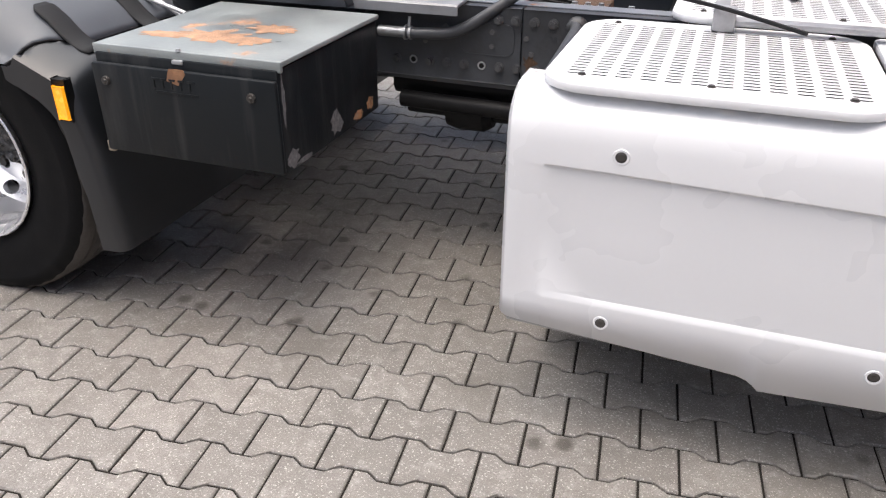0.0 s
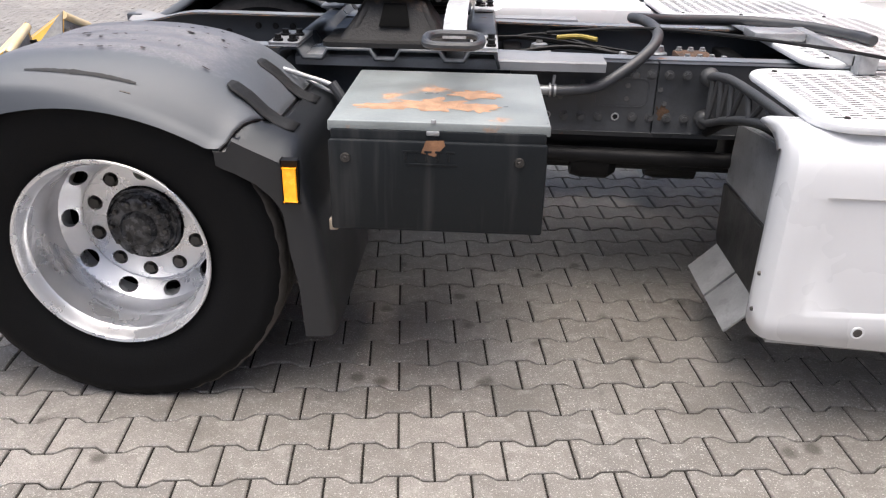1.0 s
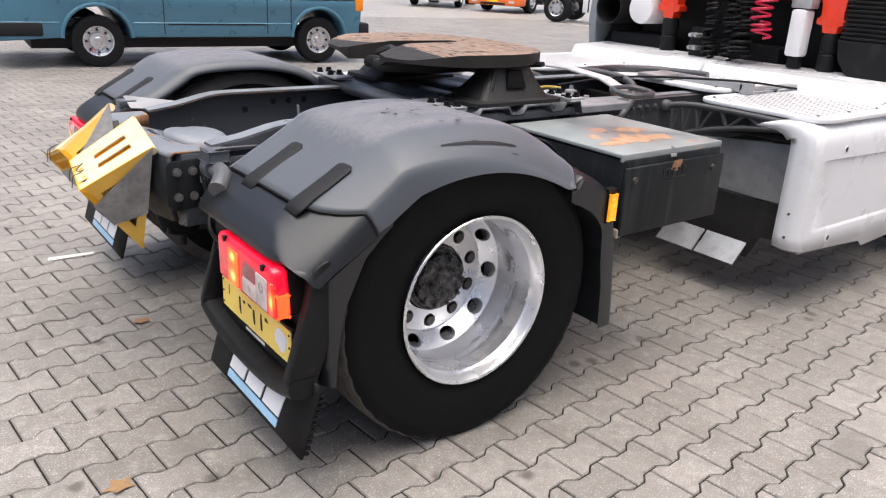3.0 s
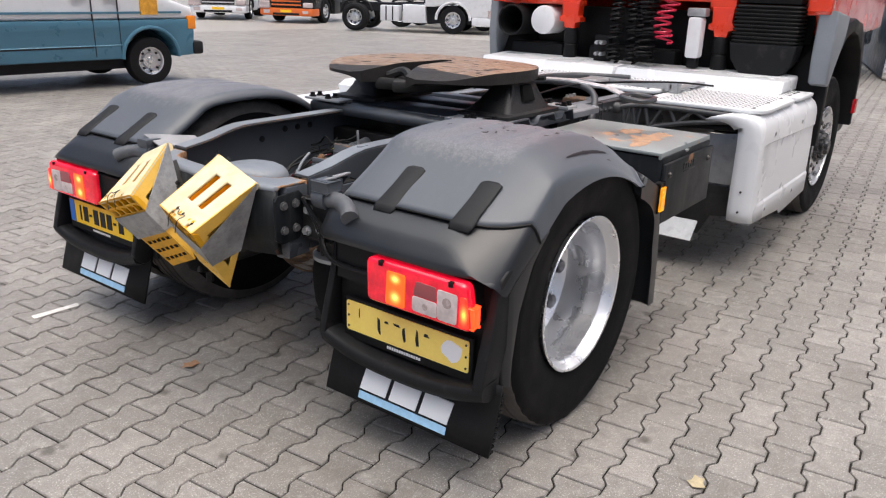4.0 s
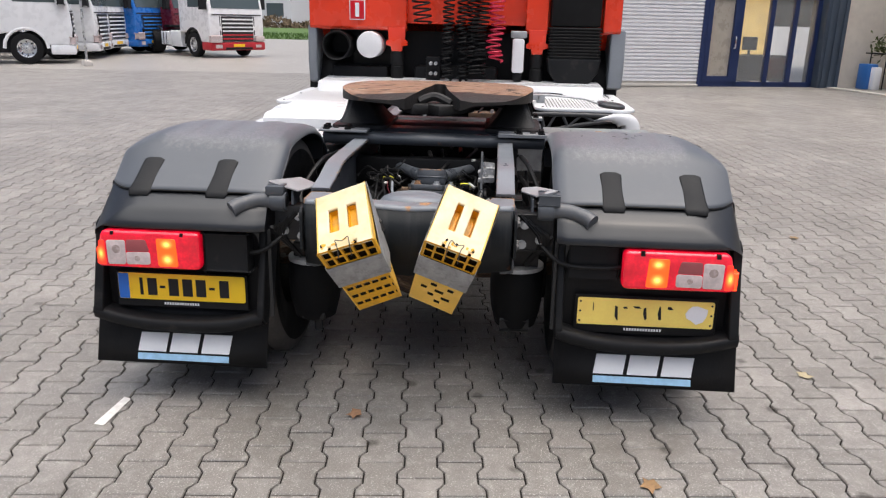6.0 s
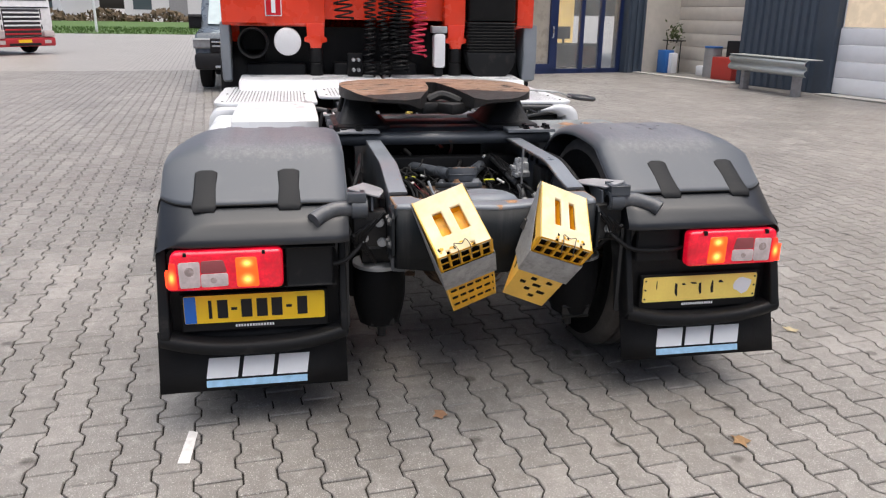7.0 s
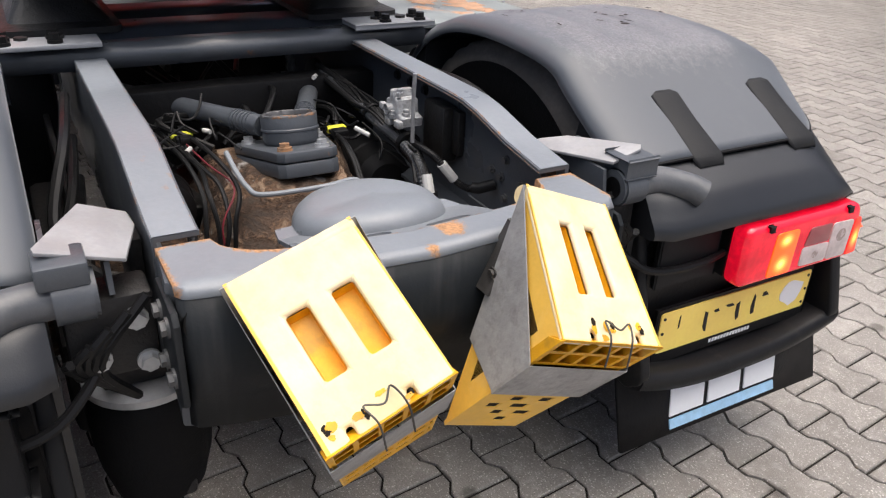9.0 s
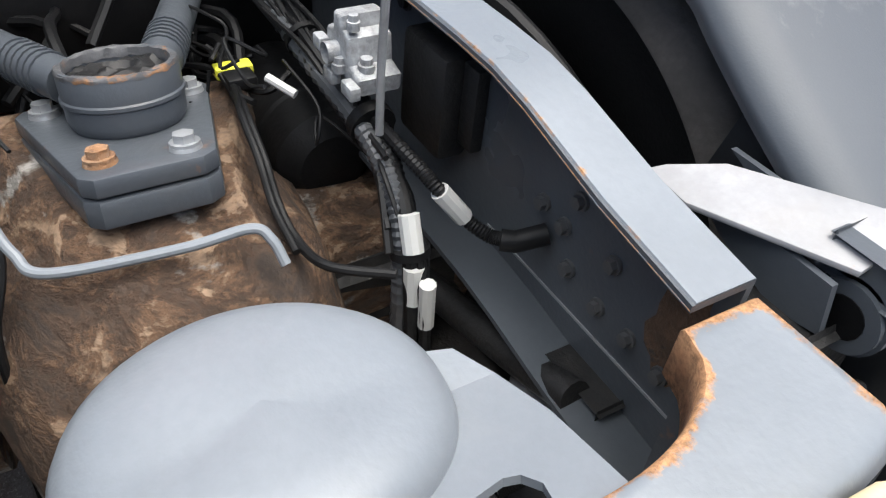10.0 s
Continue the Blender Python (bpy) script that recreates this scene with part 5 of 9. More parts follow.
def tail_lamp(s):
    """Lamp cluster: red body, lit amber indicator, clear reversing light, lit outer corner."""
    SHIFT.xyz = (0.062, -0.030 * s, 0.014)

    def lens(name, pts, material, x0, x1, bevel, parent, label="", r=0.012):
        b = bmesh.new()
        prism(b, [(s * y, z) for y, z in soft_corners(pts, r)], "x", x0, x1, bevel, 3)
        return part(name, b, material, parent, label, angle=50)
    lamp = lens("tail_lamp", ((0.838, 0.577), (1.254, 0.579), (1.246, 0.640), (1.230, 0.727), (0.836, 0.727)), M_RED_TAIL, -0.728, -0.782, 0.016, truck, "red lamp cluster with the amber indicator lit", 0.024)
    lens("lamp_base", ((0.842, 0.583), (1.248, 0.585), (1.226, 0.721), (0.842, 0.721)), M_BLACK, -0.68, -0.730, 0.0, lamp)
    lens("indicator", ((0.924, 0.590), (1.004, 0.590), (1.006, 0.703), (0.930, 0.703)), M_AMBER_LIT, -0.778, -0.7850, 0.0015, lamp, "lit amber indicator", 0.010)
    lens("marker_light", ((1.212, 0.588), (1.249, 0.592), (1.236, 0.690), (1.214, 0.690)), M_CORNER_LIT, -0.776, -0.7838, 0.0015, lamp, "lit outer corner", 0.008)
    lens("clear_window", ((1.034, 0.596), (1.130, 0.594), (1.130, 0.644), (1.034, 0.646)), M_CLEAR, -0.778, -0.7845, 0.0012, lamp, "clear lens", 0.010)
    lens("fog_light", ((1.036, 0.648), (1.128, 0.647), (1.126, 0.694), (1.048, 0.696)), M_DARKLENS, -0.778, -0.7845, 0.0012, lamp, "smoked red lens", 0.009)
    lens("reversing_light", ((1.132, 0.594), (1.204, 0.593), (1.206, 0.690), (1.130, 0.692)), M_CLEAR, -0.778, -0.7848, 0.0012, lamp, "clear lens", 0.010)
    for y, z, r in ((1.168, 0.655, 0.017), (1.085, 0.620, 0.011)):
        b = bmesh.new()
        lathe(b, [(0.0, -0.7854), (r * 0.5, -0.7856), (r, -0.7850)], (0, s * y, z), "x", 20)
        part("bulb_socket", b, M_SOCKET, lamp, "dark bulb behind the lens")
    b = bmesh.new()
    box(b, -0.772, -0.742, s * 1.240, s * 1.2555, 0.592, 0.655, 0.006)
    part("side_window", b, M_RED_LIT, lamp, "lit red window in the lamp's end")
    for y, z in ((0.905, 0.717), (1.180, 0.716)):
        b = bmesh.new()
        box(b, -0.786, -0.776, s * (y - 0.006), s * (y + 0.006), z - 0.004, z + 0.010, 0.002)
        part("lamp_screw", b, M_BLACK, lamp)
    SHIFT.xyz = (0.085, 0, 0)
    b = bmesh.new()
    box(b, -0.726, -0.775, s * 0.625, s * 0.796, 0.588, 0.738, 0.012) if s > 0 else box(b, -0.726, -0.738, s * 0.615, s * 0.796, 0.610, 0.730, 0.004)
    part("blank_cover", b, M_GUARD_DARK, lamp, "black plastic cover")
    b = bmesh.new()
    tube(b, [(-0.735, s * 0.86, 0.665), (-0.75, s * 0.74, 0.655), (-0.745, s * 0.60, 0.66), (-0.72, s * 0.53, 0.70), (-0.66, s * 0.47, 0.76)], 0.009, 8)
    part("lamp_cable", b, M_HOSE, lamp)


def number_plate(s):
    z0, z1 = (0.440, 0.550) if s > 0 else (0.420, 0.530)
    y0, y1 = 0.657, 1.180
    b = bmesh.new()
    box(b, -0.742, -0.752, s * (y0 - 0.008), s * (y1 + 0.008), z0 - 0.03, z1 + 0.006, 0.003)
    holder = part("plate_holder", b, M_BLACK, truck, "black plastic plate holder")
    b = bmesh.new()
    prism(b, [(s * (y0 + y1) / 2 + y, (z0 + z1) / 2 + z) for y, z in rounded(0.52, 0.11, 0.008, 3)], "x", -0.751, -0.7555)
    part("plate", b, M_PLATE if s > 0 else M_PLATE_OLD, holder, "yellow number plate" if s > 0 else "faded blank yellow plate with torn ink remains")
    mid, zc = s * (y0 + y1) / 2, (z0 + z1) / 2
    b = bmesh.new()
    for k in range(14):
        box(b, -0.7535, -0.7515, mid + 0.07 - k * 0.0105, mid + 0.077 - k * 0.0105, z0 - 0.021, z0 - 0.011)
    part("bar_line", b, M_EMBLEM, holder)
    if s > 0:
        b = bmesh.new()
        box(b, -0.7575, -0.7550, mid + 0.216, mid + 0.258, zc - 0.053, zc + 0.053)
        part("blue_band", b, M_BLUE, holder, "blue country band")
        for y, w, h in ((0.165, 0.012, 0.072), (0.120, 0.038, 0.072), (0.078, 0.022, 0.010), (0.032, 0.040, 0.072), (-0.025, 0.040, 0.072), (-0.080, 0.040, 0.072), (-0.125, 0.022, 0.010), (-0.175, 0.038, 0.072)):
            b = bmesh.new()
            box(b, -0.7575, -0.7550, mid + y - w / 2, mid + y + w / 2, zc - h / 2, zc + h / 2)
            part("bar", b, M_INK, holder)
    else:
        rng = random.Random(11)
        for y, z, w, h in ((0.20, 0.02, 0.004, 0.03), (0.11, -0.005, 0.010, 0.05), (0.08, 0.02, 0.018, 0.006), (0.03, 0.022, 0.026, 0.007), (0.0, 0.0, 0.012, 0.040), (-0.055, 0.005, 0.010, 0.05), (-0.09, 0.025, 0.022, 0.012)):
            b = bmesh.new()
            pts = [(mid + y + w * (a + 0.5 * (rng.random() - 0.5)), zc + z + h * (c + 0.3 * (rng.random() - 0.5))) for a, c in ((-0.5, -0.5), (0.1, -0.6), (0.5, -0.1), (0.45, 0.5), (-0.4, 0.5))]
            prism(b, pts, "x", -0.7550, -0.7570)
            part("ink_scrap", b, M_INK, holder)
        b = bmesh.new()
        prism(b, [(mid - 0.195 + (0.036 + 0.012 * rng.random()) * math.cos(t * 0.52), zc + 0.004 + (0.028 + 0.014 * rng.random()) * math.sin(t * 0.52)) for t in range(12)], "x", -0.7550, -0.7572)
        part("torn_sticker", b, M_EMBLEM, holder, "torn white sticker")
        for y in (0.25, -0.25):
            for z in (-0.04, 0.0, 0.04):
                b = bmesh.new()
                lathe(b, [(0.0, -0.7575), (0.004, -0.7575), (0.004, -0.755)], (0, mid + y, zc + z), "x", 8)
                part("plate_screw", b, M_INK, holder)


SHIFT.xyz = (0.085, 0, 0)
for side in (-1, 1):
    tail_lamp(side)
    SHIFT.x = 0.101
    number_plate(side)
    SHIFT.x = 0.085
SHIFT.xyz = (0, 0, 0)

# dark leaf scraps and drips on the dirty crown of the right-hand guard
rng = random.Random(91)
crown = fine_path(PATH_TOP, 10)
bm = bmesh.new()
for k in range(30):
    x, y = rng.uniform(-0.16, 0.28), -rng.uniform(0.60, 1.10)
    a = min(range(len(crown) - 1), key=lambda i: abs(crown[i][0] - x))
    z = crown[a][1] + 0.0055
    slope = (crown[a + 1][1] - crown[a][1]) / (crown[a + 1][0] - crown[a][0]) if a + 1 < len(crown) and abs(crown[a + 1][0] - crown[a][0]) > 1e-3 else 0.0
    rx, ry, t0 = rng.uniform(0.004, 0.016), rng.uniform(0.003, 0.008), rng.uniform(0, 3)
    ring = []
    for i in range(8):
        t = 2 * math.pi * i / 8
        u, w = rx * math.cos(t) * rng.uniform(0.6, 1.2), ry * math.sin(t) * rng.uniform(0.6, 1.2)
        px, py = u * math.cos(t0) - w * math.sin(t0), u * math.sin(t0) + w * math.cos(t0)
        ring.append(bm.verts.new((x + px, y + py, z + slope * px)))
    bm.faces.new(ring)
scraps = part("leaf_scraps", bm, mat("dark_scraps", (0.022, 0.014, 0.012), 0.6, var=0.3), truck, "dark wet leaf scraps on the mudguard", smooth=False)
tagged(scraps, kind="stuff")

# -- toolbox, side skirts and deck
SHIFT.xyz = (0.012, -0.006, 0.013)
bm = bmesh.new()
box(bm, 0.640, 1.222, -1.222, -0.595, 0.600, 0.892, 0.006)
tb = part("toolbox", bm, M_BOX, truck, "dark grey steel toolbox with a rusty lid")
bm = bmesh.new()
box(bm, 0.632, 1.232, -1.205, -0.590, 0.898, 0.914, 0.005)
box(bm, 0.632, 1.232, -1.216, -1.203, 0.884, 0.914, 0.004)
lid = part("lid", bm, M_BOXTOP, tb, "greenish grey lid with patches of orange rust")
for k, (cx, cy, rx, ry) in enumerate(((0.76, -1.06, 0.105, 0.040), (0.90, -1.03, 0.130, 0.085), (1.03, -1.05, 0.080, 0.060), (1.03, -0.90, 0.095, 0.065))):
    bm = bmesh.new()
    ring = []
    for i in range(56):
        t = 2 * math.pi * i / 56
        w = 0.80 + 0.55 * noise.noise(Vector((3 * math.cos(t), 3 * math.sin(t), 5.0 * k))) + 0.12 * noise.noise(Vector((9 * math.cos(t), 9 * math.sin(t), 3.0 * k)))
        ring.append(bm.verts.new((cx + rx * w * math.cos(t), cy + ry * w * math.sin(t), 0.9146 + 0.0003 * k)))
    bm.faces.new(ring)
    part("rust_bloom", bm, M_LIDRUST, lid, "pale orange rust", smooth=False)
bm = bmesh.new()
box(bm, 0.636, 1.226, -1.242, -1.222, 0.606, 0.868, 0.008)
door = part("box_door", bm, M_BOX, tb, "dark grey door with streaks")
for x in (0.682, 1.152):
    bm = bmesh.new()
    lathe(bm, [(0.0, -0.012), (0.004, -0.012), (0.006, -0.008), (0.012, -0.008), (0.014, 0.0)], (x, -1.241, 0.819), "y", 16)
    part("lock", bm, M_NUT, tb, "steel lock")
bm = bmesh.new()
for k, w in enumerate((0.030, 0.018, 0.020, 0.020, 0.024)):
    x = 0.838 + k * 0.029
    box(bm, x, x + w, -1.2442, -1.240, 0.838, 0.844, 0.001)
    box(bm, x + 0.004, x + 0.010, -1.2442, -1.240, 0.816, 0.838, 0.001)
box(bm, 0.846, 0.985, -1.2445, -1.240, 0.803, 0.808, 0.001)
part("embossing", bm, M_BOX, tb)
bm = bmesh.new()
box(bm, 0.90, 0.935, -1.226, -1.206, 0.880, 0.892, 0.003)
part("catch", bm, M_ALU, tb)
bm = bmesh.new()
lathe(bm, [(0.0, 0.922), (0.006, 0.921), (0.008, 0.914)], (0.918, -1.212, 0), "z", 10)
part("catch_pin", bm, M_ALU, tb)
bm = bmesh.new()
prism(bm, [(0.888, 0.838), (0.90, 0.872), (0.948, 0.874), (0.952, 0.860), (0.925, 0.828)], "y", -1.242, -1.2430)
part("rust_patch", bm, mat("rust_bloom", (0.25, 0.13, 0.07), 0.85, var=0.4, scale=20, bump=0.2), tb, "orange rust below the catch")
bm = bmesh.new()
for x in (0.80, 1.06):
    box(bm, x, x + 0.06, -1.02, -0.45, 0.555, 0.600, 0.004)
part("box_bracket", bm, M_DARK, tb)
bm = bmesh.new()
box(bm, 0.628, 0.652, -1.235, -1.205, 0.598, 0.632, 0.004)
for y0, y1, z0, z1, k in ((-1.215, -1.135, 0.602, 0.668, 0), (-1.18, -1.05, 0.602, 0.622, 1), (-0.80, -0.715, 0.605, 0.650, 2), (-0.70, -0.63, 0.612, 0.665, 3), (-1.212, -1.19, 0.72, 0.90, 4), (-0.96, -0.86, 0.605, 0.70, 5)):
    rough_edge = bmesh.new()
    rp = random.Random(40 + k)
    rough_edge.faces.new([rough_edge.verts.new((1.2228, (y0 + y1) / 2 + (y1 - y0) / 2 * math.cos(2 * math.pi * i / 18) * rp.uniform(0.55, 1.0), (z0 + z1) / 2 + (z1 - z0) / 2 * math.sin(2 * math.pi * i / 18) * rp.uniform(0.55, 1.0))) for i in range(18)])
    part("worn_patch", rough_edge, M_SCUFF if k not in (2, 3) else M_RUST, tb, "scuffed bare patch" if k not in (2, 3) else "orange rust patch", smooth=False)
part("corner_patch", bm, mat("pale_scrape", (0.42, 0.36, 0.28), 0.8, var=0.3, scale=30), tb)

SHIFT.xyz = (0.02, 0, 0.004)
# white skirts: rounded shoulder, two pressed lines, stepped lower edge


def skirt(s):
    b = bmesh.new()
    prof = [(1.110, 0.940), (1.180, 0.940), (1.222, 0.936), (1.254, 0.924), (1.279, 0.902), (1.295, 0.872), (1.3015, 0.835), (1.3035, 0.779), (1.2950, 0.771), (1.2945, 0.764), (1.3000, 0.62), (1.3000, 0.440), (1.3075, 0.429), (1.3085, 0.422), (1.3080, 0.405), (1.3065, 0.335)]
    ends = [(1.850, 0.130), (1.842, 0.090), (1.842, 0.055), (1.847, 0.030), (1.858, 0.011), (1.874, 0.002), (1.90, 0.0)]
    xs = ends + [(x, 0.0) for x in (1.945, 1.965, 2.1, 2.24, 2.36, 2.42, 2.445, 2.47, 2.485, 2.50, 2.60, 2.80, 3.0, 3.08, 3.10)]
    rows = []
    for x, pull in xs:
        row = []
        for k, (y, z) in enumerate(prof):
            flat = x < 1.95 and (7 <= k <= 10 or 11 <= k <= 14)
            z -= 0.024 * max(0.0, x - 2.05) if 7 <= k <= 9 else 0.0
            zz = z - (0.20 * pull + 1.3 * pull * pull if k < 5 else 0.0)
            if k == len(prof) - 1:
                zz = 0.347 - 0.042 * max(0.0, min(1.0, (x - 1.85) / 0.59)) - 0.033 * max(0.0, min(1.0, (x - 2.44) / 0.06)) ** 2 + 0.016 * max(0.0, (x - 2.50) / 0.3)
            row.append(b.verts.new((x, s * ((1.3035 if flat else y) - pull), zz)))
        rows.append(row)
    for p, q in zip(rows, rows[1:]):
        for k in range(len(prof) - 1):
            b.faces.new((p[k], p[k + 1], q[k + 1], q[k]))
    sk = part("side_skirt", b, M_WHITE, truck, "white plastic side skirt with pressed lines", solid=0.005, angle=28)
    for x, z, y in ((2.116, 0.817, 1.3015), (2.115, 0.380, 1.3070), (2.727, 0.376, 1.3070), (2.727, 0.817, 1.3015)):
        b = bmesh.new()
        lathe(b, [(0.020, s * (y - 0.0005)), (0.018, s * (y + 0.003)), (0.013, s * (y + 0.0025))], (x, 0, z), "y", 18)
        part("screw_cup", b, M_WHITE, sk)
        b = bmesh.new()
        lathe(b, [(0.0135, s * (y + 0.0015)), (0.008, s * (y + 0.004)), (0.0, s * (y + 0.003))], (x, 0, z), "y", 12)
        part("screw", b, M_NUT, sk, "rusty screw")
    for z in (0.520, 0.405):
        b = bmesh.new()
        lathe(b, [(0.007, 1.842), (0.006, 1.836), (0.0, 1.835)], (0, s * 1.235, z), "x", 10)
        part("screw", b, M_NUT, sk)
    b = bmesh.new()
    prism(b, [(1.872, 0.332), (2.43, 0.303), (2.43, 0.313), (1.872, 0.342)], "y", s * 1.20, s * 1.297)
    part("lower_rail", b, M_GALV, sk)
    # end plates behind the skirt
    b = bmesh.new()
    prism(b, [(s * 0.44, 0.512), (s * 1.20, 0.518), (s * 1.20, 0.822), (s * 0.99, 0.797), (s * 0.46, 0.735)], "x", 1.970, 1.984, 0.003)
    prism(b, [(s * 0.46, 0.728), (s * 0.99, 0.790), (s * 0.99, 0.797), (s * 0.46, 0.735)], "x", 1.984, 2.02)
    part("end_plate", b, M_GALV, sk, "scratched bare metal plate")
    b = bmesh.new()
    prism(b, [(s * 0.56, 0.20), (s * 0.99, 0.20), (s * 1.05, 0.325), (s * 1.24, 0.345), (s * 1.24, 0.560), (s * 1.20, 0.508), (s * 0.45, 0.504), (s * 0.47, 0.30)], "x", 1.960, 1.975, 0.003)
    part("lower_end_plate", b, M_DARK, sk, "dark grey lower plate")
    b = bmesh.new()
    for a, c2 in ((0.50, 0.735), (0.75, 0.985)):
        prism(b, [(1.965, 0.272), (1.870, 0.172), (1.865, 0.177), (1.965, 0.282)], "y", s * a, s * c2)
    part("deflector", b, M_GALV, sk, "bent bare metal flaps")
    # cast bracket under the deck: two arms that meet at the edge, with struts between
    arms = ([(1.835, 0.462, 0.898), (1.85, 0.52, 0.915), (1.87, 0.62, 0.925), (1.885, 0.85, 0.925), (1.90, 1.16, 0.920)], [(1.828, 0.462, 0.746), (1.845, 0.52, 0.752), (1.87, 0.62, 0.790), (1.885, 0.85, 0.850), (1.90, 1.16, 0.895)])
    top_arm, low_arm = [smoothed([(x, s * y, z) for x, y, z in arm], 6) for arm in arms]
    b = bmesh.new()
    tube(b, [tuple(p) for p in top_arm], 0.016, 10, 1)
    db = part("deck_bracket", b, M_CAST, truck, "dark grey cast lattice bracket under the deck", angle=50)
    b = bmesh.new()
    tube(b, [tuple(p) for p in low_arm], 0.014, 10, 1)
    part("lower_arm", b, M_CAST, db, angle=50)
    for f in (0.18, 0.36, 0.52, 0.68, 0.82):
        i, j = int(f * (len(top_arm) - 1)), int((f + 0.06) * (len(low_arm) - 1))
        for p, q, r in ((top_arm[i], low_arm[j], 0.011), (low_arm[j], top_arm[min(len(top_arm) - 1, i + 3)], 0.009)):
            b = bmesh.new()
            tube(b, [tuple(p), tuple(q)], r, 8, 1)
            part("strut", b, M_CAST, db)
    for z in (0.898, 0.746):
        b = bmesh.new()
        lathe(b, [(0.0, s * 0.485), (0.020, s * 0.484), (0.032, s * 0.475), (0.034, s * 0.441)], (1.845, 0, z), "y", 18)
        part("boss", b, M_CAST, db, angle=50)
    for z in (0.898, 0.746):
        b = bmesh.new()
        bolt(b, (1.845, s * 0.484, z), (0, s, 0), 0.014, 0.012)
        part("bracket_bolt", b, M_BOLT_DARK, db)
    b = bmesh.new()
    tube(b, [(1.86, s * 0.46, 0.70), (1.90, s * 0.58, 0.775), (1.925, s * 0.80, 0.830), (1.93, s * 1.15, 0.85)], 0.017, 12)
    part("bracket_hose", b, M_HOSE, db, "black conduit below the bracket")
    return sk


for side in (-1, 1):
    skirt(side)


SHIFT.xyz = (0.03, 0, 0)


def slotted(x0, x1, y0, y1, z, cols, rows_n, r=0.05, parent=None, label=""):
    """A white deck plate with its rows of pressed slots."""
    b = bmesh.new()
    prism(b, [((x0 + x1) / 2 + a, (y0 + y1) / 2 + c) for a, c in rounded(x1 - x0, abs(y1 - y0), r, 5)], "z", z - 0.022, z, 0.006)
    p = part("deck_plate", b, M_DECK, truck, label or "white slotted walkway plate")
    d = bmesh.new()
    px, py = (x1 - x0 - 0.09) / cols, (abs(y1 - y0) - 0.15) / rows_n
    ylo = min(y0, y1) + 0.035
    for i in range(cols):
        for k in range(rows_n):
            cx, cy = x0 + 0.045 + (i + 0.5) * px, ylo + 0.04 + (k + 0.5) * py
            w, h = px * 0.66, 0.0075
            if math.hypot(max(0.0, x0 + 0.12 - cx), max(0.0, abs(cy - (y0 + y1) / 2) - abs(y1 - y0) / 2 + 0.12)) > 0.075 + (0.5 if r < 0.05 else 0.0):
                continue
            f = [d.verts.new((cx + a * w / 2, cy + c * h / 2, z + 0.0008)) for a, c in ((-1, -0.6), (-0.9, -1), (0.9, -1), (1, -0.6), (1, 0.6), (0.9, 1), (-0.9, 1), (-1, 0.6))]
            d.faces.new(f)
    ob = part("slot_pattern", d, M_BLACK, p, "dark pressed slot pattern", smooth=False)
    tagged(ob, kind="stuff")
    bolts(p, [(x0 + 0.09 + i * (x1 - x0 - 0.18) / 2, yy, z) for i in range(3) for yy in (ylo + 0.045, max(y0, y1) - 0.058)], (0, 0, 1), 0.0072, 0.005, M_NUT)
    return p


slotted(1.895, 2.64, -1.275, -0.575, 0.966, 12, 23, 0.11)
slotted(2.655, 3.05, -1.275, -0.575, 0.966, 6, 23, 0.03)
slotted(2.12, 3.05, -0.560, 0.560, 0.985, 15, 36, 0.09)
slotted(1.895, 3.05, 1.275, 0.575, 0.966, 18, 23, 0.11)
bm = bmesh.new()
box(bm, 2.24, 2.28, -0.62, -0.05, 0.985, 1.022, 0.003)
box(bm, 2.24, 2.30, -0.66, -0.60, 0.966, 1.030, 0.006)
box(bm, 2.30, 2.90, -0.655, -0.60, 0.985, 1.000, 0.002)
box(bm, 2.05, 2.24, -0.20, -0.06, 0.990, 1.02, 0.004)
part("deck_trim", bm, M_GALV, truck, "bare aluminium angle strips")
bm = bmesh.new()
prism(bm, [(2.72, 0.966), (2.76, 1.045), (3.10, 1.060), (3.10, 0.966)], "y", -1.15, 0.0, 0.02)
prism(bm, [(2.72, 0.966), (2.76, 1.045), (3.10, 1.060), (3.10, 0.966)], "y", 0.015, 1.15, 0.02)
part("deck_step", bm, M_WHITE, truck, "white moulded step behind the cab")
bm = bmesh.new()
prism(bm, [(1.10, 0.80), (1.06, 0.955), (1.12, 0.985), (1.82, 0.985), (1.86, 0.94), (1.86, 0.80)], "y", 0.60, 1.10, 0.02)
part("battery_cover", bm, M_WHITE, truck, "white plastic box cover")
bm = bmesh.new()
prism(bm, [(0.66, 0.62), (0.66, 0.84), (0.75, 0.895), (1.80, 0.90), (1.80, 0.40), (0.80, 0.40)], "y", 0.62, 1.26, 0.05, 4)
part("fuel_tank_cover", bm, M_WHITE, truck, "white rounded tank cover")

SHIFT.xyz = (0.05, 0, 0.022)
# -- coupling: mounting plate, pedestals, top plate
bm = bmesh.new()
prof = [(0.30, 0.912), (0.30, 0.955), (0.33, 0.968), (0.37, 0.968), (0.39, 0.935), (0.45, 0.935), (0.47, 0.968), (0.62, 0.968), (0.64, 0.935), (0.70, 0.935), (0.72, 0.968), (0.86, 0.968), (0.88, 0.935), (0.94, 0.935), (0.96, 0.968), (1.05, 0.968), (1.07, 0.912)]
for (xa, za), (xb, zb) in zip(prof, prof[1:]):
    f = [bm.verts.new(p) for p in ((xa, -0.56, za), (xb, -0.56, zb), (xb, 0.56, zb), (xa, 0.56, za))]
    bm.faces.new(f)
bmesh.ops.remove_doubles(bm, verts=bm.verts, dist=0.0005)
cp = part("mounting_plate", bm, M_FRAME, truck, "grey corrugated coupling mounting plate", solid=0.010)
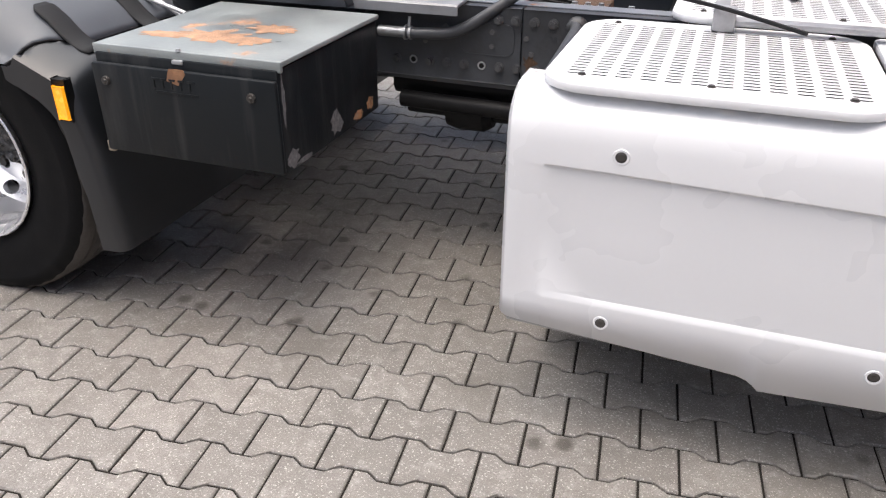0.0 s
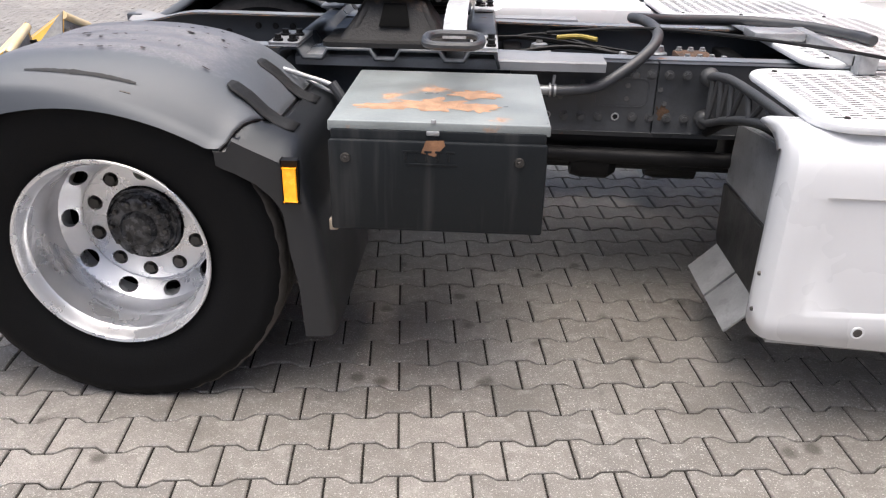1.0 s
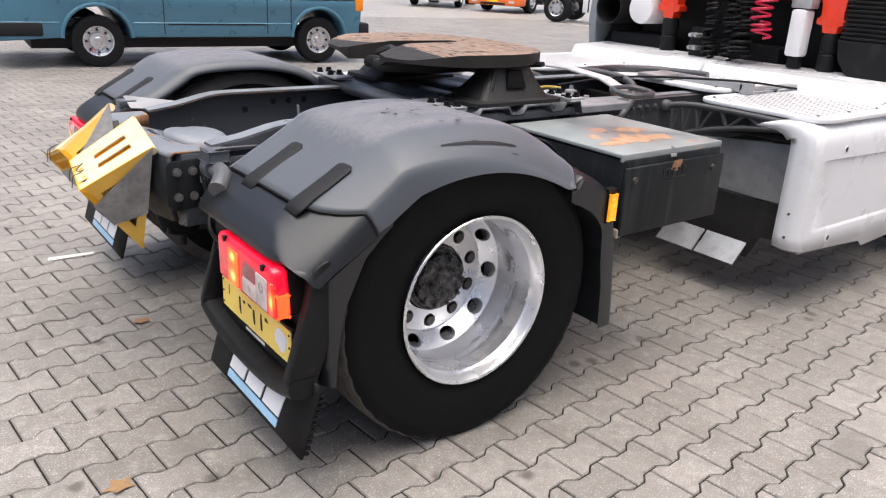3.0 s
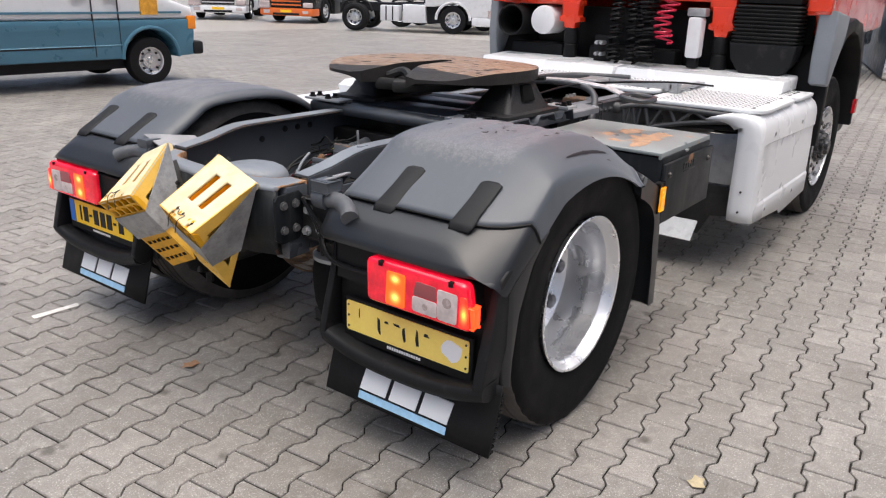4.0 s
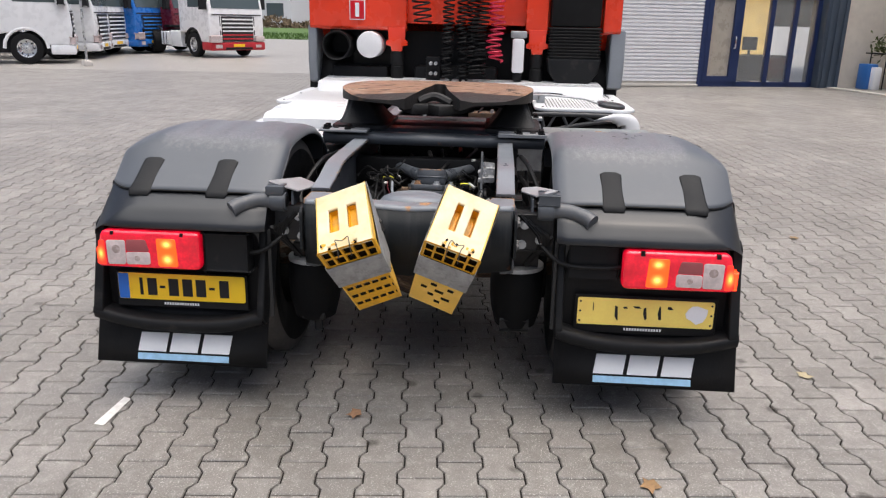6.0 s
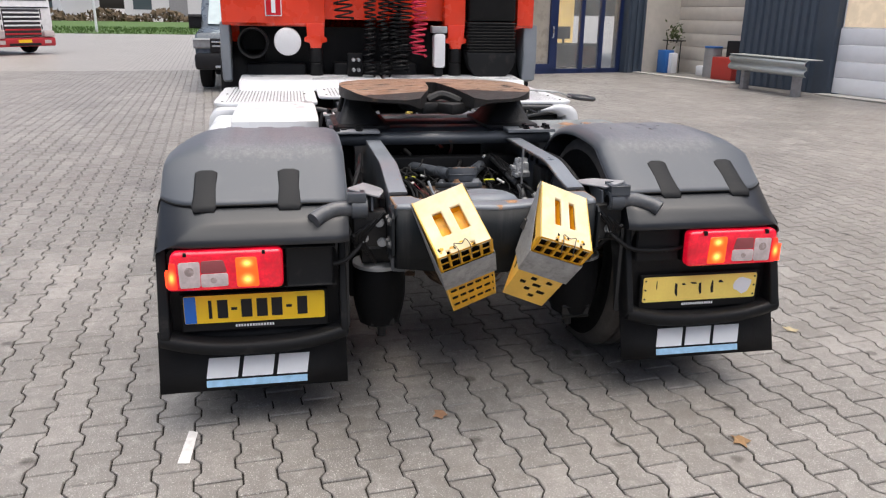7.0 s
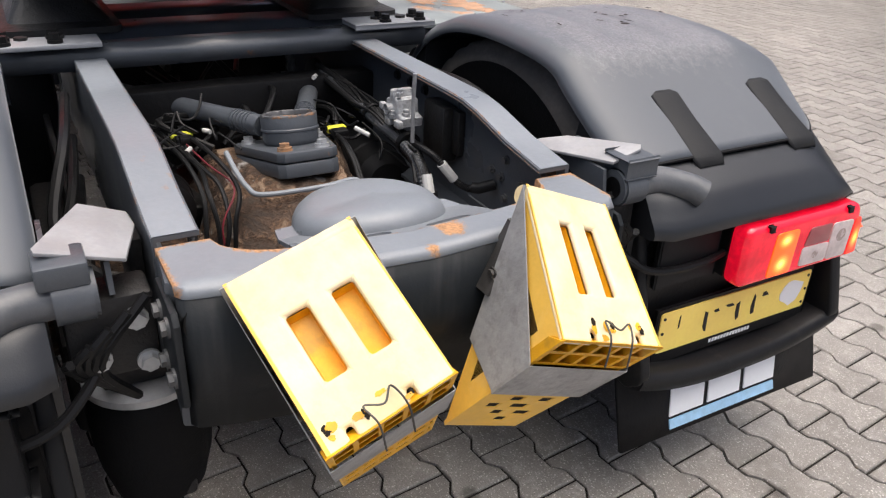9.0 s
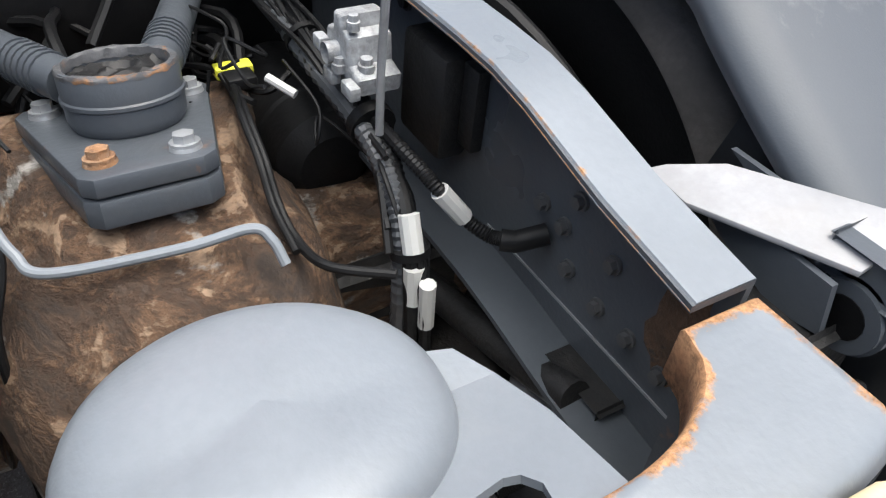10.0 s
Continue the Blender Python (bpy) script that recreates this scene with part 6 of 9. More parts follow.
bolts(cp, [(x, y, 0.967) for y in (-0.50, -0.42, 0.42, 0.50) for x in (0.35, 0.53, 0.78, 1.0)], (0, 0, 1), 0.016, 0.024)
for s in (-1, 1):
    bm = bmesh.new()
    levels = [(0.968, 0.25, 0.255, 0.545), (0.984, 0.25, 0.255, 0.545), (0.990, 0.195, 0.275, 0.520), (1.03, 0.165, 0.310, 0.500), (1.08, 0.130, 0.345, 0.480), (1.125, 0.105, 0.365, 0.470), (1.135, 0.10, 0.370, 0.465)]
    loops = []
    for z, hx, ya, yb in levels:
        loops.append([bm.verts.new((0.70 + a, s * (ya + yb) / 2 + c, z)) for a, c in rounded(2 * hx, yb - ya, 0.03, 3)])
    for p, q in zip(loops, loops[1:]):
        for k in range(len(p)):
            bm.faces.new((p[k], p[(k + 1) % len(p)], q[(k + 1) % len(p)], q[k]))
    bm.faces.new(loops[0])
    bm.faces.new(loops[-1])
    ped = part("pedestal", bm, M_PEDESTAL, truck, "dark cast pedestal of the coupling with rusty flanks", angle=30)
    # solid black block stands for the shade inside the opening
    bm = bmesh.new()
    prism(bm, [(0.645, 1.035), (0.752, 1.035), (0.738, 1.108), (0.662, 1.108)], "y", s * 0.36, s * 0.512, 0.004)
    for v in bm.verts:
        v.co.y -= s * 0.30 * (v.co.z - 1.035)
    part("pedestal_pocket", bm, M_POCKET_DARK, ped, "black block for the shade in the pedestal opening")
    for x in (0.545, 0.855):
        bm = bmesh.new()
        prism(bm, [(s * 0.515, 0.990), (s * 0.470, 1.115), (s * 0.440, 1.115), (s * 0.450, 0.990)], "x", x - 0.012, x + 0.012, 0.004)
        for v in bm.verts:
            v.co.x += (0.70 - x) * 0.42 * (v.co.z - 0.990) / 0.125
        part("pedestal_rib", bm, M_PEDESTAL, ped)
bm = bmesh.new()
slot = [(0.23, -0.135), (0.40, -0.07), (0.62, -0.04), (0.72, -0.03), (0.745, 0.0), (0.72, 0.03), (0.62, 0.04), (0.40, 0.07), (0.23, 0.135)]
edge = [(0.22, 0.20), (0.25, 0.36), (0.38, 0.46), (0.55, 0.498), (0.75, 0.495), (0.88, 0.44), (0.97, 0.33), (1.015, 0.18), (1.03, 0.0), (1.015, -0.18), (0.97, -0.33), (0.88, -0.44), (0.75, -0.495), (0.55, -0.498), (0.38, -0.46), (0.25, -0.36), (0.22, -0.20)]


def horn(y, x):
    return 1.182 - 0.034 * max(0.0, (0.44 - x) / 0.22) ** 1.4


n_e = 80
ring_hi, ring_lo, in_hi, in_lo = [], [], [], []
es = [(v.x, v.y) for v in smoothed([(x, y, 0) for x, y in edge], 5)]
ss = [(v.x, v.y) for v in smoothed([(x, y, 0) for x, y in slot], 10)]
for i in range(len(es)):
    f = i / (len(es) - 1)
    j = f * (len(ss) - 1)
    a, b2 = ss[len(ss) - 1 - min(int(j), len(ss) - 1)], es[i]
    ring_hi.append(bm.verts.new((b2[0], b2[1], horn(b2[1], b2[0]) - 0.006)))
    ring_lo.append(bm.verts.new((b2[0], b2[1], 1.122 - 0.010 * math.cos(9 * b2[1]))))
    in_hi.append(bm.verts.new((a[0], a[1], horn(a[1], a[0]))))
    in_lo.append(bm.verts.new((a[0], a[1], 1.098)))
for p, q in ((in_hi, ring_hi), (ring_hi, ring_lo), (ring_lo, in_lo), (in_lo, in_hi)):
    for i in range(len(es) - 1):
        bm.faces.new((p[i], p[i + 1], q[i + 1], q[i]))
for i in (0, len(es) - 1):
    bm.faces.new((in_hi[i], ring_hi[i], ring_lo[i], in_lo[i]))
bmesh.ops.recalc_face_normals(bm, faces=bm.faces)
for f in bm.faces:
    f.material_index = 1 if f.normal.z > 0.9 and f.calc_center_median().x > 0.33 + 0.05 * math.sin(40 * f.calc_center_median().y) else 0
fw = part("coupling_plate", bm, [M_SADDLE, M_COUPLING], truck, "greasy fifth wheel plate streaked with rust")
bm = bmesh.new()
prism(bm, [(0.30, -0.10), (0.26, -0.03), (0.34, 0.03), (0.30, 0.11), (0.50, 0.20), (0.92, 0.18), (0.92, -0.18), (0.50, -0.20)], "z", 1.062, 1.118, 0.015)
box(bm, 0.62, 0.80, -0.44, 0.44, 1.075, 1.12, 0.01)
tube(bm, [(0.34, -0.09, 1.12), (0.38, 0.0, 1.15), (0.36, 0.08, 1.125)], 0.022, 8)
tube(bm, [(0.82, -0.05, 1.08), (0.84, -0.35, 1.11), (0.85, -0.50, 1.13)], 0.012, 8)
part("lock_gear", bm, M_DARK, fw, "dark locking mechanism")
bm = bmesh.new()
loop = [(0.920 + x, -0.955 + y, 1.075 + 0.10 * y) for x, y in rounded(0.160, 0.125, 0.045, 6)]
tube(bm, loop + loop[:1], 0.0130, 10, 1, cap=False)
part("release_handle", bm, M_HOSE_GREY, fw, "grey pull handle with a loop grip")
bm = bmesh.new()
prism(bm, [(-0.42, 1.122), (-0.60, 1.128), (-0.80, 1.112), (-0.905, 1.078), (-0.905, 1.070), (-0.80, 1.104), (-0.60, 1.120), (-0.42, 1.114)], "x", 0.885, 0.955, 0.001)
part("handle_bar", bm, M_ZINC, fw, "flat pale bar")
# galvanised cross strips under the pedestals
for x0, x1 in ((0.275, 0.375), (0.965, 1.055)):
    for s in (-1, 1):
        bm = bmesh.new()
        box(bm, x0, x1, s * 0.33, s * 0.575, 0.972, 0.984, 0.003)
        strip = part("cross_strip", bm, M_ZINC if x0 > 0.5 else M_STRIP, truck, "bare metal cross strip with black bolts")
        bolts(strip, [((x0 + x1) / 2 + dx, s * y, 0.984) for y in (0.43, 0.54) for dx in (-0.025, 0.025)], (0, 0, 1), 0.013, 0.022, M_BLACK)
SHIFT.xyz = (0, 0, 0)

# -- cab, of which the lower back shows
bm = bmesh.new()
prism(bm, [(3.16, 1.44), (3.16, 3.45), (3.40, 3.72), (4.75, 3.68), (5.15, 3.0), (5.35, 2.0), (5.36, 1.30), (4.30, 1.28), (4.20, 1.27), (4.02, 1.26), (3.42, 1.26), (3.30, 1.44)], "y", -1.25, 1.25, 0.05, 3)
cab = part("cab", bm, M_CAB, truck, "orange-red sleeper cab", angle=40)
M_CLADDING = mat("cab_grey_plastic", (0.23, 0.25, 0.275), 0.5, var=0.1, bump=0.04)
M_WHITE_CAP = mat("white_canister", (0.76, 0.76, 0.77), 0.45, var=0.05, bump=0.03, dirt=0.2, dirt_col=(0.45, 0.43, 0.41))
for y0, y1 in ((0.46, 1.27), (-1.29, -1.145), (-0.70, -0.52)):
    bm = bmesh.new()
    prism(bm, [(3.06, 1.47), (3.075, 1.45), (3.16, 1.45), (3.16, 2.9), (3.06, 2.9)], "y", y0, y1, 0.012)
    part("back_skin", bm, M_CAB, cab, "orange-red cab back panel")
for y0, y1 in ((0.465, 0.615), (-0.695, -0.545)):
    bm = bmesh.new()
    c = (y0 + y1) / 2
    prism(bm, [(c - 0.075, 1.47), (c - 0.068, 1.37), (c - 0.09, 1.355), (c - 0.09, 1.325), (c - 0.05, 1.315), (c - 0.042, 1.275), (c + 0.042, 1.275), (c + 0.05, 1.315), (c + 0.09, 1.325), (c + 0.09, 1.355), (c + 0.068, 1.37), (c + 0.075, 1.47)], "x", 3.05, 3.14, 0.008)
    part("cab_foot", bm, M_CAB, cab, "orange-red cab mounting foot")
    bm = bmesh.new()
    lathe(bm, [(0.0, 1.285), (0.045, 1.28), (0.056, 1.26), (0.056, 1.17), (0.048, 1.16), (0.055, 1.15), (0.055, 1.06), (0.04, 1.03), (0.04, 0.95)], (3.10, c, 0), "z", 20)
    part("cab_spring", bm, M_BLACK, truck, "black cab air spring")
for s in (1, -1):
    bm = bmesh.new()
    prism(bm, [(3.09, 1.02), (3.15, 1.00), (3.42, 1.30), (3.46, 1.44), (3.08, 1.475), (3.06, 1.20)], "y", s * 1.215, s * (1.29 if s > 0 else 1.335), 0.018, 3)
    part("rear_cladding", bm, M_CLADDING, truck, "grey plastic side cladding")
    bm = bmesh.new()
    prism(bm, [(3.20, 0.60), (3.20, 1.05), (3.30, 1.25), (3.50, 1.38), (3.80, 1.42), (4.08, 1.38), (4.28, 1.25), (4.40, 1.0), (4.40, 0.60), (4.36, 0.60), (4.34, 1.0), (4.20, 1.18), (4.02, 1.29), (3.80, 1.33), (3.58, 1.29), (3.38, 1.15), (3.28, 1.0), (3.26, 0.60)], "y", s * 0.95, s * 1.315, 0.012)
    part("front_arch", bm, M_BLACK, truck, "black plastic front wheel arch")
    bm = bmesh.new()
    box(bm, 4.34, 4.40, s * 1.310, s * 1.325, 0.70, 0.80, 0.004)
    part("reflector", bm, M_RED_LENS, truck, "red side reflector")
bm = bmesh.new()
box(bm, 3.30, 3.34, -1.15, 1.15, 0.70, 2.4)
box(bm, 3.16, 3.30, -0.52, 0.46, 1.44, 1.50)
part("cab_rear_shield", bm, M_BLACK, truck, "black recess behind the cab")
for x0, x1, y0, y1, z0, z1 in ((3.12, 3.29, -0.30, 0.40, 0.92, 1.16), (3.05, 3.25, -0.95, -0.55, 0.92, 1.02), (3.12, 3.28, 0.62, 1.10, 0.92, 1.15)):
    bm = bmesh.new()
    box(bm, x0, x1, y0, y1, z0, z1, 0.03)
    part("engine_cover", bm, M_BLACK, truck, "black engine and gearbox cover")
bm = bmesh.new()
box(bm, 4.32, 5.30, -1.12, 1.12, 0.40, 1.27, 0.06)
part("front_underbody", bm, M_BLACK, truck, "black lower front of the tractor")
# intake pipe and white canister
bm = bmesh.new()
lathe(bm, [(0.098, 3.30), (0.100, 3.02), (0.108, 2.995), (0.118, 2.99), (0.120, 3.0), (0.118, 3.30)], (0, 1.035, 1.315), "x", 36)
part("intake_pipe", bm, M_BLACK, truck, "open black round pipe")
bm = bmesh.new()
lathe(bm, [(0.0, 3.02), (0.085, 3.02), (0.104, 3.03), (0.108, 3.045), (0.108, 3.25)], (0, 0.765, 1.325), "x", 36)
part("white_canister", bm, M_WHITE_CAP, truck, "white round canister end")
# white filter
bm = bmesh.new()
prism(bm, [(-0.465 + a * 1.0, 1.265 + c) for a, c in rounded(0.095, 0.27, 0.02, 4)], "x", 2.96, 3.06, 0.012)
fl = part("filter", bm, M_WHITE_CAP, truck, "white rectangular filter canister")
bm = bmesh.new()
box(bm, 2.97, 3.06, -0.53, -0.40, 1.405, 1.46, 0.01)
part("filter_head", bm, M_ALU, fl, "cast metal filter head")
bm = bmesh.new()
box(bm, 2.985, 3.05, -0.50, -0.43, 1.06, 1.13, 0.01)
part("filter_drain", bm, M_BLACK, fl)
# bellows duct
bm = bmesh.new()
box(bm, 3.02, 3.20, -1.12, -0.72, 1.50, 2.4, 0.02)
duct = part("air_duct", bm, M_BLACK, truck, "black ribbed air intake duct")
for k in range(10):
    z = 1.255 + k * 0.0245
    bm = bmesh.new()
    prism(bm, [(3.10 + c, -0.92 + a) for a, c in rounded(0.43, 0.20, 0.03, 3)], "z", z + 0.003, z + 0.0165, 0.004, 1)
    prism(bm, [(3.10 + c, -0.92 + a) for a, c in rounded(0.40, 0.17, 0.03, 3)], "z", z - 0.004, z + 0.021)
    part("bellows_fold", bm, M_BLACK, duct)
bm = bmesh.new()
prism(bm, [(-1.14, 1.255), (-0.70, 1.255), (-0.72, 1.14), (-0.78, 1.06), (-0.87, 1.01), (-0.97, 1.01), (-1.06, 1.06), (-1.12, 1.14)], "x", 3.0, 3.18, 0.02)
part("duct_hood", bm, M_GUARD_DARK, duct, "rounded black hood")
# coiled service hoses


def slack(pts, seed):
    """A coil that hangs unevenly."""
    return [p + 0.034 * Vector((noise.noise(Vector((seed * 9, p.z * 9, 0))), noise.noise(Vector((seed * 9 + 5, p.z * 7, 3))), 0.6 * noise.noise(Vector((seed, p.z * 14, 8))))) for p in pts]


for y, z1, mt, rr, sw in ((0.11, 1.06, M_COIL, 0.042, 0.0), (0.00, 1.06, M_COIL, 0.042, 0.02), (-0.10, 1.16, M_COIL, 0.048, 0.0), (-0.17, 1.10, M_COIL, 0.062, -0.02)):
    bm = bmesh.new()
    tube(bm, slack(coil((2.98 + sw, y, 1.95), (2.96 + sw, y - sw, z1), rr, 26), y), 0.0075, 6, 1)
    part("coiled_hose", bm, mt, truck, "black coiled service hose")
bm = bmesh.new()
tube(bm, slack(coil((2.93, -0.29, 1.95), (2.90, -0.275, 1.22), 0.056, 17), 3.0), 0.0075, 8, 1)
part("coiled_hose", bm, M_HOSE_RED, truck, "red coiled air hose")
bm = bmesh.new()
tube(bm, coil((2.95, 0.36, 1.95), (2.95, 0.31, 1.50), 0.07, 9), 0.008, 6, 1)
part("coiled_hose", bm, M_COIL, truck, "black coiled cable")
for k, (y, z) in enumerate(((0.245, 1.11), (0.245, 1.19), (0.205, 1.11), (0.205, 1.19))):
    bm = bmesh.new()
    lathe(bm, [(0.0, 2.93), (0.012, 2.93), (0.015, 2.95), (0.015, 3.0)], (0, y, z), "x", 12)
    part("air_fitting", bm, M_ALU, truck, "bright air fitting")
bm = bmesh.new()
box(bm, 3.0, 3.06, 0.17, 0.29, 1.05, 1.24, 0.008)
part("fitting_block", bm, M_BLACK, truck, "black fitting block")
bm = bmesh.new()
box(bm, 3.045, 3.058, 0.80, 0.93, 1.52, 1.68, 0.002)
sg = part("cab_sign", bm, M_EMBLEM, truck, "small red and white sign")
bm = bmesh.new()
box(bm, 3.041, 3.046, 0.808, 0.922, 1.528, 1.672)
part("sign_face", bm, M_RED_LENS, sg)
bm = bmesh.new()
box(bm, 3.037, 3.042, 0.848, 0.880, 1.545, 1.655)
part("sign_bar", bm, M_EMBLEM, sg)
# pale pipes and a fitting before the guard
for pts, r, mt in (([(0.40, -0.70, 0.945), (0.47, -0.68, 0.918), (0.545, -0.67, 0.892), (0.575, -0.67, 0.868)], 0.008, M_ZINC), ([(0.42, -0.64, 0.925), (0.50, -0.66, 0.888), (0.56, -0.67, 0.862)], 0.006, M_ZINC), ([(0.555, -0.67, 0.895), (0.59, -0.68, 0.845), (0.615, -0.68, 0.79)], 0.017, M_HOSE_GREY)):
    bm = bmesh.new()
    tube(bm, pts, r, 10, 6)
    part("guard_pipe", bm, mt, truck, "bare metal pipe" if r < 0.01 else "grey hose fitting")
# hoses over the deck
bm = bmesh.new()
tube(bm, [(1.30, -0.50, 0.852), (1.36, -0.50, 0.853), (1.47, -0.475, 0.864), (1.575, -0.445, 0.925), (1.655, -0.40, 0.985), (1.69, -0.33, 1.02), (1.695, -0.22, 1.035), (1.675, -0.10, 1.04), (1.650, -0.01, 1.035), (1.685, 0.06, 1.025), (1.83, 0.14, 1.012), (2.14, 0.18, 1.008), (2.36, 0.07, 1.008), (2.47, -0.12, 1.008), (2.50, -0.24, 1.008)], 0.0195, 14, 8)
part("deck_hose", bm, M_HOSE_GREY, truck, "thick dark grey hose looped over the frame")
bm = bmesh.new()
tube(bm, [(1.20, -0.50, 0.852), (1.305, -0.50, 0.852)], 0.018, 12, 1)
tube(bm, [(1.295, -0.50, 0.852), (1.302, -0.50, 0.852)], 0.025, 12, 1)
tube(bm, [(1.312, -0.50, 0.852), (1.320, -0.50, 0.852)], 0.0225, 12, 1)
tube(bm, [(1.310, -0.50, 0.872), (1.312, -0.50, 0.905)], 0.006, 8, 1)
part("hose_clamp", bm, M_GALV, truck)
bm = bmesh.new()
tube(bm, [(1.30, -0.20, 1.0), (1.7, -0.30, 1.04), (2.2, -0.62, 1.04), (2.5, -0.80, 1.01)], 0.006, 8)
part("deck_cable", bm, M_HOSE, truck)
rng = random.Random(8)
for k in range(16):
    bm = bmesh.new()
    y = rng.uniform(-0.30, 0.30)
    x = rng.uniform(1.15, 1.5)
    z = rng.uniform(0.74, 0.93)
    tube(bm, [(x - 0.3, y, z), (x, y + rng.uniform(-0.1, 0.1), z + 0.04), (x + 0.3, y + rng.uniform(-0.1, 0.1), z), (x + 0.75, y, z - 0.05)], rng.choice((0.006, 0.009, 0.014)), 7, 5)
    part("air_line", bm, rng.choice((M_HOSE, M_HOSE, M_HOSE_GREY, M_DARK)), truck)
bm = bmesh.new()
tube(bm, [(1.36, 0.02, 0.945), (1.45, 0.03, 0.95), (1.52, -0.01, 0.945)], 0.010, 8)
part("yellow_line", bm, mat("yellow_hose", (0.36, 0.27, 0.05), 0.5, var=0.2), truck, "yellow marked hose")
for x, y, w in ((1.25, 0.15, 0.10), (1.55, -0.12, 0.12), (1.75, 0.18, 0.10), (1.95, -0.15, 0.09)):
    bm = bmesh.new()
    lathe(bm, [(0.0, 0.80), (w * 0.42, 0.80), (w * 0.45, 0.82), (w * 0.45, 0.85), (w * 0.52, 0.852), (w * 0.52, 0.866), (w * 0.40, 0.872), (w * 0.34, 0.895), (w * 0.15, 0.90), (w * 0.12, 0.92), (0.0, 0.921)], (x + w * 0.5, y, 0), "z", 20)
    tube(bm, [(x + w * 0.5 - w * 0.75, y, 0.83), (x + w * 0.5 + w * 0.75, y, 0.83)], w * 0.13, 10, 1)
    part("air_valve", bm, M_GALV, truck, "cast air valve between the rails")
bm = bmesh.new()
tube(bm, [(0.40, 0.0, 0.56), (1.16, 0.0, 0.60)], 0.055, 16, 1)
part("propeller_shaft", bm, M_DARK, truck, "dark propeller shaft")
for x, w, zz in ((1.15, 0.08, 0.86), (2.1, 0.08, 0.86), (0.34, 0.08, 0.87)):
    bm = bmesh.new()
    box(bm, x, x + w, -0.39, 0.39, 0.66, zz, 0.008)
    part("crossmember", bm, M_BLACK, truck, "dark crossmember")
# two tank shapes added between the rails to keep sky light off the ground
for y in (-0.165, 0.165):
    bm = bmesh.new()
    lathe(bm, [(0.0, 1.17), (0.08, 1.175), (0.125, 1.20), (0.135, 1.24), (0.135, 1.93), (0.125, 1.97), (0.08, 1.995), (0.0, 2.0)], (0, y, 0.70), "x", 28)
    part("light_block_tank", bm, M_BLACK, truck, "black tank shape added between the rails to block light and view")
# gearbox shape added likewise, to darken the ground under the tractor
bm = bmesh.new()
prism(bm, [(2.02, 0.52), (2.02, 0.80), (2.5, 0.90), (3.3, 0.92), (4.4, 0.92), (4.4, 0.42), (3.0, 0.40), (2.4, 0.46)], "y", -0.30, 0.30, 0.05, 3)
part("gearbox", bm, M_BLACK, truck, "black gearbox shape added below the cab to block light")
bm = bmesh.new()
box(bm, 1.80, 1.93, -0.30, -0.12, 0.86, 0.935, 0.006)
vb = part("valve_block", bm, M_RUST_DARK, truck, "brown rusty valve block between the rails")
bolts(vb, [(x, y, 0.935) for x in (1.82, 1.865, 1.91) for y in (-0.28, -0.14)], (0, 0, 1), 0.010, 0.014, M_GALV)
for pts, r in (([(1.20, -0.34, 0.645), (1.95, -0.34, 0.64)], 0.052), ([(1.25, -0.43, 0.60), (2.4, -0.43, 0.58)], 0.030), ([(1.25, -0.36, 0.55), (2.4, -0.38, 0.54)], 0.022)):
    bm = bmesh.new()
    tube(bm, pts, r, 12, 1)
    part("under_pipe", bm, M_BLACK, truck, "black pipe below the frame")
bm = bmesh.new()
lathe(bm, [(0.0, 1.40), (0.06, 1.41), (0.07, 1.45), (0.07, 1.55), (0.05, 1.58), (0.0, 1.585)], (0, -0.36, 0.555), "x", 16)
part("under_tank", bm, M_BLACK, truck, "small black tank below the frame")
bm = bmesh.new()
lathe(bm, [(0.0, 1.70), (0.05, 1.71), (0.06, 1.75), (0.06, 1.90), (0.0, 1.92)], (0, -0.30, 0.53), "x", 16)
part("under_tank", bm, M_BLACK, truck, "small black tank below the frame")
# cables on the right-hand rail, behind the axle


def ribbed(pts, r, pitch=0.006):
    """A corrugated conduit along a smooth line."""
    b = bmesh.new()
    ps = smoothed(pts, 14)
    side, rings, run = None, [], 0.0
    for i, p in enumerate(ps):
        d = (ps[min(i + 1, len(ps) - 1)] - ps[max(i - 1, 0)]).normalized()
        if side is None:
            side = d.orthogonal().normalized()
        side = (side - d * side.dot(d)).normalized()
        up = d.cross(side)
        rr = r if i % 2 else r * 0.82
        rings.append([b.verts.new(p + rr * (math.cos(2 * math.pi * k / 10) * side + math.sin(2 * math.pi * k / 10) * up)) for k in range(10)])
    for a, c in zip(rings, rings[1:]):
        for k in range(10):
            b.faces.new((a[k], a[(k + 1) % 10], c[(k + 1) % 10], c[k]))
    return b


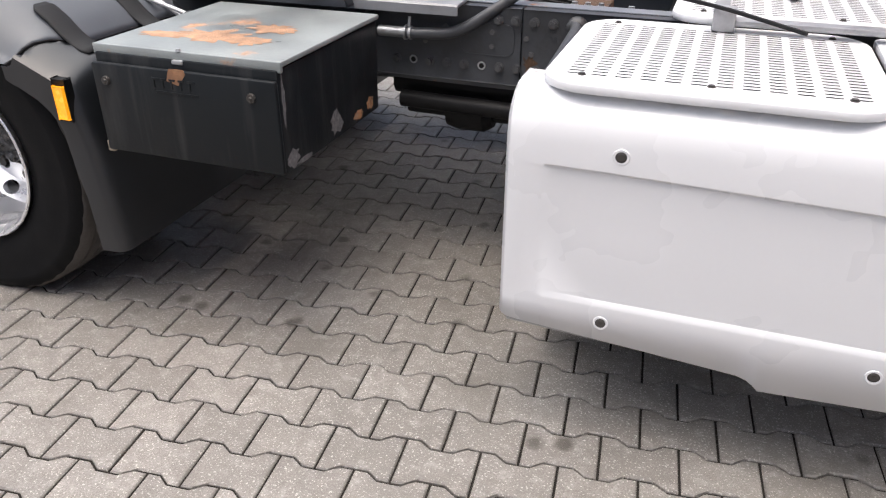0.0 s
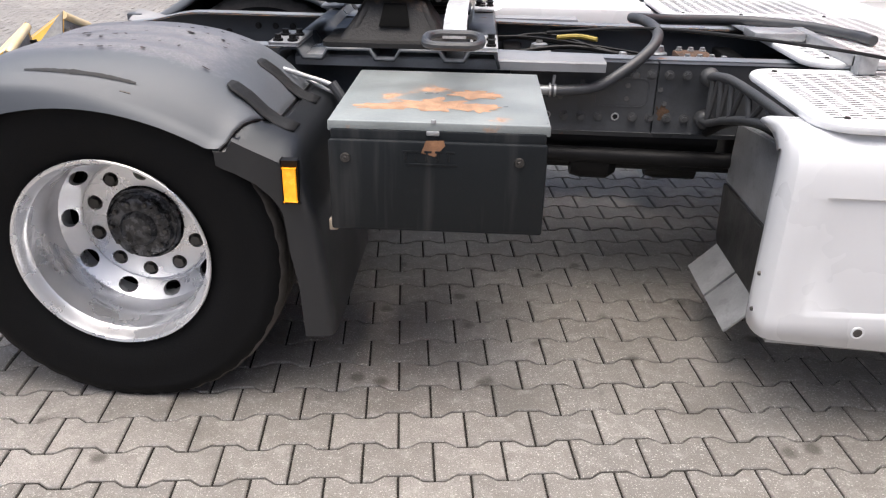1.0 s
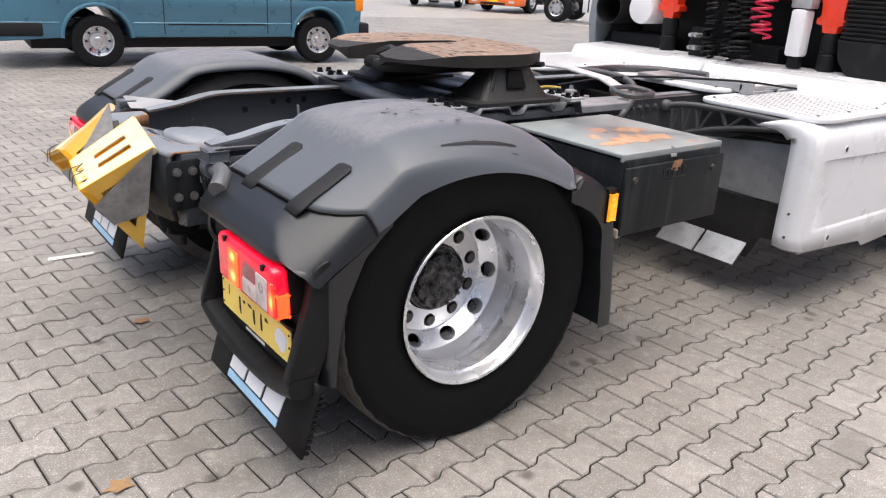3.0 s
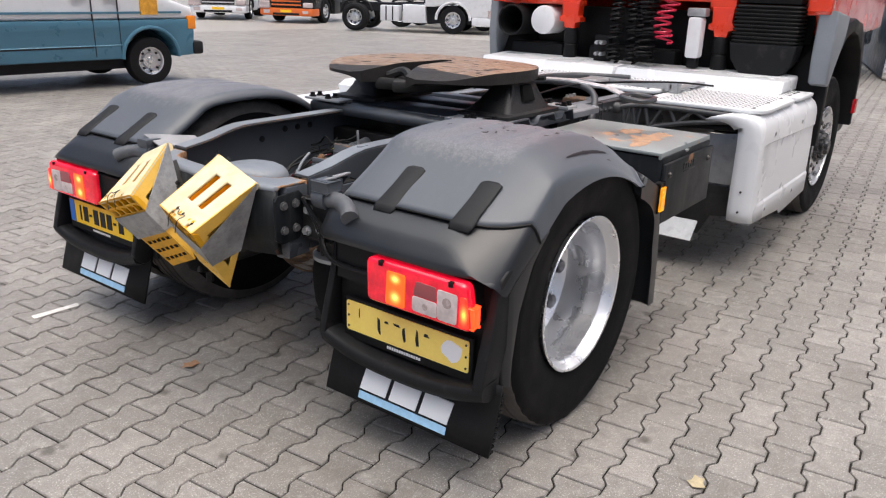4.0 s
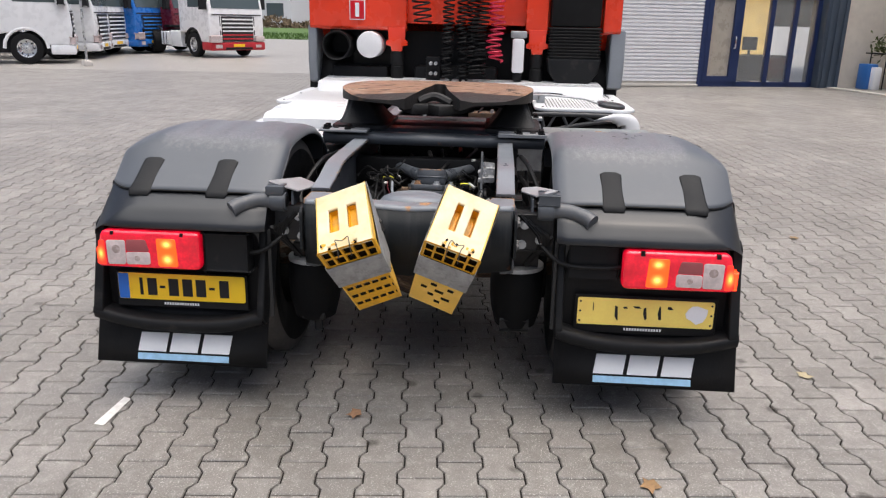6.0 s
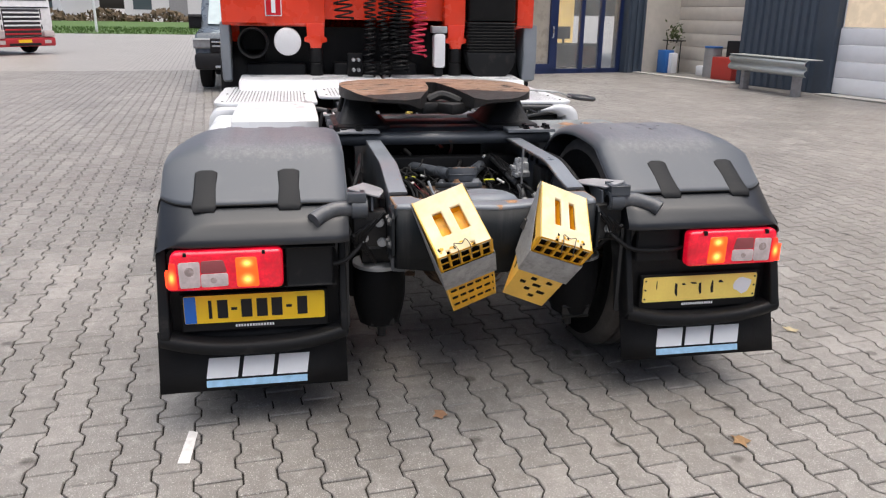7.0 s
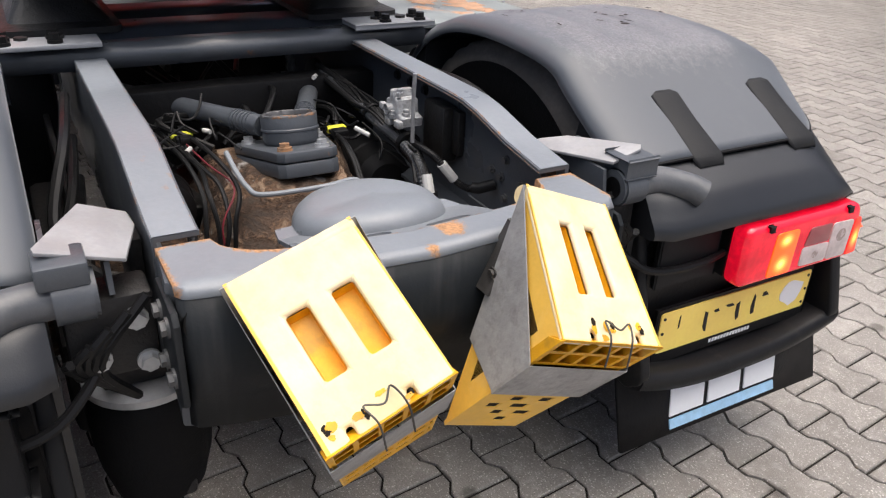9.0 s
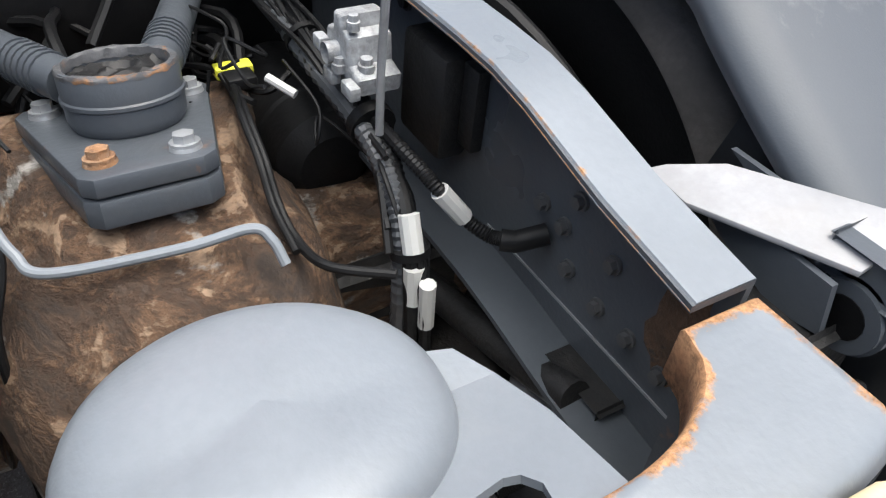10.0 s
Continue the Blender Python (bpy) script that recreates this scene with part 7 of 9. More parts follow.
for pts, r, rib in (
        ([(0.42, -0.25, 0.88), (0.30, -0.265, 0.86), (0.16, -0.27, 0.835), (0.02, -0.272, 0.82), (-0.12, -0.27, 0.812), (-0.20, -0.262, 0.80), (-0.255, -0.25, 0.775), (-0.285, -0.243, 0.70), (-0.285, -0.25, 0.60)], 0.010, False),
        ([(0.40, -0.27, 0.87), (0.20, -0.285, 0.85), (0.05, -0.285, 0.835), (-0.10, -0.282, 0.82), (-0.185, -0.268, 0.805), (-0.235, -0.255, 0.77), (-0.262, -0.24, 0.70), (-0.262, -0.24, 0.58)], 0.010, True),
        ([(0.35, -0.24, 0.86), (0.12, -0.258, 0.83), (-0.06, -0.262, 0.805), (-0.18, -0.262, 0.79), (-0.25, -0.258, 0.765), (-0.30, -0.252, 0.70), (-0.30, -0.26, 0.60)], 0.008, False),
        ([(-0.09, -0.278, 0.822), (-0.18, -0.276, 0.825), (-0.235, -0.278, 0.824), (-0.258, -0.286, 0.812), (-0.268, -0.316, 0.772), (-0.292, -0.336, 0.757), (-0.312, -0.346, 0.762)], 0.009, True),
        ([(0.30, -0.29, 0.80), (0.12, -0.29, 0.81), (-0.02, -0.28, 0.80), (-0.12, -0.27, 0.79)], 0.013, True),
        ([(0.20, -0.19, 0.775), (0.08, -0.17, 0.785), (-0.01, -0.155, 0.795), (-0.08, -0.15, 0.775), (-0.12, -0.148, 0.745), (-0.17, -0.15, 0.725), (-0.24, -0.16, 0.735), (-0.29, -0.22, 0.74)], 0.006, False),
        ([(0.20, -0.18, 0.775), (0.07, -0.165, 0.79), (-0.01, -0.148, 0.80), (-0.08, -0.143, 0.78), (-0.13, -0.14, 0.745), (-0.20, -0.14, 0.73)], 0.005, False),
        ([(0.12, 0.30, 0.72), (0.05, 0.29, 0.70), (-0.01, 0.272, 0.695), (-0.09, 0.258, 0.695), (-0.20, 0.27, 0.70), (-0.27, 0.285, 0.70), (-0.31, 0.265, 0.69), (-0.33, 0.22, 0.67)], 0.011, True)):
    if rib:
        part("conduit", ribbed(pts, r), M_HOSE, truck, "black corrugated conduit")
    else:
        bm = bmesh.new()
        tube(bm, pts, r, 10, 8)
        part("cable", bm, M_HOSE, truck, "black cable")
bm = bmesh.new()
tube(bm, [(-0.312, -0.338, 0.765), (-0.322, -0.352, 0.765), (-0.322, -0.353, 0.765), (-0.335, -0.385, 0.775)], 0.013, 14, 1)
part("plug", bm, M_HOSE, truck, "black round plug on the rail")
for p, q, r in (((-0.258, -0.286, 0.812), (-0.268, -0.316, 0.772), 0.0115), ((-0.256, -0.250, 0.79), (-0.278, -0.247, 0.752), 0.0125), ((-0.282, -0.246, 0.735), (-0.287, -0.246, 0.685), 0.0125), ((-0.305, -0.252, 0.725), (-0.302, -0.256, 0.655), 0.010)):
    bm = bmesh.new()
    tube(bm, [p, q], r, 10, 1)
    part("cable_tape", bm, M_LABEL, truck, "white tape on a cable")
for c, d, r in (((-0.10, -0.276, 0.815), (-0.116, -0.276, 0.812), 0.030), ((-0.262, -0.25, 0.748), (-0.265, -0.25, 0.738), 0.024), ((0.10, -0.275, 0.83), (0.09, -0.275, 0.828), 0.027)):
    bm = bmesh.new()
    tube(bm, [c, d], r, 14, 1)
    part("cable_tie", bm, M_BLACK, truck)
for x, y, z in ((0.120, -0.180, 0.790), (0.18, 0.20, 0.80)):
    bm = bmesh.new()
    box(bm, x - 0.012, x + 0.012, y - 0.026, y + 0.026, z - 0.008, z + 0.008, 0.003)
    part("connector", bm, M_TAG, truck, "yellow connector")
    bm = bmesh.new()
    box(bm, x - 0.045, x - 0.012, y - 0.020, y + 0.020, z - 0.010, z + 0.008, 0.004)
    part("connector_socket", bm, M_HOSE, truck)
# levelling valve: a lumpy casting with its lever, on a bracket


def shrunk(name, b, material, parent, label=""):
    b.transform(Matrix.Translation((0.012, -0.29, 0.882)) @ Matrix.Scale(0.80, 4) @ Matrix.Translation((-0.012, 0.29, -0.882)))
    return part(name, b, material, parent, label)


bm = bmesh.new()
SHIFT.xyz = (-0.072, 0.010, 0.004)
prism(bm, [(-0.050, 0.842), (-0.052, 0.868), (-0.020, 0.876), (-0.014, 0.915), (0.006, 0.920), (0.010, 0.940), (0.038, 0.938), (0.040, 0.912), (0.062, 0.905), (0.066, 0.862), (0.078, 0.856), (0.076, 0.838), (0.02, 0.834), (0.0, 0.846)], "y", -0.335, -0.262, 0.008, 3)
lathe(bm, [(0.0, -0.012), (0.007, -0.012), (0.009, -0.008), (0.010, -0.002), (0.016, 0.0), (0.016, 0.02)], (0.022, -0.262, 0.882), "y", 14)
lathe(bm, [(0.0, 0.022), (0.009, 0.022), (0.011, 0.0), (0.011, -0.02)], (0.05, -0.30, 0.905), "z", 10)
valve = shrunk("levelling_valve", bm, M_CASTING, truck, "whitish cast aluminium levelling valve")
for x, y, z, r in ((-0.030, -0.285, 0.868, 0.013), (0.044, -0.272, 0.862, 0.014), (0.005, -0.258, 0.858, 0.012), (-0.006, -0.275, 0.925, 0.010)):
    bm = bmesh.new()
    lathe(bm, [(0.0, 0.024), (r * 0.7, 0.023), (r * 0.75, 0.014), (r, 0.013), (r, 0.0)], (x, y, z), "z", 10)
    shrunk("valve_port", bm, M_CASTING, valve)
for x, z, w in ((-0.045, 0.852, 0.018), (0.060, 0.880, 0.014), (0.020, 0.845, 0.016)):
    bm = bmesh.new()
    box(bm, x - w, x + w, -0.262, -0.244, z - 0.010, z + 0.012, 0.004)
    shrunk("valve_boss", bm, M_CASTING, valve)
SHIFT.xyz = (0, 0, 0)
bm = bmesh.new()
tube(bm, [(-0.168, -0.259, 1.00), (-0.163, -0.259, 0.92), (-0.162, -0.260, 0.835)], 0.0050, 10, 3)
part("valve_lever", bm, M_GALV, truck, "bright valve rod")
bm = bmesh.new()
box(bm, -0.155, -0.050, -0.390, -0.345, 0.765, 0.905, 0.010)
box(bm, -0.185, -0.150, -0.390, -0.372, 0.79, 0.90, 0.003)
part("valve_bracket", bm, M_DARK, truck, "dark rusty bracket on the rail")
rng = random.Random(14)
for k in range(14):
    bm = bmesh.new()
    x, y = rng.uniform(0.10, 0.36), rng.uniform(-0.25, 0.30)
    z = rng.uniform(0.68, 0.83)
    tube(bm, [(x, y, z), (x + 0.1, y + rng.uniform(-0.12, 0.12), z + 0.05), (x + 0.25, y + rng.uniform(-0.15, 0.15), z + 0.02), (x + 0.5, y, z + 0.05)], rng.choice((0.006, 0.008, 0.011)), 7, 5)
    part("cable", bm, M_HOSE, truck)
for k in range(5):
    bm = bmesh.new()
    y = 0.165 + 0.016 * k
    j = [rng.uniform(-0.016, 0.016) for i in range(6)]
    tube(bm, [(0.22, y + 0.03, 0.80), (0.02, y + j[0], 0.79 + j[1]), (-0.10 + j[2], y - 0.015 + j[3], 0.765), (-0.15 + j[4], y + j[5], 0.70), (-0.17, y + 0.01 + j[0], 0.60)], 0.0055 if k != 1 else 0.0022, 8, 6)
    part("cable", bm, M_HOSE if k != 1 else mat("red_wire", (0.16, 0.012, 0.022), 0.5), truck)
part("conduit", ribbed([(0.40, -0.25, 0.865), (0.20, -0.262, 0.838), (0.04, -0.262, 0.822), (-0.10, -0.262, 0.815), (-0.19, -0.255, 0.803), (-0.245, -0.246, 0.772), (-0.268, -0.240, 0.70), (-0.268, -0.242, 0.58)], 0.0135), M_HOSE_GREY, truck, "dark grey corrugated loom")
# fine wiring that follows the main bundle and crowds round the joint
rng = random.Random(23)
lead = [(0.42, -0.26, 0.87), (0.22, -0.27, 0.845), (0.05, -0.27, 0.825), (-0.10, -0.27, 0.81), (-0.20, -0.262, 0.80), (-0.262, -0.25, 0.755), (-0.285, -0.247, 0.66), (-0.28, -0.25, 0.56)]
for k in range(9):
    bm = bmesh.new()
    n = rng.randint(5, 8)
    tube(bm, [(x + rng.gauss(0, 0.010), y + rng.gauss(0, 0.013), z + rng.gauss(0, 0.011)) for x, y, z in lead[:n]], rng.choice((0.003, 0.004, 0.0055)), 6, 6)
    part("wire", bm, M_HOSE, truck)
for k in range(22):
    bm = bmesh.new()
    x, y, z = rng.uniform(0.06, 0.30), rng.choice((rng.uniform(-0.24, -0.08), rng.uniform(0.08, 0.26))), rng.uniform(0.74, 0.84)
    pts = [Vector((x, y, z))]
    for i in range(4):
        pts.append(pts[-1] + Vector((rng.uniform(-0.10, 0.06), rng.uniform(-0.05, 0.05), rng.uniform(-0.045, 0.03))))
    tube(bm, pts, rng.choice((0.0025, 0.0035, 0.005)), 6, 6)
    part("wire", bm, M_HOSE, truck)
for x, y, z, dx, dy, dz in ((0.16, 0.15, 0.815, -0.02, -0.012, 0.0), (0.20, -0.10, 0.82, -0.02, 0.01, -0.006), (0.04, -0.20, 0.815, -0.035, -0.025, -0.012), (0.33, -0.20, 0.87, 0.02, -0.014, 0.0), (0.09, 0.21, 0.79, 0.012, -0.014, 0.004)):
    bm = bmesh.new()
    tube(bm, [(x, y, z), (x + dx, y + dy, z + dz)], 0.006, 8, 1)
    part("cable_tape", bm, M_LABEL, truck, "white tape on a cable")

# ---- wheel chocks in their holders behind the crossmember ----


M_BAND = mat("sheet_band", (0.36, 0.36, 0.355), 0.5, metal=0.25, var=0.25, scale=14, bump=0.06, dirt=0.5, dirt_col=(0.08, 0.075, 0.07))
# grime of the stains, and shade painted into the hollows
M_POCKET = mat("chock_grime_shade", (0.016, 0.011, 0.006), 0.8, var=0.4, scale=20, bump=0.1)


def chock(s):
    A = [Vector((-0.755, s * 0.338, 0.907)), Vector((-0.765, s * 0.153, 0.981))]
    B = [Vector((-0.993, s * 0.280, 0.766)), Vector((-0.978, s * 0.090, 0.826))]
    C = [Vector((-0.776, s * 0.175, 0.480)), Vector((-0.785, s * 0.012, 0.550))]
    th = thing("wheel_chock", "yellowed plastic wheel chock hanging behind the frame", "wheel chock", "wheel chocks")

    def face_frame(P, Q):
        """Corner, unit axes and lengths of a face between two edges."""
        u = (P[1] - P[0])
        v = (Q[0] + Q[1] - P[0] - P[1]) / 2
        return P[0], u, v, u.cross(v).normalized()
    mid = sum(A + B + C, Vector()) / 6

    def slab(P, Q, holes, nu, nv, thick, name, material, label):
        """A moulded wall with openings through it, given on a grid of cells."""
        b = bmesh.new()

        def at(i, j):
            f, g = i / nu, j / nv
            return P[0].lerp(P[1], f).lerp(Q[0].lerp(Q[1], f), g)
        n = (P[1] - P[0]).cross(Q[0] - P[0]).normalized()
        if n.dot(mid - at(nu / 2, nv / 2)) < 0:
            n = -n
        vs = {}

        def vert(i, j, d):
            if (i, j, d) not in vs:
                vs[(i, j, d)] = b.verts.new(at(i, j) + n * (thick if d else 0.0))
            return vs[(i, j, d)]

        def open_cell(i, j):
            return (i, j) in holes or not (0 <= i < nu and 0 <= j < nv)
        for i in range(nu):
            for j in range(nv):
                if (i, j) in holes:
                    continue
                for d in (0, 1):
                    b.faces.new([vert(*k, d) for k in ((i, j), (i + 1, j), (i + 1, j + 1), (i, j + 1))])
                for di, dj, e in ((-1, 0, ((i, j), (i, j + 1))), (1, 0, ((i + 1, j), (i + 1, j + 1))), (0, -1, ((i, j), (i + 1, j))), (0, 1, ((i, j + 1), (i + 1, j + 1)))):
                    if open_cell(i + di, j + dj):
                        b.faces.new([vert(*e[0], 0), vert(*e[1], 0), vert(*e[1], 1), vert(*e[0], 1)])
        bmesh.ops.recalc_face_normals(b, faces=b.faces)
        ob = part(name, b, material, th, label, smooth=False)
        md = ob.modifiers.new("edge", "BEVEL")
        md.width, md.segments = (0.009, 3) if name == "tread_face" else (0.004, 2)
        md.limit_method, md.angle_limit = "ANGLE", radians(40)
        return ob
    long_slots = {(i, j) for i in (5, 6, 10, 11) for j in range(3, 9)} if s < 0 else {(i, j) for i in (4, 5, 6, 10, 11, 12) for j in range(4, 9)}
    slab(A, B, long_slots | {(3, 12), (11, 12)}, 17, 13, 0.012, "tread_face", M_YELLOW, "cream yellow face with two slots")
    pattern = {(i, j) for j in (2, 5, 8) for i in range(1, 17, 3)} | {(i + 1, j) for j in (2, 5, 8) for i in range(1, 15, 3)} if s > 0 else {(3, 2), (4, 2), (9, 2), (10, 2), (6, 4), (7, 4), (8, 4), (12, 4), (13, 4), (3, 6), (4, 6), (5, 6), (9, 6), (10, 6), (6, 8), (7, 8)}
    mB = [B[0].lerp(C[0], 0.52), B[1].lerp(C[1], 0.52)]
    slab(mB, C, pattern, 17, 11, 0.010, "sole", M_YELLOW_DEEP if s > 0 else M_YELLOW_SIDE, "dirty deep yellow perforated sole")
    # ribs between the upper edge and the holder band
    b = bmesh.new()
    lo = [B[0].lerp(C[0], 0.22), B[1].lerp(C[1], 0.22)]
    inn = (mid - (B[0] + B[1]) / 2).normalized() * 0.03
    for k in range(6):
        f = k / 5
        p, q = B[0].lerp(B[1], f), lo[0].lerp(lo[1], f)
        d = (B[1] - B[0]).normalized() * 0.004
        v = [b.verts.new(x) for x in (p - d, q - d, q - d + inn, p - d + inn, p + d, q + d, q + d + inn, p + d + inn)]
        for f4 in ((0, 1, 2, 3), (4, 5, 6, 7), (0, 1, 5, 4), (1, 2, 6, 5), (2, 3, 7, 6), (3, 0, 4, 7)):
            b.faces.new([v[i] for i in f4])
    for g in (0.0, 0.5, 1.0):
        p, q = B[0].lerp(lo[0], g), B[1].lerp(lo[1], g)
        d = (lo[0] - B[0]).normalized() * 0.004
        v = [b.verts.new(x) for x in (p - d, q - d, q - d + inn, p - d + inn, p + d, q + d, q + d + inn, p + d + inn)]
        for f4 in ((0, 1, 2, 3), (4, 5, 6, 7), (0, 1, 5, 4), (1, 2, 6, 5), (2, 3, 7, 6), (3, 0, 4, 7)):
            b.faces.new([v[i] for i in f4])
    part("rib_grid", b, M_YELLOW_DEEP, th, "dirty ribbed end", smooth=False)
    # dark sheet behind the ribs stands for the shade between them
    b = bmesh.new()
    v = [b.verts.new(p + inn * 0.85) for p in (B[0], B[1], lo[1], lo[0])]
    b.faces.new(v)
    part("rib_pocket", b, M_POCKET, th, "dark sheet for the shade between the ribs", smooth=False)
    # dark sheet close behind the sole, for the shade in its holes
    b = bmesh.new()
    c0, c1 = C[0].lerp(mB[0], 0.15), C[1].lerp(mB[1], 0.15)
    t0, t1 = C[0].lerp(mB[0], 0.80), C[1].lerp(mB[1], 0.80)
    deep = (mid - (mB[0] + mB[1] + C[0] + C[1]) / 4).normalized() * 0.0035
    b.faces.new([b.verts.new(p.lerp((c0 + c1 + t0 + t1) / 4, 0.06) + deep) for p in (c0, c1, t1, t0)])
    part("sole_pocket", b, M_POCKET, th, "dark sheet for the shade behind the sole", smooth=False)
    # grime at the lower end of the face
    rg = random.Random(70 + s)
    fn = (A[1] - A[0]).cross(B[0] - A[0]).normalized()
    if fn.dot(mid - A[0]) > 0:
        fn = -fn
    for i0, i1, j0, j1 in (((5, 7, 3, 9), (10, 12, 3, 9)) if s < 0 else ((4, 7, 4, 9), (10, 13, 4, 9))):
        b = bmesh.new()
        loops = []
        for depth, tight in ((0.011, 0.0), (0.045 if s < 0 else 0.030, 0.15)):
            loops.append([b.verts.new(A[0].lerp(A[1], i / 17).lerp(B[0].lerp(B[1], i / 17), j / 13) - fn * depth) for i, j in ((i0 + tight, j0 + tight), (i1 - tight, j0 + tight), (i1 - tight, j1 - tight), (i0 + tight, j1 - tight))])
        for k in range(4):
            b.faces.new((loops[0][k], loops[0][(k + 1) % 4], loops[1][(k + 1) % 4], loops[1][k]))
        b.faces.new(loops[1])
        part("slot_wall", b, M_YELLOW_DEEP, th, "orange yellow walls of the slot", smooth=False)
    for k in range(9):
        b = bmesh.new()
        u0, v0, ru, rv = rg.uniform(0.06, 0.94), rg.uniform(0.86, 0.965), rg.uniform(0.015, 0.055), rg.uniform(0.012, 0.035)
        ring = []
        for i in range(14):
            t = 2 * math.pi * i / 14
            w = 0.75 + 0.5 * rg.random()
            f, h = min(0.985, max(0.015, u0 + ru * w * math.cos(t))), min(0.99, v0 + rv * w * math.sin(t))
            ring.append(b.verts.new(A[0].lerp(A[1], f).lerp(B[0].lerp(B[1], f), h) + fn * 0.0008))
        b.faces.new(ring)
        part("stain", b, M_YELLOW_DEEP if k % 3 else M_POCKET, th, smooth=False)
    # inner body, near-black for the shade inside, side walls and back
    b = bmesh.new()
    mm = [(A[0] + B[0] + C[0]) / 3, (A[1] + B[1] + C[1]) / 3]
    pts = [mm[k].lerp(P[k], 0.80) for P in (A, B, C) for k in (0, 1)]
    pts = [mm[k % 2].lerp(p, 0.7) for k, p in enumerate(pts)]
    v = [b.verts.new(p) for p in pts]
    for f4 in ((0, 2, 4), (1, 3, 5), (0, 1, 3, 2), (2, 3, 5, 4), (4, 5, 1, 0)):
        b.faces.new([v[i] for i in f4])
    part("core", b, M_POCKET, th, "dark body for the shade inside", smooth=False)
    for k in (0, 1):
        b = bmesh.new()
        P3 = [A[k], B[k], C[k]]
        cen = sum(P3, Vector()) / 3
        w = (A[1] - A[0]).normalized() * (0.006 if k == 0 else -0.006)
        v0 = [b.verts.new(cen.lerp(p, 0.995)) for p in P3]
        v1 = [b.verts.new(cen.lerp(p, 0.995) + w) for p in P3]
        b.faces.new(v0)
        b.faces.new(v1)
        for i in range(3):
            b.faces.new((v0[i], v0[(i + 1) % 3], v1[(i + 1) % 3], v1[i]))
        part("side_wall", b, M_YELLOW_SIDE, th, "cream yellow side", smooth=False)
    # rounded upper edge
    b = bmesh.new()
    e0, e1 = A[0] - fn * 0.017, A[1] - fn * 0.017
    v_dn = (B[0] - A[0]).normalized()
    tube(b, [e0 + v_dn * 0.012, e1 + v_dn * 0.012], 0.0165, 16, 1)
    part("rounded_edge", b, M_YELLOW, th)
    # wire loop
    b = bmesh.new()
    m = B[0].lerp(B[1], 0.5)
    up = ((A[0] + A[1]) / 2 - m).normalized()
    acr = (B[1] - B[0]).normalized()
    nn = acr.cross(up)
    if nn.dot(m - mid) < 0:
        nn = -nn
    tube(b, [m - acr * 0.03 - nn * 0.02 - up * 0.03, m - acr * 0.025 + nn * 0.012, m - acr * 0.03 + up * 0.030 + nn * 0.012, m - acr * 0.005 + up * 0.018 + nn * 0.014, m + acr * 0.015 + up * 0.034 + nn * 0.010, m + acr * 0.02 + nn * 0.014, m + acr * 0.015 - up * 0.03 - nn * 0.02], 0.0016, 6, 6)
    part("wire", b, M_NUT, th, "bent wire clip")
    # holder: sheet band round the chock and a bracket to the crossmember
    ho = thing("chock_holder", "bare grey sheet metal holder bolted to the crossmember", "bracket", "chock holders")
    b = bmesh.new()
    out = 1.02
    band = []
    for k, e in ((0, 0.006), (1, -0.006)):
        e = (A[0] - A[1]).normalized() * e
        p1, p2 = B[k].lerp(C[k], 0.22) + e, B[k].lerp(C[k], 0.53) + e
        q1, q2 = A[k].lerp(B[k], 0.02) + e, A[k].lerp(C[k], 0.62) + e
        band.append((p1, p2, q2, q1))
    o = ((B[0] + B[1] + C[0] + C[1]) / 4 - mid).normalized() * 0.005
    v = [[b.verts.new(p) for p in row] for row in band]
    w = [b.verts.new(p + o) for p in (band[0][0], band[0][1], band[1][1], band[1][0])]
    b.faces.new(v[0])
    b.faces.new(v[1])
    b.faces.new(w)
    b.faces.new((v[0][2], v[1][2], v[1][3], v[0][3]))
    b.faces.new((v[0][0], v[0][1], w[1], w[0]))
    b.faces.new((v[1][0], v[1][1], w[2], w[3]))
    part("band", b, M_BAND, ho, "dull grey sheet band", smooth=False, solid=0.002)
    b = bmesh.new()
    x0 = A[1].lerp(C[1], 0.05)
    i1 = A[1] + Vector((0.0, -s * 0.008, 0))
    i2 = A[1].lerp(C[1], 0.42) + Vector((0, -s * 0.008, 0))
    pts = [i1 + Vector((-0.004, 0, -0.075)), i1 + Vector((0.022, 0, -0.07)), i2 + Vector((0.030, 0, 0)), i2 + Vector((-0.015, 0, 0.0))]
    v0 = [b.verts.new(p) for p in pts]
    v1 = [b.verts.new(p + Vector((0, -s * 0.006, 0))) for p in pts]
    b.faces.new(v0)
    b.faces.new(v1)
    for i in range(4):
        b.faces.new((v0[i], v0[(i + 1) % 4], v1[(i + 1) % 4], v1[i]))
    bolt(b, pts[3].lerp(pts[1], 0.3) + Vector((0, -s * 0.006, 0)), (0, -s, 0), 0.008, 0.008)
    part("arm", b, M_NUT, ho, "dark sheet arm")


for side in (-1, 1):
    chock(side)

# ---- the yard round the tractor: van, lorries, pickup, workshop ----
M_GLASS = glass("tinted_glass", (0.10, 0.13, 0.14), 0.03, 0.75)
M_CHROME = mat("bright_metal", (0.66, 0.67, 0.68), 0.3, metal=0.8, var=0.08, bump=0.02, dirt=0.2)
M_TYRE_FAR = mat("road_tyre", (0.010, 0.010, 0.011), 0.75, var=0.2)
M_PLASTIC = mat("black_bumper", (0.018, 0.018, 0.02), 0.55, var=0.15)


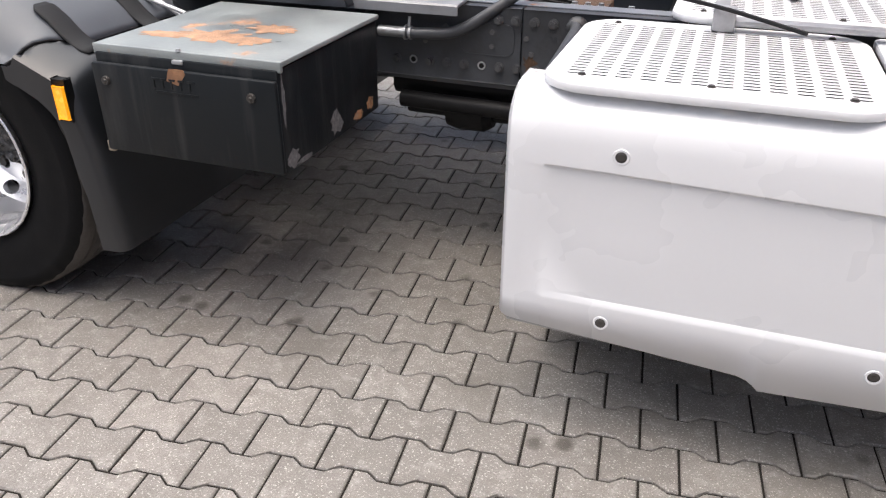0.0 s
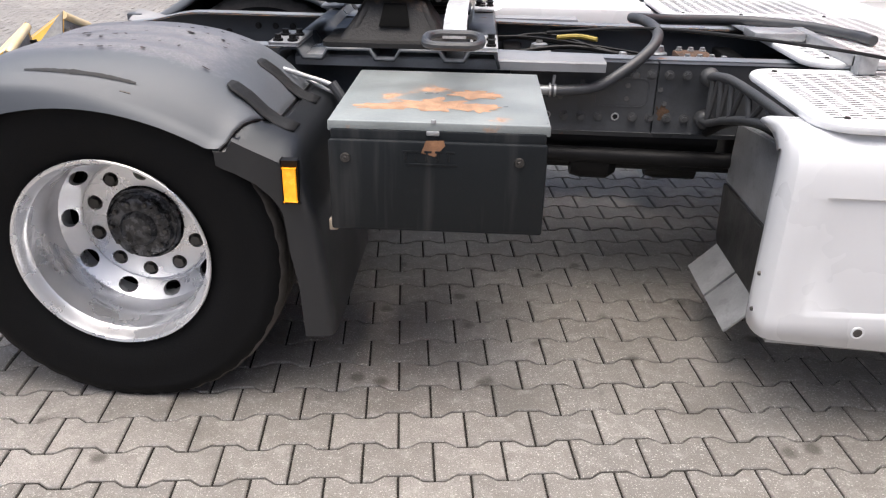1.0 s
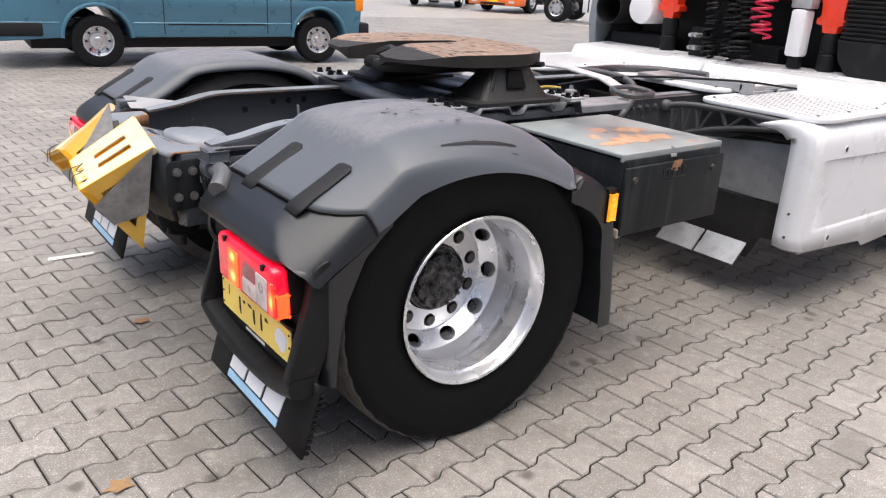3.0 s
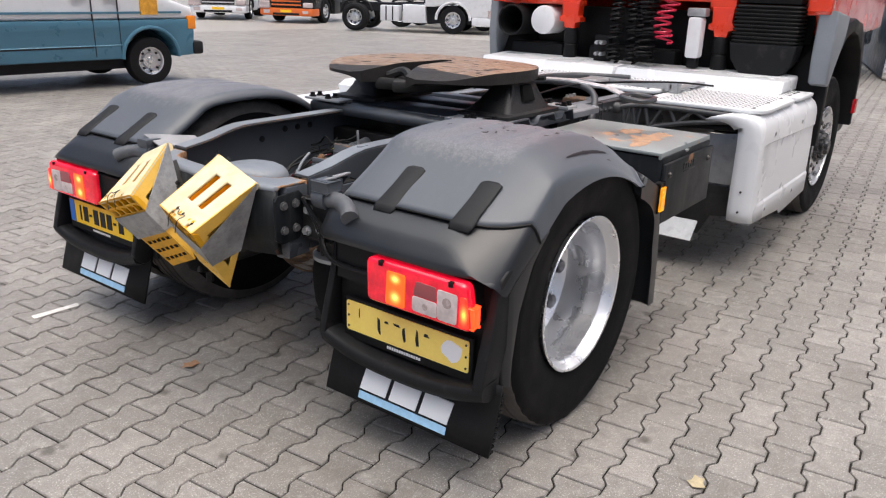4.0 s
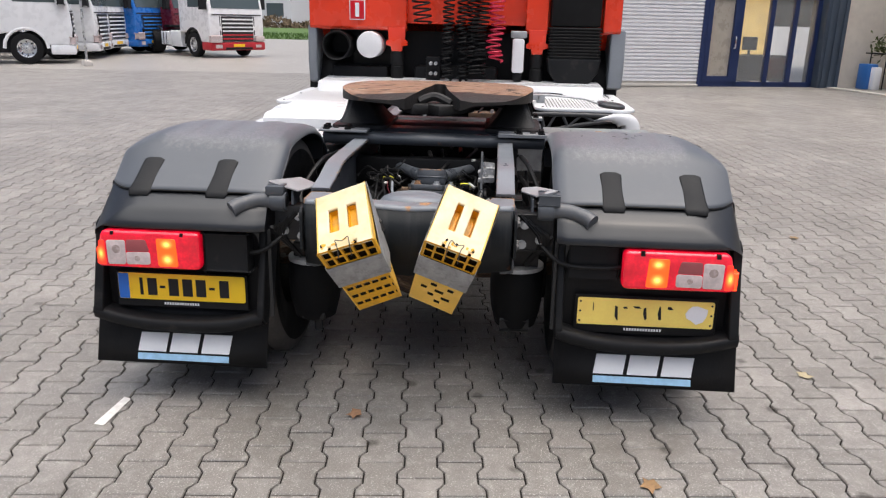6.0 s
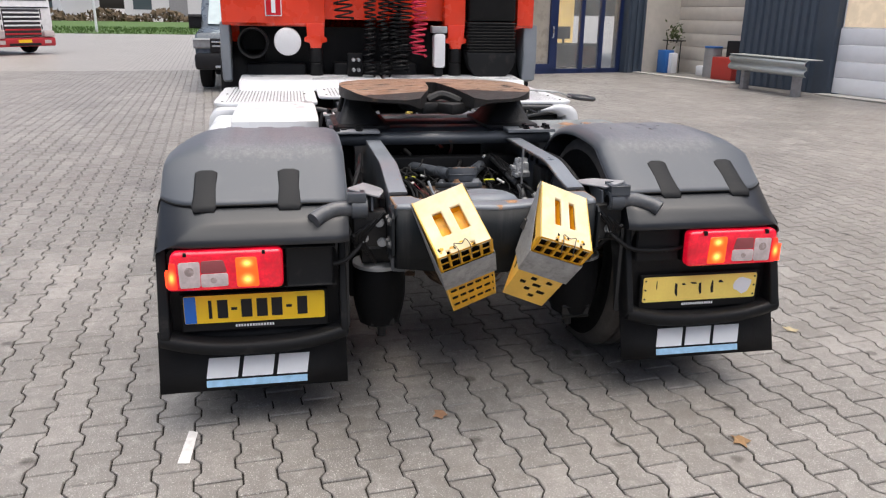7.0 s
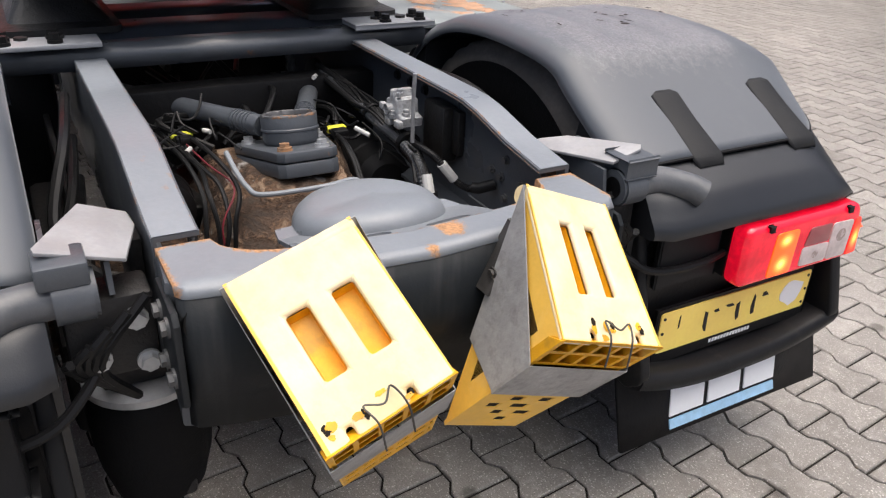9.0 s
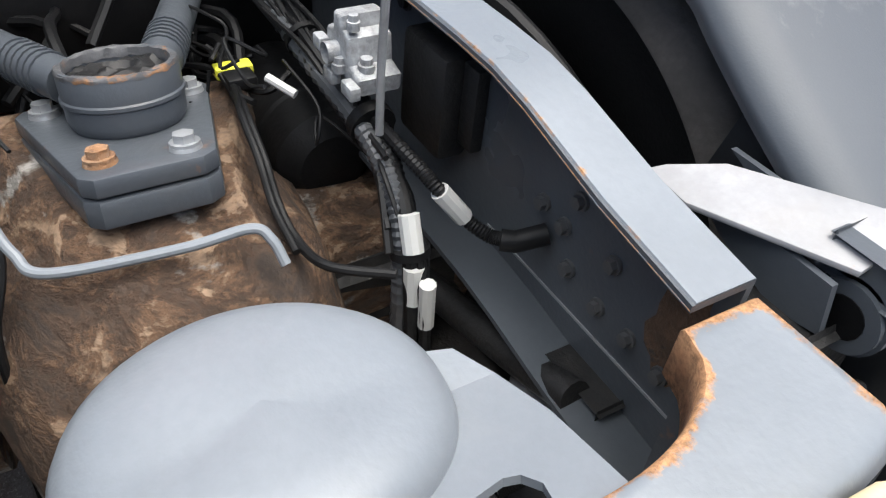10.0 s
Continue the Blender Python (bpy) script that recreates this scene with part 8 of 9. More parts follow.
def far_wheel(parent, x, y, r, w, out, rim=0.58):
    """A wheel in its thing's own frame; out is the side that shows."""
    b = bmesh.new()
    lathe(b, [(r * rim, -w * 0.45), (r * 0.80, -w * 0.5), (r * 0.96, -w * 0.44), (r, -w * 0.3), (r, w * 0.3), (r * 0.96, w * 0.44), (r * 0.80, w * 0.5), (r * rim, w * 0.45)], (x, y, r), "y", 32, close=True)
    wh = part("wheel", b, M_TYRE_FAR, parent, "black tyre on a silver wheel")
    b = bmesh.new()
    o = out * w * 0.5
    lathe(b, [(r * rim, o * 0.92), (r * rim * 0.92, o * 0.86), (r * rim * 0.86, o * 0.45), (r * rim * 0.62, o * 0.35), (r * rim * 0.55, o * 0.62), (r * 0.16, o * 0.66), (r * 0.13, o * 0.9), (0.0, o * 0.92)], (x, y, r), "y", 24)
    part("rim", b, M_CHROME, wh, "silver rim")
    for k in range(8):
        t = 2 * math.pi * k / 8
        b = bmesh.new()
        lathe(b, [(0.0, o * 0.70), (r * 0.045, o * 0.70), (r * 0.05, o * 0.4)], (x + r * rim * 0.74 * math.cos(t), y, r + r * rim * 0.74 * math.sin(t)), "y", 8)
        part("rim_hole", b, M_PLASTIC, wh)
    return wh


def van(at):
    """A boxy panel van, white over blue, nose towards +x; its right side faces -y."""
    v = thing("panel_van", "old panel van, white over blue, parked on the paving", "van", at=at)
    white = mat("van_white", (0.74, 0.75, 0.76), 0.35, var=0.03, bump=0.0, dirt=0.15)
    blue = mat("van_blue", (0.065, 0.175, 0.25), 0.35, var=0.06, bump=0.0, dirt=0.15, dirt_col=(0.10, 0.16, 0.20))
    L, W, rf, rr = 5.25, 1.95, 4.47, 1.22

    def arch(cx, n=9, r=0.43):
        return [(cx - r * math.cos(math.pi * i / n), 0.40 + r * math.sin(math.pi * i / n) * 0.98) for i in range(n + 1)]
    low = [(0.02, 0.36)] + arch(rr) + arch(rf) + [(5.18, 0.42), (5.22, 0.95), (0.0, 0.95)]
    b = bmesh.new()
    prism(b, low, "y", 0.0, W, 0.03)
    body = part("lower_body", b, blue, v, "faded blue lower body")
    b = bmesh.new()
    prism(b, [(0.0, 0.954), (5.22, 0.954), (5.20, 1.12), (4.72, 1.28), (4.20, 2.25), (4.05, 2.36), (0.10, 2.38), (0.0, 2.28)], "y", 0.02, W - 0.02, 0.06, 3)
    part("upper_body", b, white, v, "white upper body")
    b = bmesh.new()
    box(b, 0.3, 5.0, -0.004, 0.02, 1.035, 1.065)
    part("stripe", b, blue, v)
    for cx in (rr, rf):
        b = bmesh.new()
        pts = arch(cx, 12, 0.45)
        tube(b, [(x, 0.0, z) for x, z in pts], 0.028, 8, 1)
        part("arch_lip", b, blue, v)
    b = bmesh.new()
    tube(b, [(0.05, 0.0, 0.60), (rr - 0.47, 0.0, 0.60)], 0.008, 6, 1)
    tube(b, [(rr + 0.47, 0.0, 0.60), (rf - 0.46, 0.0, 0.60)], 0.008, 6, 1)
    part("swage_line", b, mat("van_light_blue", (0.13, 0.30, 0.40), 0.35, var=0.05), v)
    b = bmesh.new()
    box(b, 2.15, 3.60, -0.006, 0.01, 0.575, 0.592)
    part("door_track", b, M_PLASTIC, v, "black sliding door track")
    for x in (2.10, 3.62, 4.0):
        b = bmesh.new()
        box(b, x, x + 0.012, -0.003, 0.02, 0.45, 2.2)
        part("door_gap", b, M_PLASTIC, v)
    for x in (3.36, 3.80):
        b = bmesh.new()
        box(b, x, x + 0.20, -0.03, 0.01, 1.23, 1.265, 0.008)
        part("door_handle", b, M_PLASTIC, v)
    b = bmesh.new()
    box(b, 4.35, 4.62, -0.005, 0.02, 1.02, 1.26)
    part("sticker", b, mat("orange_sticker", (0.80, 0.35, 0.04), 0.4, var=0.5, scale=9), v, "orange and yellow sticker")
    b = bmesh.new()
    prism(b, [(3.7, 1.42), (4.52, 1.42), (4.15, 2.05), (3.7, 2.05)], "y", 0.008, 0.03)
    part("side_window", b, M_GLASS, v)
    b = bmesh.new()
    box(b, 5.10, 5.235, -0.008, 0.12, 0.80, 1.0, 0.012)
    part("indicator", b, M_AMBER, v, "amber indicator")
    b = bmesh.new()
    box(b, 5.17, 5.24, 0.14, 0.44, 0.78, 1.0, 0.02)
    part("headlight", b, M_CLEAR, v)
    b = bmesh.new()
    box(b, 5.16, 5.34, -0.03, W + 0.03, 0.42, 0.62, 0.04)
    part("front_bumper", b, M_PLASTIC, v, "black front bumper")
    b = bmesh.new()
    box(b, -0.12, 0.55, -0.02, W + 0.02, 0.42, 0.60, 0.03)
    part("rear_bumper", b, M_PLASTIC, v, "black rear bumper")
    b = bmesh.new()
    box(b, -0.03, 0.02, 0.04, 0.20, 0.75, 1.0, 0.01)
    part("tail_lamp", b, M_AMBER, v)
    for x in (rr, rf):
        far_wheel(v, x, 0.14, 0.35, 0.22, -1)
        far_wheel(v, x, W - 0.14, 0.35, 0.22, 1)
    b = bmesh.new()
    box(b, 0.4, 4.9, 0.25, W - 0.25, 0.24, 0.40)
    part("underside", b, M_PLASTIC, v)
    return v


van(pose(-0.06, 8.60, fall(2.5, 9) + 0.0, 0, 0, -4.5))


def lorry(at, col, name_col, bumper=None, tank=(0.72, 0.73, 0.75), grille_col=(0.02, 0.02, 0.022), stripe=None, gap=3.75):
    """A tractor unit with its front axle at the origin, nose towards +x."""
    v = thing("parked_lorry", f"{name_col} tractor unit parked in a row", "truck", "parked lorries", at=at)
    paint = mat("lorry_paint", col, 0.3, var=0.03, bump=0.0, coat=0.3)
    dark = M_PLASTIC
    bcol = paint if bumper is None else mat("lorry_bumper", bumper, 0.4, var=0.08, bump=0.0)
    arch = [(-0.62 * math.cos(math.pi * i / 10), 0.50 + 0.62 * math.sin(math.pi * i / 10)) for i in range(11)]
    side = [(-1.05, 0.95), (-0.72, 0.95)] + [(x, z) for x, z in arch if z > 0.9] + [(0.66, 0.60), (1.30, 0.60), (1.40, 1.1), (1.36, 1.9), (1.05, 3.0), (0.70, 3.65), (-0.80, 3.75), (-1.05, 3.5)]
    b = bmesh.new()
    prism(b, side, "y", -1.24, 1.24, 0.07, 3)
    part("cab", b, paint, v, f"{name_col} cab", angle=40)
    b = bmesh.new()
    box(b, 0.70, 1.46, -1.25, 1.25, 0.30, 0.62, 0.06)
    part("bumper", b, bcol, v, "deep front bumper")
    for s in (-1, 1):
        b = bmesh.new()
        box(b, 1.30, 1.475, s * 0.80, s * 1.22, 0.64, 0.86, 0.04)
        part("headlight", b, M_CLEAR, v, "clear headlight")
        b = bmesh.new()
        box(b, 1.05, 1.25, s * 1.25, s * 1.45, 1.9, 2.6, 0.04)
        part("mirror", b, dark, v)
        b = bmesh.new()
        prism(b, [(-0.25, 1.95), (0.98, 1.95), (0.80, 2.65), (-0.25, 2.65)], "y", s * 1.235, s * 1.247)
        part("side_window", b, M_GLASS, v)
        b = bmesh.new()
        tube(b, [(x * 1.03, s * 1.20, 0.50 + (z - 0.50) * 1.03) for x, z in arch], 0.055, 8, 1)
        part("wheel_arch", b, paint if stripe is None else dark, v)
        b = bmesh.new()
        prism(b, [(-1.90, 0.35), (-1.90, 1.0), (-1.05, 1.0), (-1.0, 0.35)], "y", s * 0.60, s * 1.22, 0.06)
        part("tank", b, mat("lorry_tank", tank, 0.35, var=0.05), v, "side tank")
        b = bmesh.new()
        prism(b, [(-2.75, 0.40), (-2.75, 0.95), (-2.05, 0.95), (-2.05, 0.40)], "y", s * 0.60, s * 1.22, 0.03)
        part("side_box", b, mat("lorry_skirt", tank, 0.4, var=0.06), v, "side skirt box")
        for x in (-2.55, -2.30):
            b = bmesh.new()
            box(b, x, x + 0.05, s * 1.215, s * 1.226, 0.42, 0.93)
            part("skirt_gap", b, dark, v)
        b = bmesh.new()
        tube(b, [(-gap - 0.62, s * 0.9, 0.65), (-gap - 0.45, s * 0.9, 1.02), (-gap, s * 0.9, 1.12), (-gap + 0.45, s * 0.9, 1.02), (-gap + 0.60, s * 0.9, 0.7)], 0.05, 8)
        part("rear_mudguard", b, dark, v)
        b = bmesh.new()
        box(b, -gap - 0.8, -0.9, s * 0.36, s * 0.42, 0.72, 0.98)
        part("chassis_rail", b, dark, v)
        far_wheel(v, 0.0, s * 1.08, 0.50, 0.30, s)
        far_wheel(v, -gap, s * 0.98, 0.50, 0.55, s)
    b = bmesh.new()
    box(b, 1.36, 1.42, -0.72, 0.72, 0.66, 1.62, 0.02)
    part("grille", b, mat("lorry_grille", grille_col, 0.4, var=0.1), v, "front grille")
    for k in range(6):
        b = bmesh.new()
        box(b, 1.40, 1.45, -0.70, 0.70, 0.72 + 0.15 * k, 0.78 + 0.15 * k, 0.012)
        part("slat", b, bcol if bumper and k < 2 else paint if stripe is None else mat("slat_paint", stripe, 0.35, var=0.05), v)
    b = bmesh.new()
    prism(b, [(1.372, 1.92), (1.31, 2.16), (1.10, 2.85), (1.08, 2.85), (1.28, 2.15), (1.34, 1.92)], "y", -1.10, 1.10)
    part("windscreen", b, M_GLASS, v)
    b = bmesh.new()
    box(b, 1.452, 1.466, -0.62, 0.62, 0.33, 0.42, 0.004)
    part("bumper_intake", b, dark, v, "dark slot in the bumper")
    for s in (-1, 1):
        b = bmesh.new()
        box(b, 1.44, 1.468, s * 0.78, s * 1.05, 0.40, 0.52, 0.012)
        part("fog_lamp", b, M_CLEAR, v, "small fog lamp")
        b = bmesh.new()
        prism(b, [(1.40, 0.90), (1.385, 1.62), (1.372, 1.62), (1.388, 0.90)], "y", s * 0.76, s * 0.80)
        part("corner_seam", b, dark, v)
    b = bmesh.new()
    box(b, 1.375, 1.395, -1.12, 1.12, 1.66, 1.70, 0.004)
    part("panel_seam", b, dark, v)
    b = bmesh.new()
    prism(b, [(1.04, 2.86), (1.22, 2.90), (1.20, 3.02), (0.98, 3.06)], "y", -1.12, 1.12, 0.015)
    part("sun_visor", b, dark, v, "dark sun visor")
    b = bmesh.new()
    box(b, 1.455, 1.468, -0.26, 0.26, 0.44, 0.55)
    part("plate_bar", b, M_PLATE, v)
    b = bmesh.new()
    box(b, -gap - 0.1, -1.4, -0.36, 0.36, 0.80, 1.02)
    box(b, -gap - 0.35, -gap + 0.35, -0.45, 0.45, 1.10, 1.20, 0.03)
    part("frame_gear", b, dark, v)
    b = bmesh.new()
    box(b, -1.12, 1.2, -1.0, 1.0, 0.36, 0.95)
    part("underside", b, dark, v)
    return v


def yaw_of(dx, dy):
    return math.degrees(math.atan2(dy, dx))


HEAD = (0.455, -0.890)
ANG = yaw_of(*HEAD)
WHITE_L = (0.84, 0.85, 0.87)


def park(x, y, ang, *args, **kw):
    return lorry(pose(x, y, fall(x, y), 0, 0, ang), *args, **kw)


park(22.3, 15.6, ANG, WHITE_L, "white")
park(25.6, 16.2, ANG - 12, WHITE_L, "pale grey")
park(28.3, 16.9, ANG - 24, WHITE_L, "white")
park(30.6, 16.3, ANG - 34, (0.02, 0.16, 0.55), "blue", stripe=(0.03, 0.22, 0.65))
park(32.6, 15.3, ANG - 40, (0.16, 0.015, 0.03), "dark red", stripe=(0.14, 0.02, 0.03))
park(29.0, 11.4, yaw_of(-0.64, -0.77), (0.84, 0.83, 0.84), "red and white", bumper=(0.45, 0.02, 0.03), stripe=(0.80, 0.79, 0.80), grille_col=(0.03, 0.025, 0.028))
park(22.4, 24.4, yaw_of(-0.93, -0.36), (0.012, 0.012, 0.014), "black", bumper=(0.75, 0.16, 0.03), stripe=(0.22, 0.06, 0.05), tank=(0.03, 0.03, 0.03))
park(21.0, 28.0, yaw_of(-0.75, -0.66), WHITE_L, "white", stripe=(0.5, 0.5, 0.52))
park(-5.5, 17.5, yaw_of(1.0, -0.05), (0.02, 0.02, 0.022), "black", tank=(0.45, 0.46, 0.47))
park(1.5, 20.5, yaw_of(1.0, -0.05), WHITE_L, "white", tank=(0.5, 0.5, 0.5))

# fence foot with two posts
ff = thing("fence_foot", "pale concrete fence foot with two thin posts", "fence foot", at=pose(20.9, 12.9, fall(20.9, 12.9), 0, 0, -55))
bm = bmesh.new()
prism(bm, [(-0.13, 0.0), (0.13, 0.0), (0.10, 0.16), (-0.10, 0.16)], "y", -0.42, 0.42, 0.02)
part("foot", bm, mat("pale_concrete", (0.55, 0.52, 0.49), 0.8, var=0.1, bump=0.1), ff)
for y in (-0.16, 0.16):
    bm = bmesh.new()
    tube(bm, [(0, y, 0.1), (0, y, 2.0)], 0.02, 8, 1)
    part("post", bm, M_CHROME, ff)


def pickup(at):
    v = thing("pickup", "grey pickup with a black grille facing the yard", "car", at=at)
    paint = mat("pickup_paint", (0.085, 0.105, 0.125), 0.3, var=0.05, bump=0.0, coat=0.4)
    b = bmesh.new()
    prism(b, [(-5.2, 0.55), (-5.2, 1.15), (-3.4, 1.18), (-3.2, 1.72), (-2.9, 1.80), (-1.9, 1.80), (-1.15, 1.22), (-0.1, 1.12), (0.0, 1.0), (0.02, 0.55)], "y", -0.93, 0.93, 0.08, 3)
    part("body", b, paint, v, "grey body", angle=40)
    b = bmesh.new()
    prism(b, [(-1.87, 1.765), (-1.20, 1.26), (-1.17, 1.27), (-1.85, 1.79)], "y", -0.76, 0.76)
    part("windscreen", b, mat("pale_glass", (0.30, 0.38, 0.40), 0.08, var=0.1, bump=0.0, coat=0.5), v, "pale windscreen")
    b = bmesh.new()
    box(b, -0.02, 0.06, -0.64, 0.64, 0.74, 1.02, 0.03)
    part("grille", b, M_PLASTIC, v, "black grille")
    for z in (0.86, 0.94):
        b = bmesh.new()
        box(b, 0.05, 0.075, -0.60, 0.60, z, z + 0.03, 0.008)
        part("grille_bar", b, M_CHROME, v)
    b = bmesh.new()
    box(b, -0.25, 0.13, -0.94, 0.94, 0.42, 0.74, 0.07)
    part("bumper", b, M_PLASTIC, v, "black bumper")
    b = bmesh.new()
    box(b, 0.10, 0.15, -0.55, 0.55, 0.46, 0.51, 0.015)
    part("skid_bar", b, M_CHROME, v)
    b = bmesh.new()
    box(b, 0.125, 0.14, -0.26, 0.26, 0.60, 0.71)
    part("plate_bar", b, M_PLATE, v)
    for s in (-1, 1):
        b = bmesh.new()
        box(b, -0.12, 0.05, s * 0.66, s * 0.92, 0.86, 1.0, 0.03)
        part("headlight", b, M_GALV, v)
        b = bmesh.new()
        box(b, -1.35, -1.15, s * 0.93, s * 1.10, 1.22, 1.42, 0.04)
        part("mirror", b, M_PLASTIC, v)
        far_wheel(v, -0.85, s * 0.80, 0.39, 0.26, s)
        far_wheel(v, -4.1, s * 0.80, 0.39, 0.26, s)
    return v


pickup(pose(12.7, 1.65, fall(12.7, 1.6), 0, 0, 180))

# -- workshop: two fronts that meet at an inner corner
CORNER, TURNED = (17.7, -8.9), 14.0
shop = pose(CORNER[0], CORNER[1], 0, 0, 0, 180 + TURNED)
# in this frame +x runs along the bay front and -y along the white clad front; +y lies outside the yard side of the bay
M_CLAD = mat("white_cladding", (0.82, 0.82, 0.84), 0.45, var=0.05, bump=0.02, dirt=0.15)
M_NAVY = mat("navy_cladding", (0.055, 0.075, 0.105), 0.45, var=0.08, bump=0.02, dirt=0.1)
M_NAVYF = mat("navy_frame", (0.015, 0.03, 0.10), 0.4, var=0.08, bump=0.0)
M_BEIGE = mat("beige_panel", (0.62, 0.57, 0.50), 0.65, var=0.06, bump=0.03, dirt=0.15)
M_SILL = mat("pale_sill", (0.52, 0.50, 0.46), 0.85, var=0.12, bump=0.1)
M_WARM = mat("lit_room", (0.85, 0.55, 0.20), 0.8, var=0.3, scale=2, bump=0.0, emit=0.42)
M_DOORWHITE = mat("sectional_door", (0.86, 0.87, 0.90), 0.45, var=0.03, bump=0.0)
M_DOORGLASS = mat("door_glazing", (0.72, 0.58, 0.42), 0.25, var=0.08, bump=0.0, emit=0.25)


def wall_piece(name, bm, material, label, category="wall"):
    ob = part(name, bm, material)
    ob.matrix_basis = shop
    return tagged(ob, label, category, "", "structure")


# white ribbed front, along -y of the frame; its face looks along +x
bm = bmesh.new()
z = 0.12
pts = [(0.0, 0.0), (0.0, 0.12)]
prof = []
while z < 5.2:
    prof += [(0.0, z), (0.040, z + 0.010), (0.040, z + 0.054), (0.0, z + 0.064)]
    z += 0.088
wn = bmesh.new()
lo = [wn.verts.new((x, -3.7, zz)) for x, zz in prof]
mid_a = [wn.verts.new((x, -6.45, zz)) for x, zz in prof]
mid_b = [wn.verts.new((x, -8.15, zz)) for x, zz in prof]
hi = [wn.verts.new((x, -9.2, zz)) for x, zz in prof]
for a, b, zlo, zhi in ((lo, mid_a, 0, 9), (mid_a, mid_b, 0, 1.36), (mid_a, mid_b, 2.45, 9), (mid_b, hi, 0, 9)):
    for i in range(len(prof) - 1):
        if zlo <= prof[i][1] < zhi:
            wn.faces.new((a[i], a[i + 1], b[i + 1], b[i]))
wall_east = wall_piece("wall_east", wn, M_CLAD, "white horizontally ribbed metal cladding")
bm = bmesh.new()
box(bm, -0.35, -0.06, -9.2, -8.15, 0.0, 5.2)
box(bm, -0.35, -0.06, -6.45, -3.7, 0.0, 5.2)
box(bm, -0.35, -0.06, -8.15, -6.45, 0.0, 1.36)
box(bm, -0.35, -0.06, -8.15, -6.45, 2.58, 5.2)
box(bm, -9.0, -0.35, -9.2, -9.0, 0.0, 5.2)
wall_piece("wall_backing", bm, M_NAVY, "plain wall behind the cladding")
bm = bmesh.new()
box(bm, -0.02, 0.02, -9.2, -3.7, 0.0, 0.12)
box(bm, 0.02, 0.12, -9.2, -3.7, 0.0, 0.06, 0.01)
wall_piece("plinth", bm, M_SILL, "pale plinth")
wi = tagged(new("window_1"), "window with navy frame and a warm lit room behind", "window", "", "structure")
wi.matrix_basis = shop
bm = bmesh.new()
frame_ring(bm, [(-8.20, 1.35), (-6.40, 1.35), (-6.40, 2.6), (-8.20, 2.6)], [(-8.07, 1.45), (-6.52, 1.45), (-6.52, 2.5), (-8.07, 2.5)], "x", -0.02, 0.06)
part("window_frame", bm, M_NAVYF, wi)
bm = bmesh.new()
box(bm, -0.03, -0.015, -8.10, -6.5, 1.43, 2.52)
part("pane", bm, M_WARM, wi, "warm lit pane")

# glazed entrance
ent = tagged(new("door_1"), "glazed entrance with navy frames, warm light inside", "door", "", "structure")
ent.matrix_basis = shop
bm = bmesh.new()
for y in (-3.7, -2.75, -1.9, -1.25, -0.62):
    box(bm, -0.06, 0.06, y, y + 0.12, 0.0, 3.0)
box(bm, -0.06, 0.06, -3.6, -0.5, 2.15, 2.30)
box(bm, -0.06, 0.06, -3.6, -0.5, 0.0, 0.12)
part("door_frame", bm, M_NAVYF, ent, "navy metal frame")
bm = bmesh.new()
box(bm, -0.05, 0.07, -3.58, -3.46, 0.12, 2.15)
box(bm, -0.05, 0.07, -2.87, -2.66, 0.12, 2.15)
box(bm, -0.05, 0.07, -3.46, -2.87, 0.12, 0.26)
part("door_leaf", bm, M_NAVYF, ent, "navy door leaf")
bm = bmesh.new()
tube(bm, [(0.07, -2.80, 0.95), (0.12, -2.80, 0.97), (0.12, -2.80, 1.20), (0.07, -2.80, 1.22)], 0.018, 8)
part("door_handle", bm, M_CHROME, ent, "bright bar handle")
bm = bmesh.new()
box(bm, -0.012, 0.0, -3.6, -2.73, 0.1, 3.0)
part("pane", bm, mat("beige_blind", (0.42, 0.38, 0.32), 0.3, var=0.1, bump=0.0), ent, "pane with a drawn blind")
M_CLEARGLASS = glass("clear_glass", (0.92, 0.94, 0.94), 0.02, 0.1)
for y0, y1 in ((-2.63, -1.9), (-1.78, -1.25), (-1.13, -0.62)):
    bm = bmesh.new()
    box(bm, -0.012, 0.0, y0, y1, 0.1, 3.0)
    pane = part("pane", bm, M_CLEARGLASS, ent, "clear pane")
    pane.visible_shadow = False
bm = bmesh.new()
box(bm, -3.2, -3.1, -4.0, 0.0, 0.0, 3.0)
box(bm, -3.2, -0.4, -4.0, -3.9, 0.0, 3.0)
wall_piece("room_wall", bm, M_WARM, "warm lit back wall of the office")
screen = thing("monitor", "dark computer monitor on the desk", "monitor", at=shop)
bm = bmesh.new()
box(bm, -0.98, -0.93, -1.98, -1.56, 0.88, 1.22, 0.01)
part("screen", bm, M_PLASTIC, screen)
bm = bmesh.new()
box(bm, -0.97, -0.94, -1.80, -1.74, 0.755, 0.88)
box(bm, -1.02, -0.88, -1.86, -1.68, 0.752, 0.762)
part("stand", bm, M_PLASTIC, screen)
cup = thing("cabinet", "low dark office cabinet with white papers", "cabinet", at=shop)
bm = bmesh.new()
box(bm, -2.6, -2.1, -3.0, -2.2, 0.0, 1.05, 0.02)
part("body", bm, M_PLASTIC, cup)
bm = bmesh.new()
box(bm, -2.5, -2.2, -2.9, -2.6, 1.051, 1.09)
part("paper_stack", bm, M_LABEL, cup)
desk = thing("desk", "dark desk behind the glass", "desk", at=shop)
bm = bmesh.new()
box(bm, -0.68, -0.64, -2.35, -0.72, 0.10, 0.70)
part("front_panel", bm, M_PLASTIC, desk)
bm = bmesh.new()
box(bm, -1.4, -0.6, -2.45, -0.66, 0.70, 0.75)
part("desktop", bm, M_PLASTIC, desk)
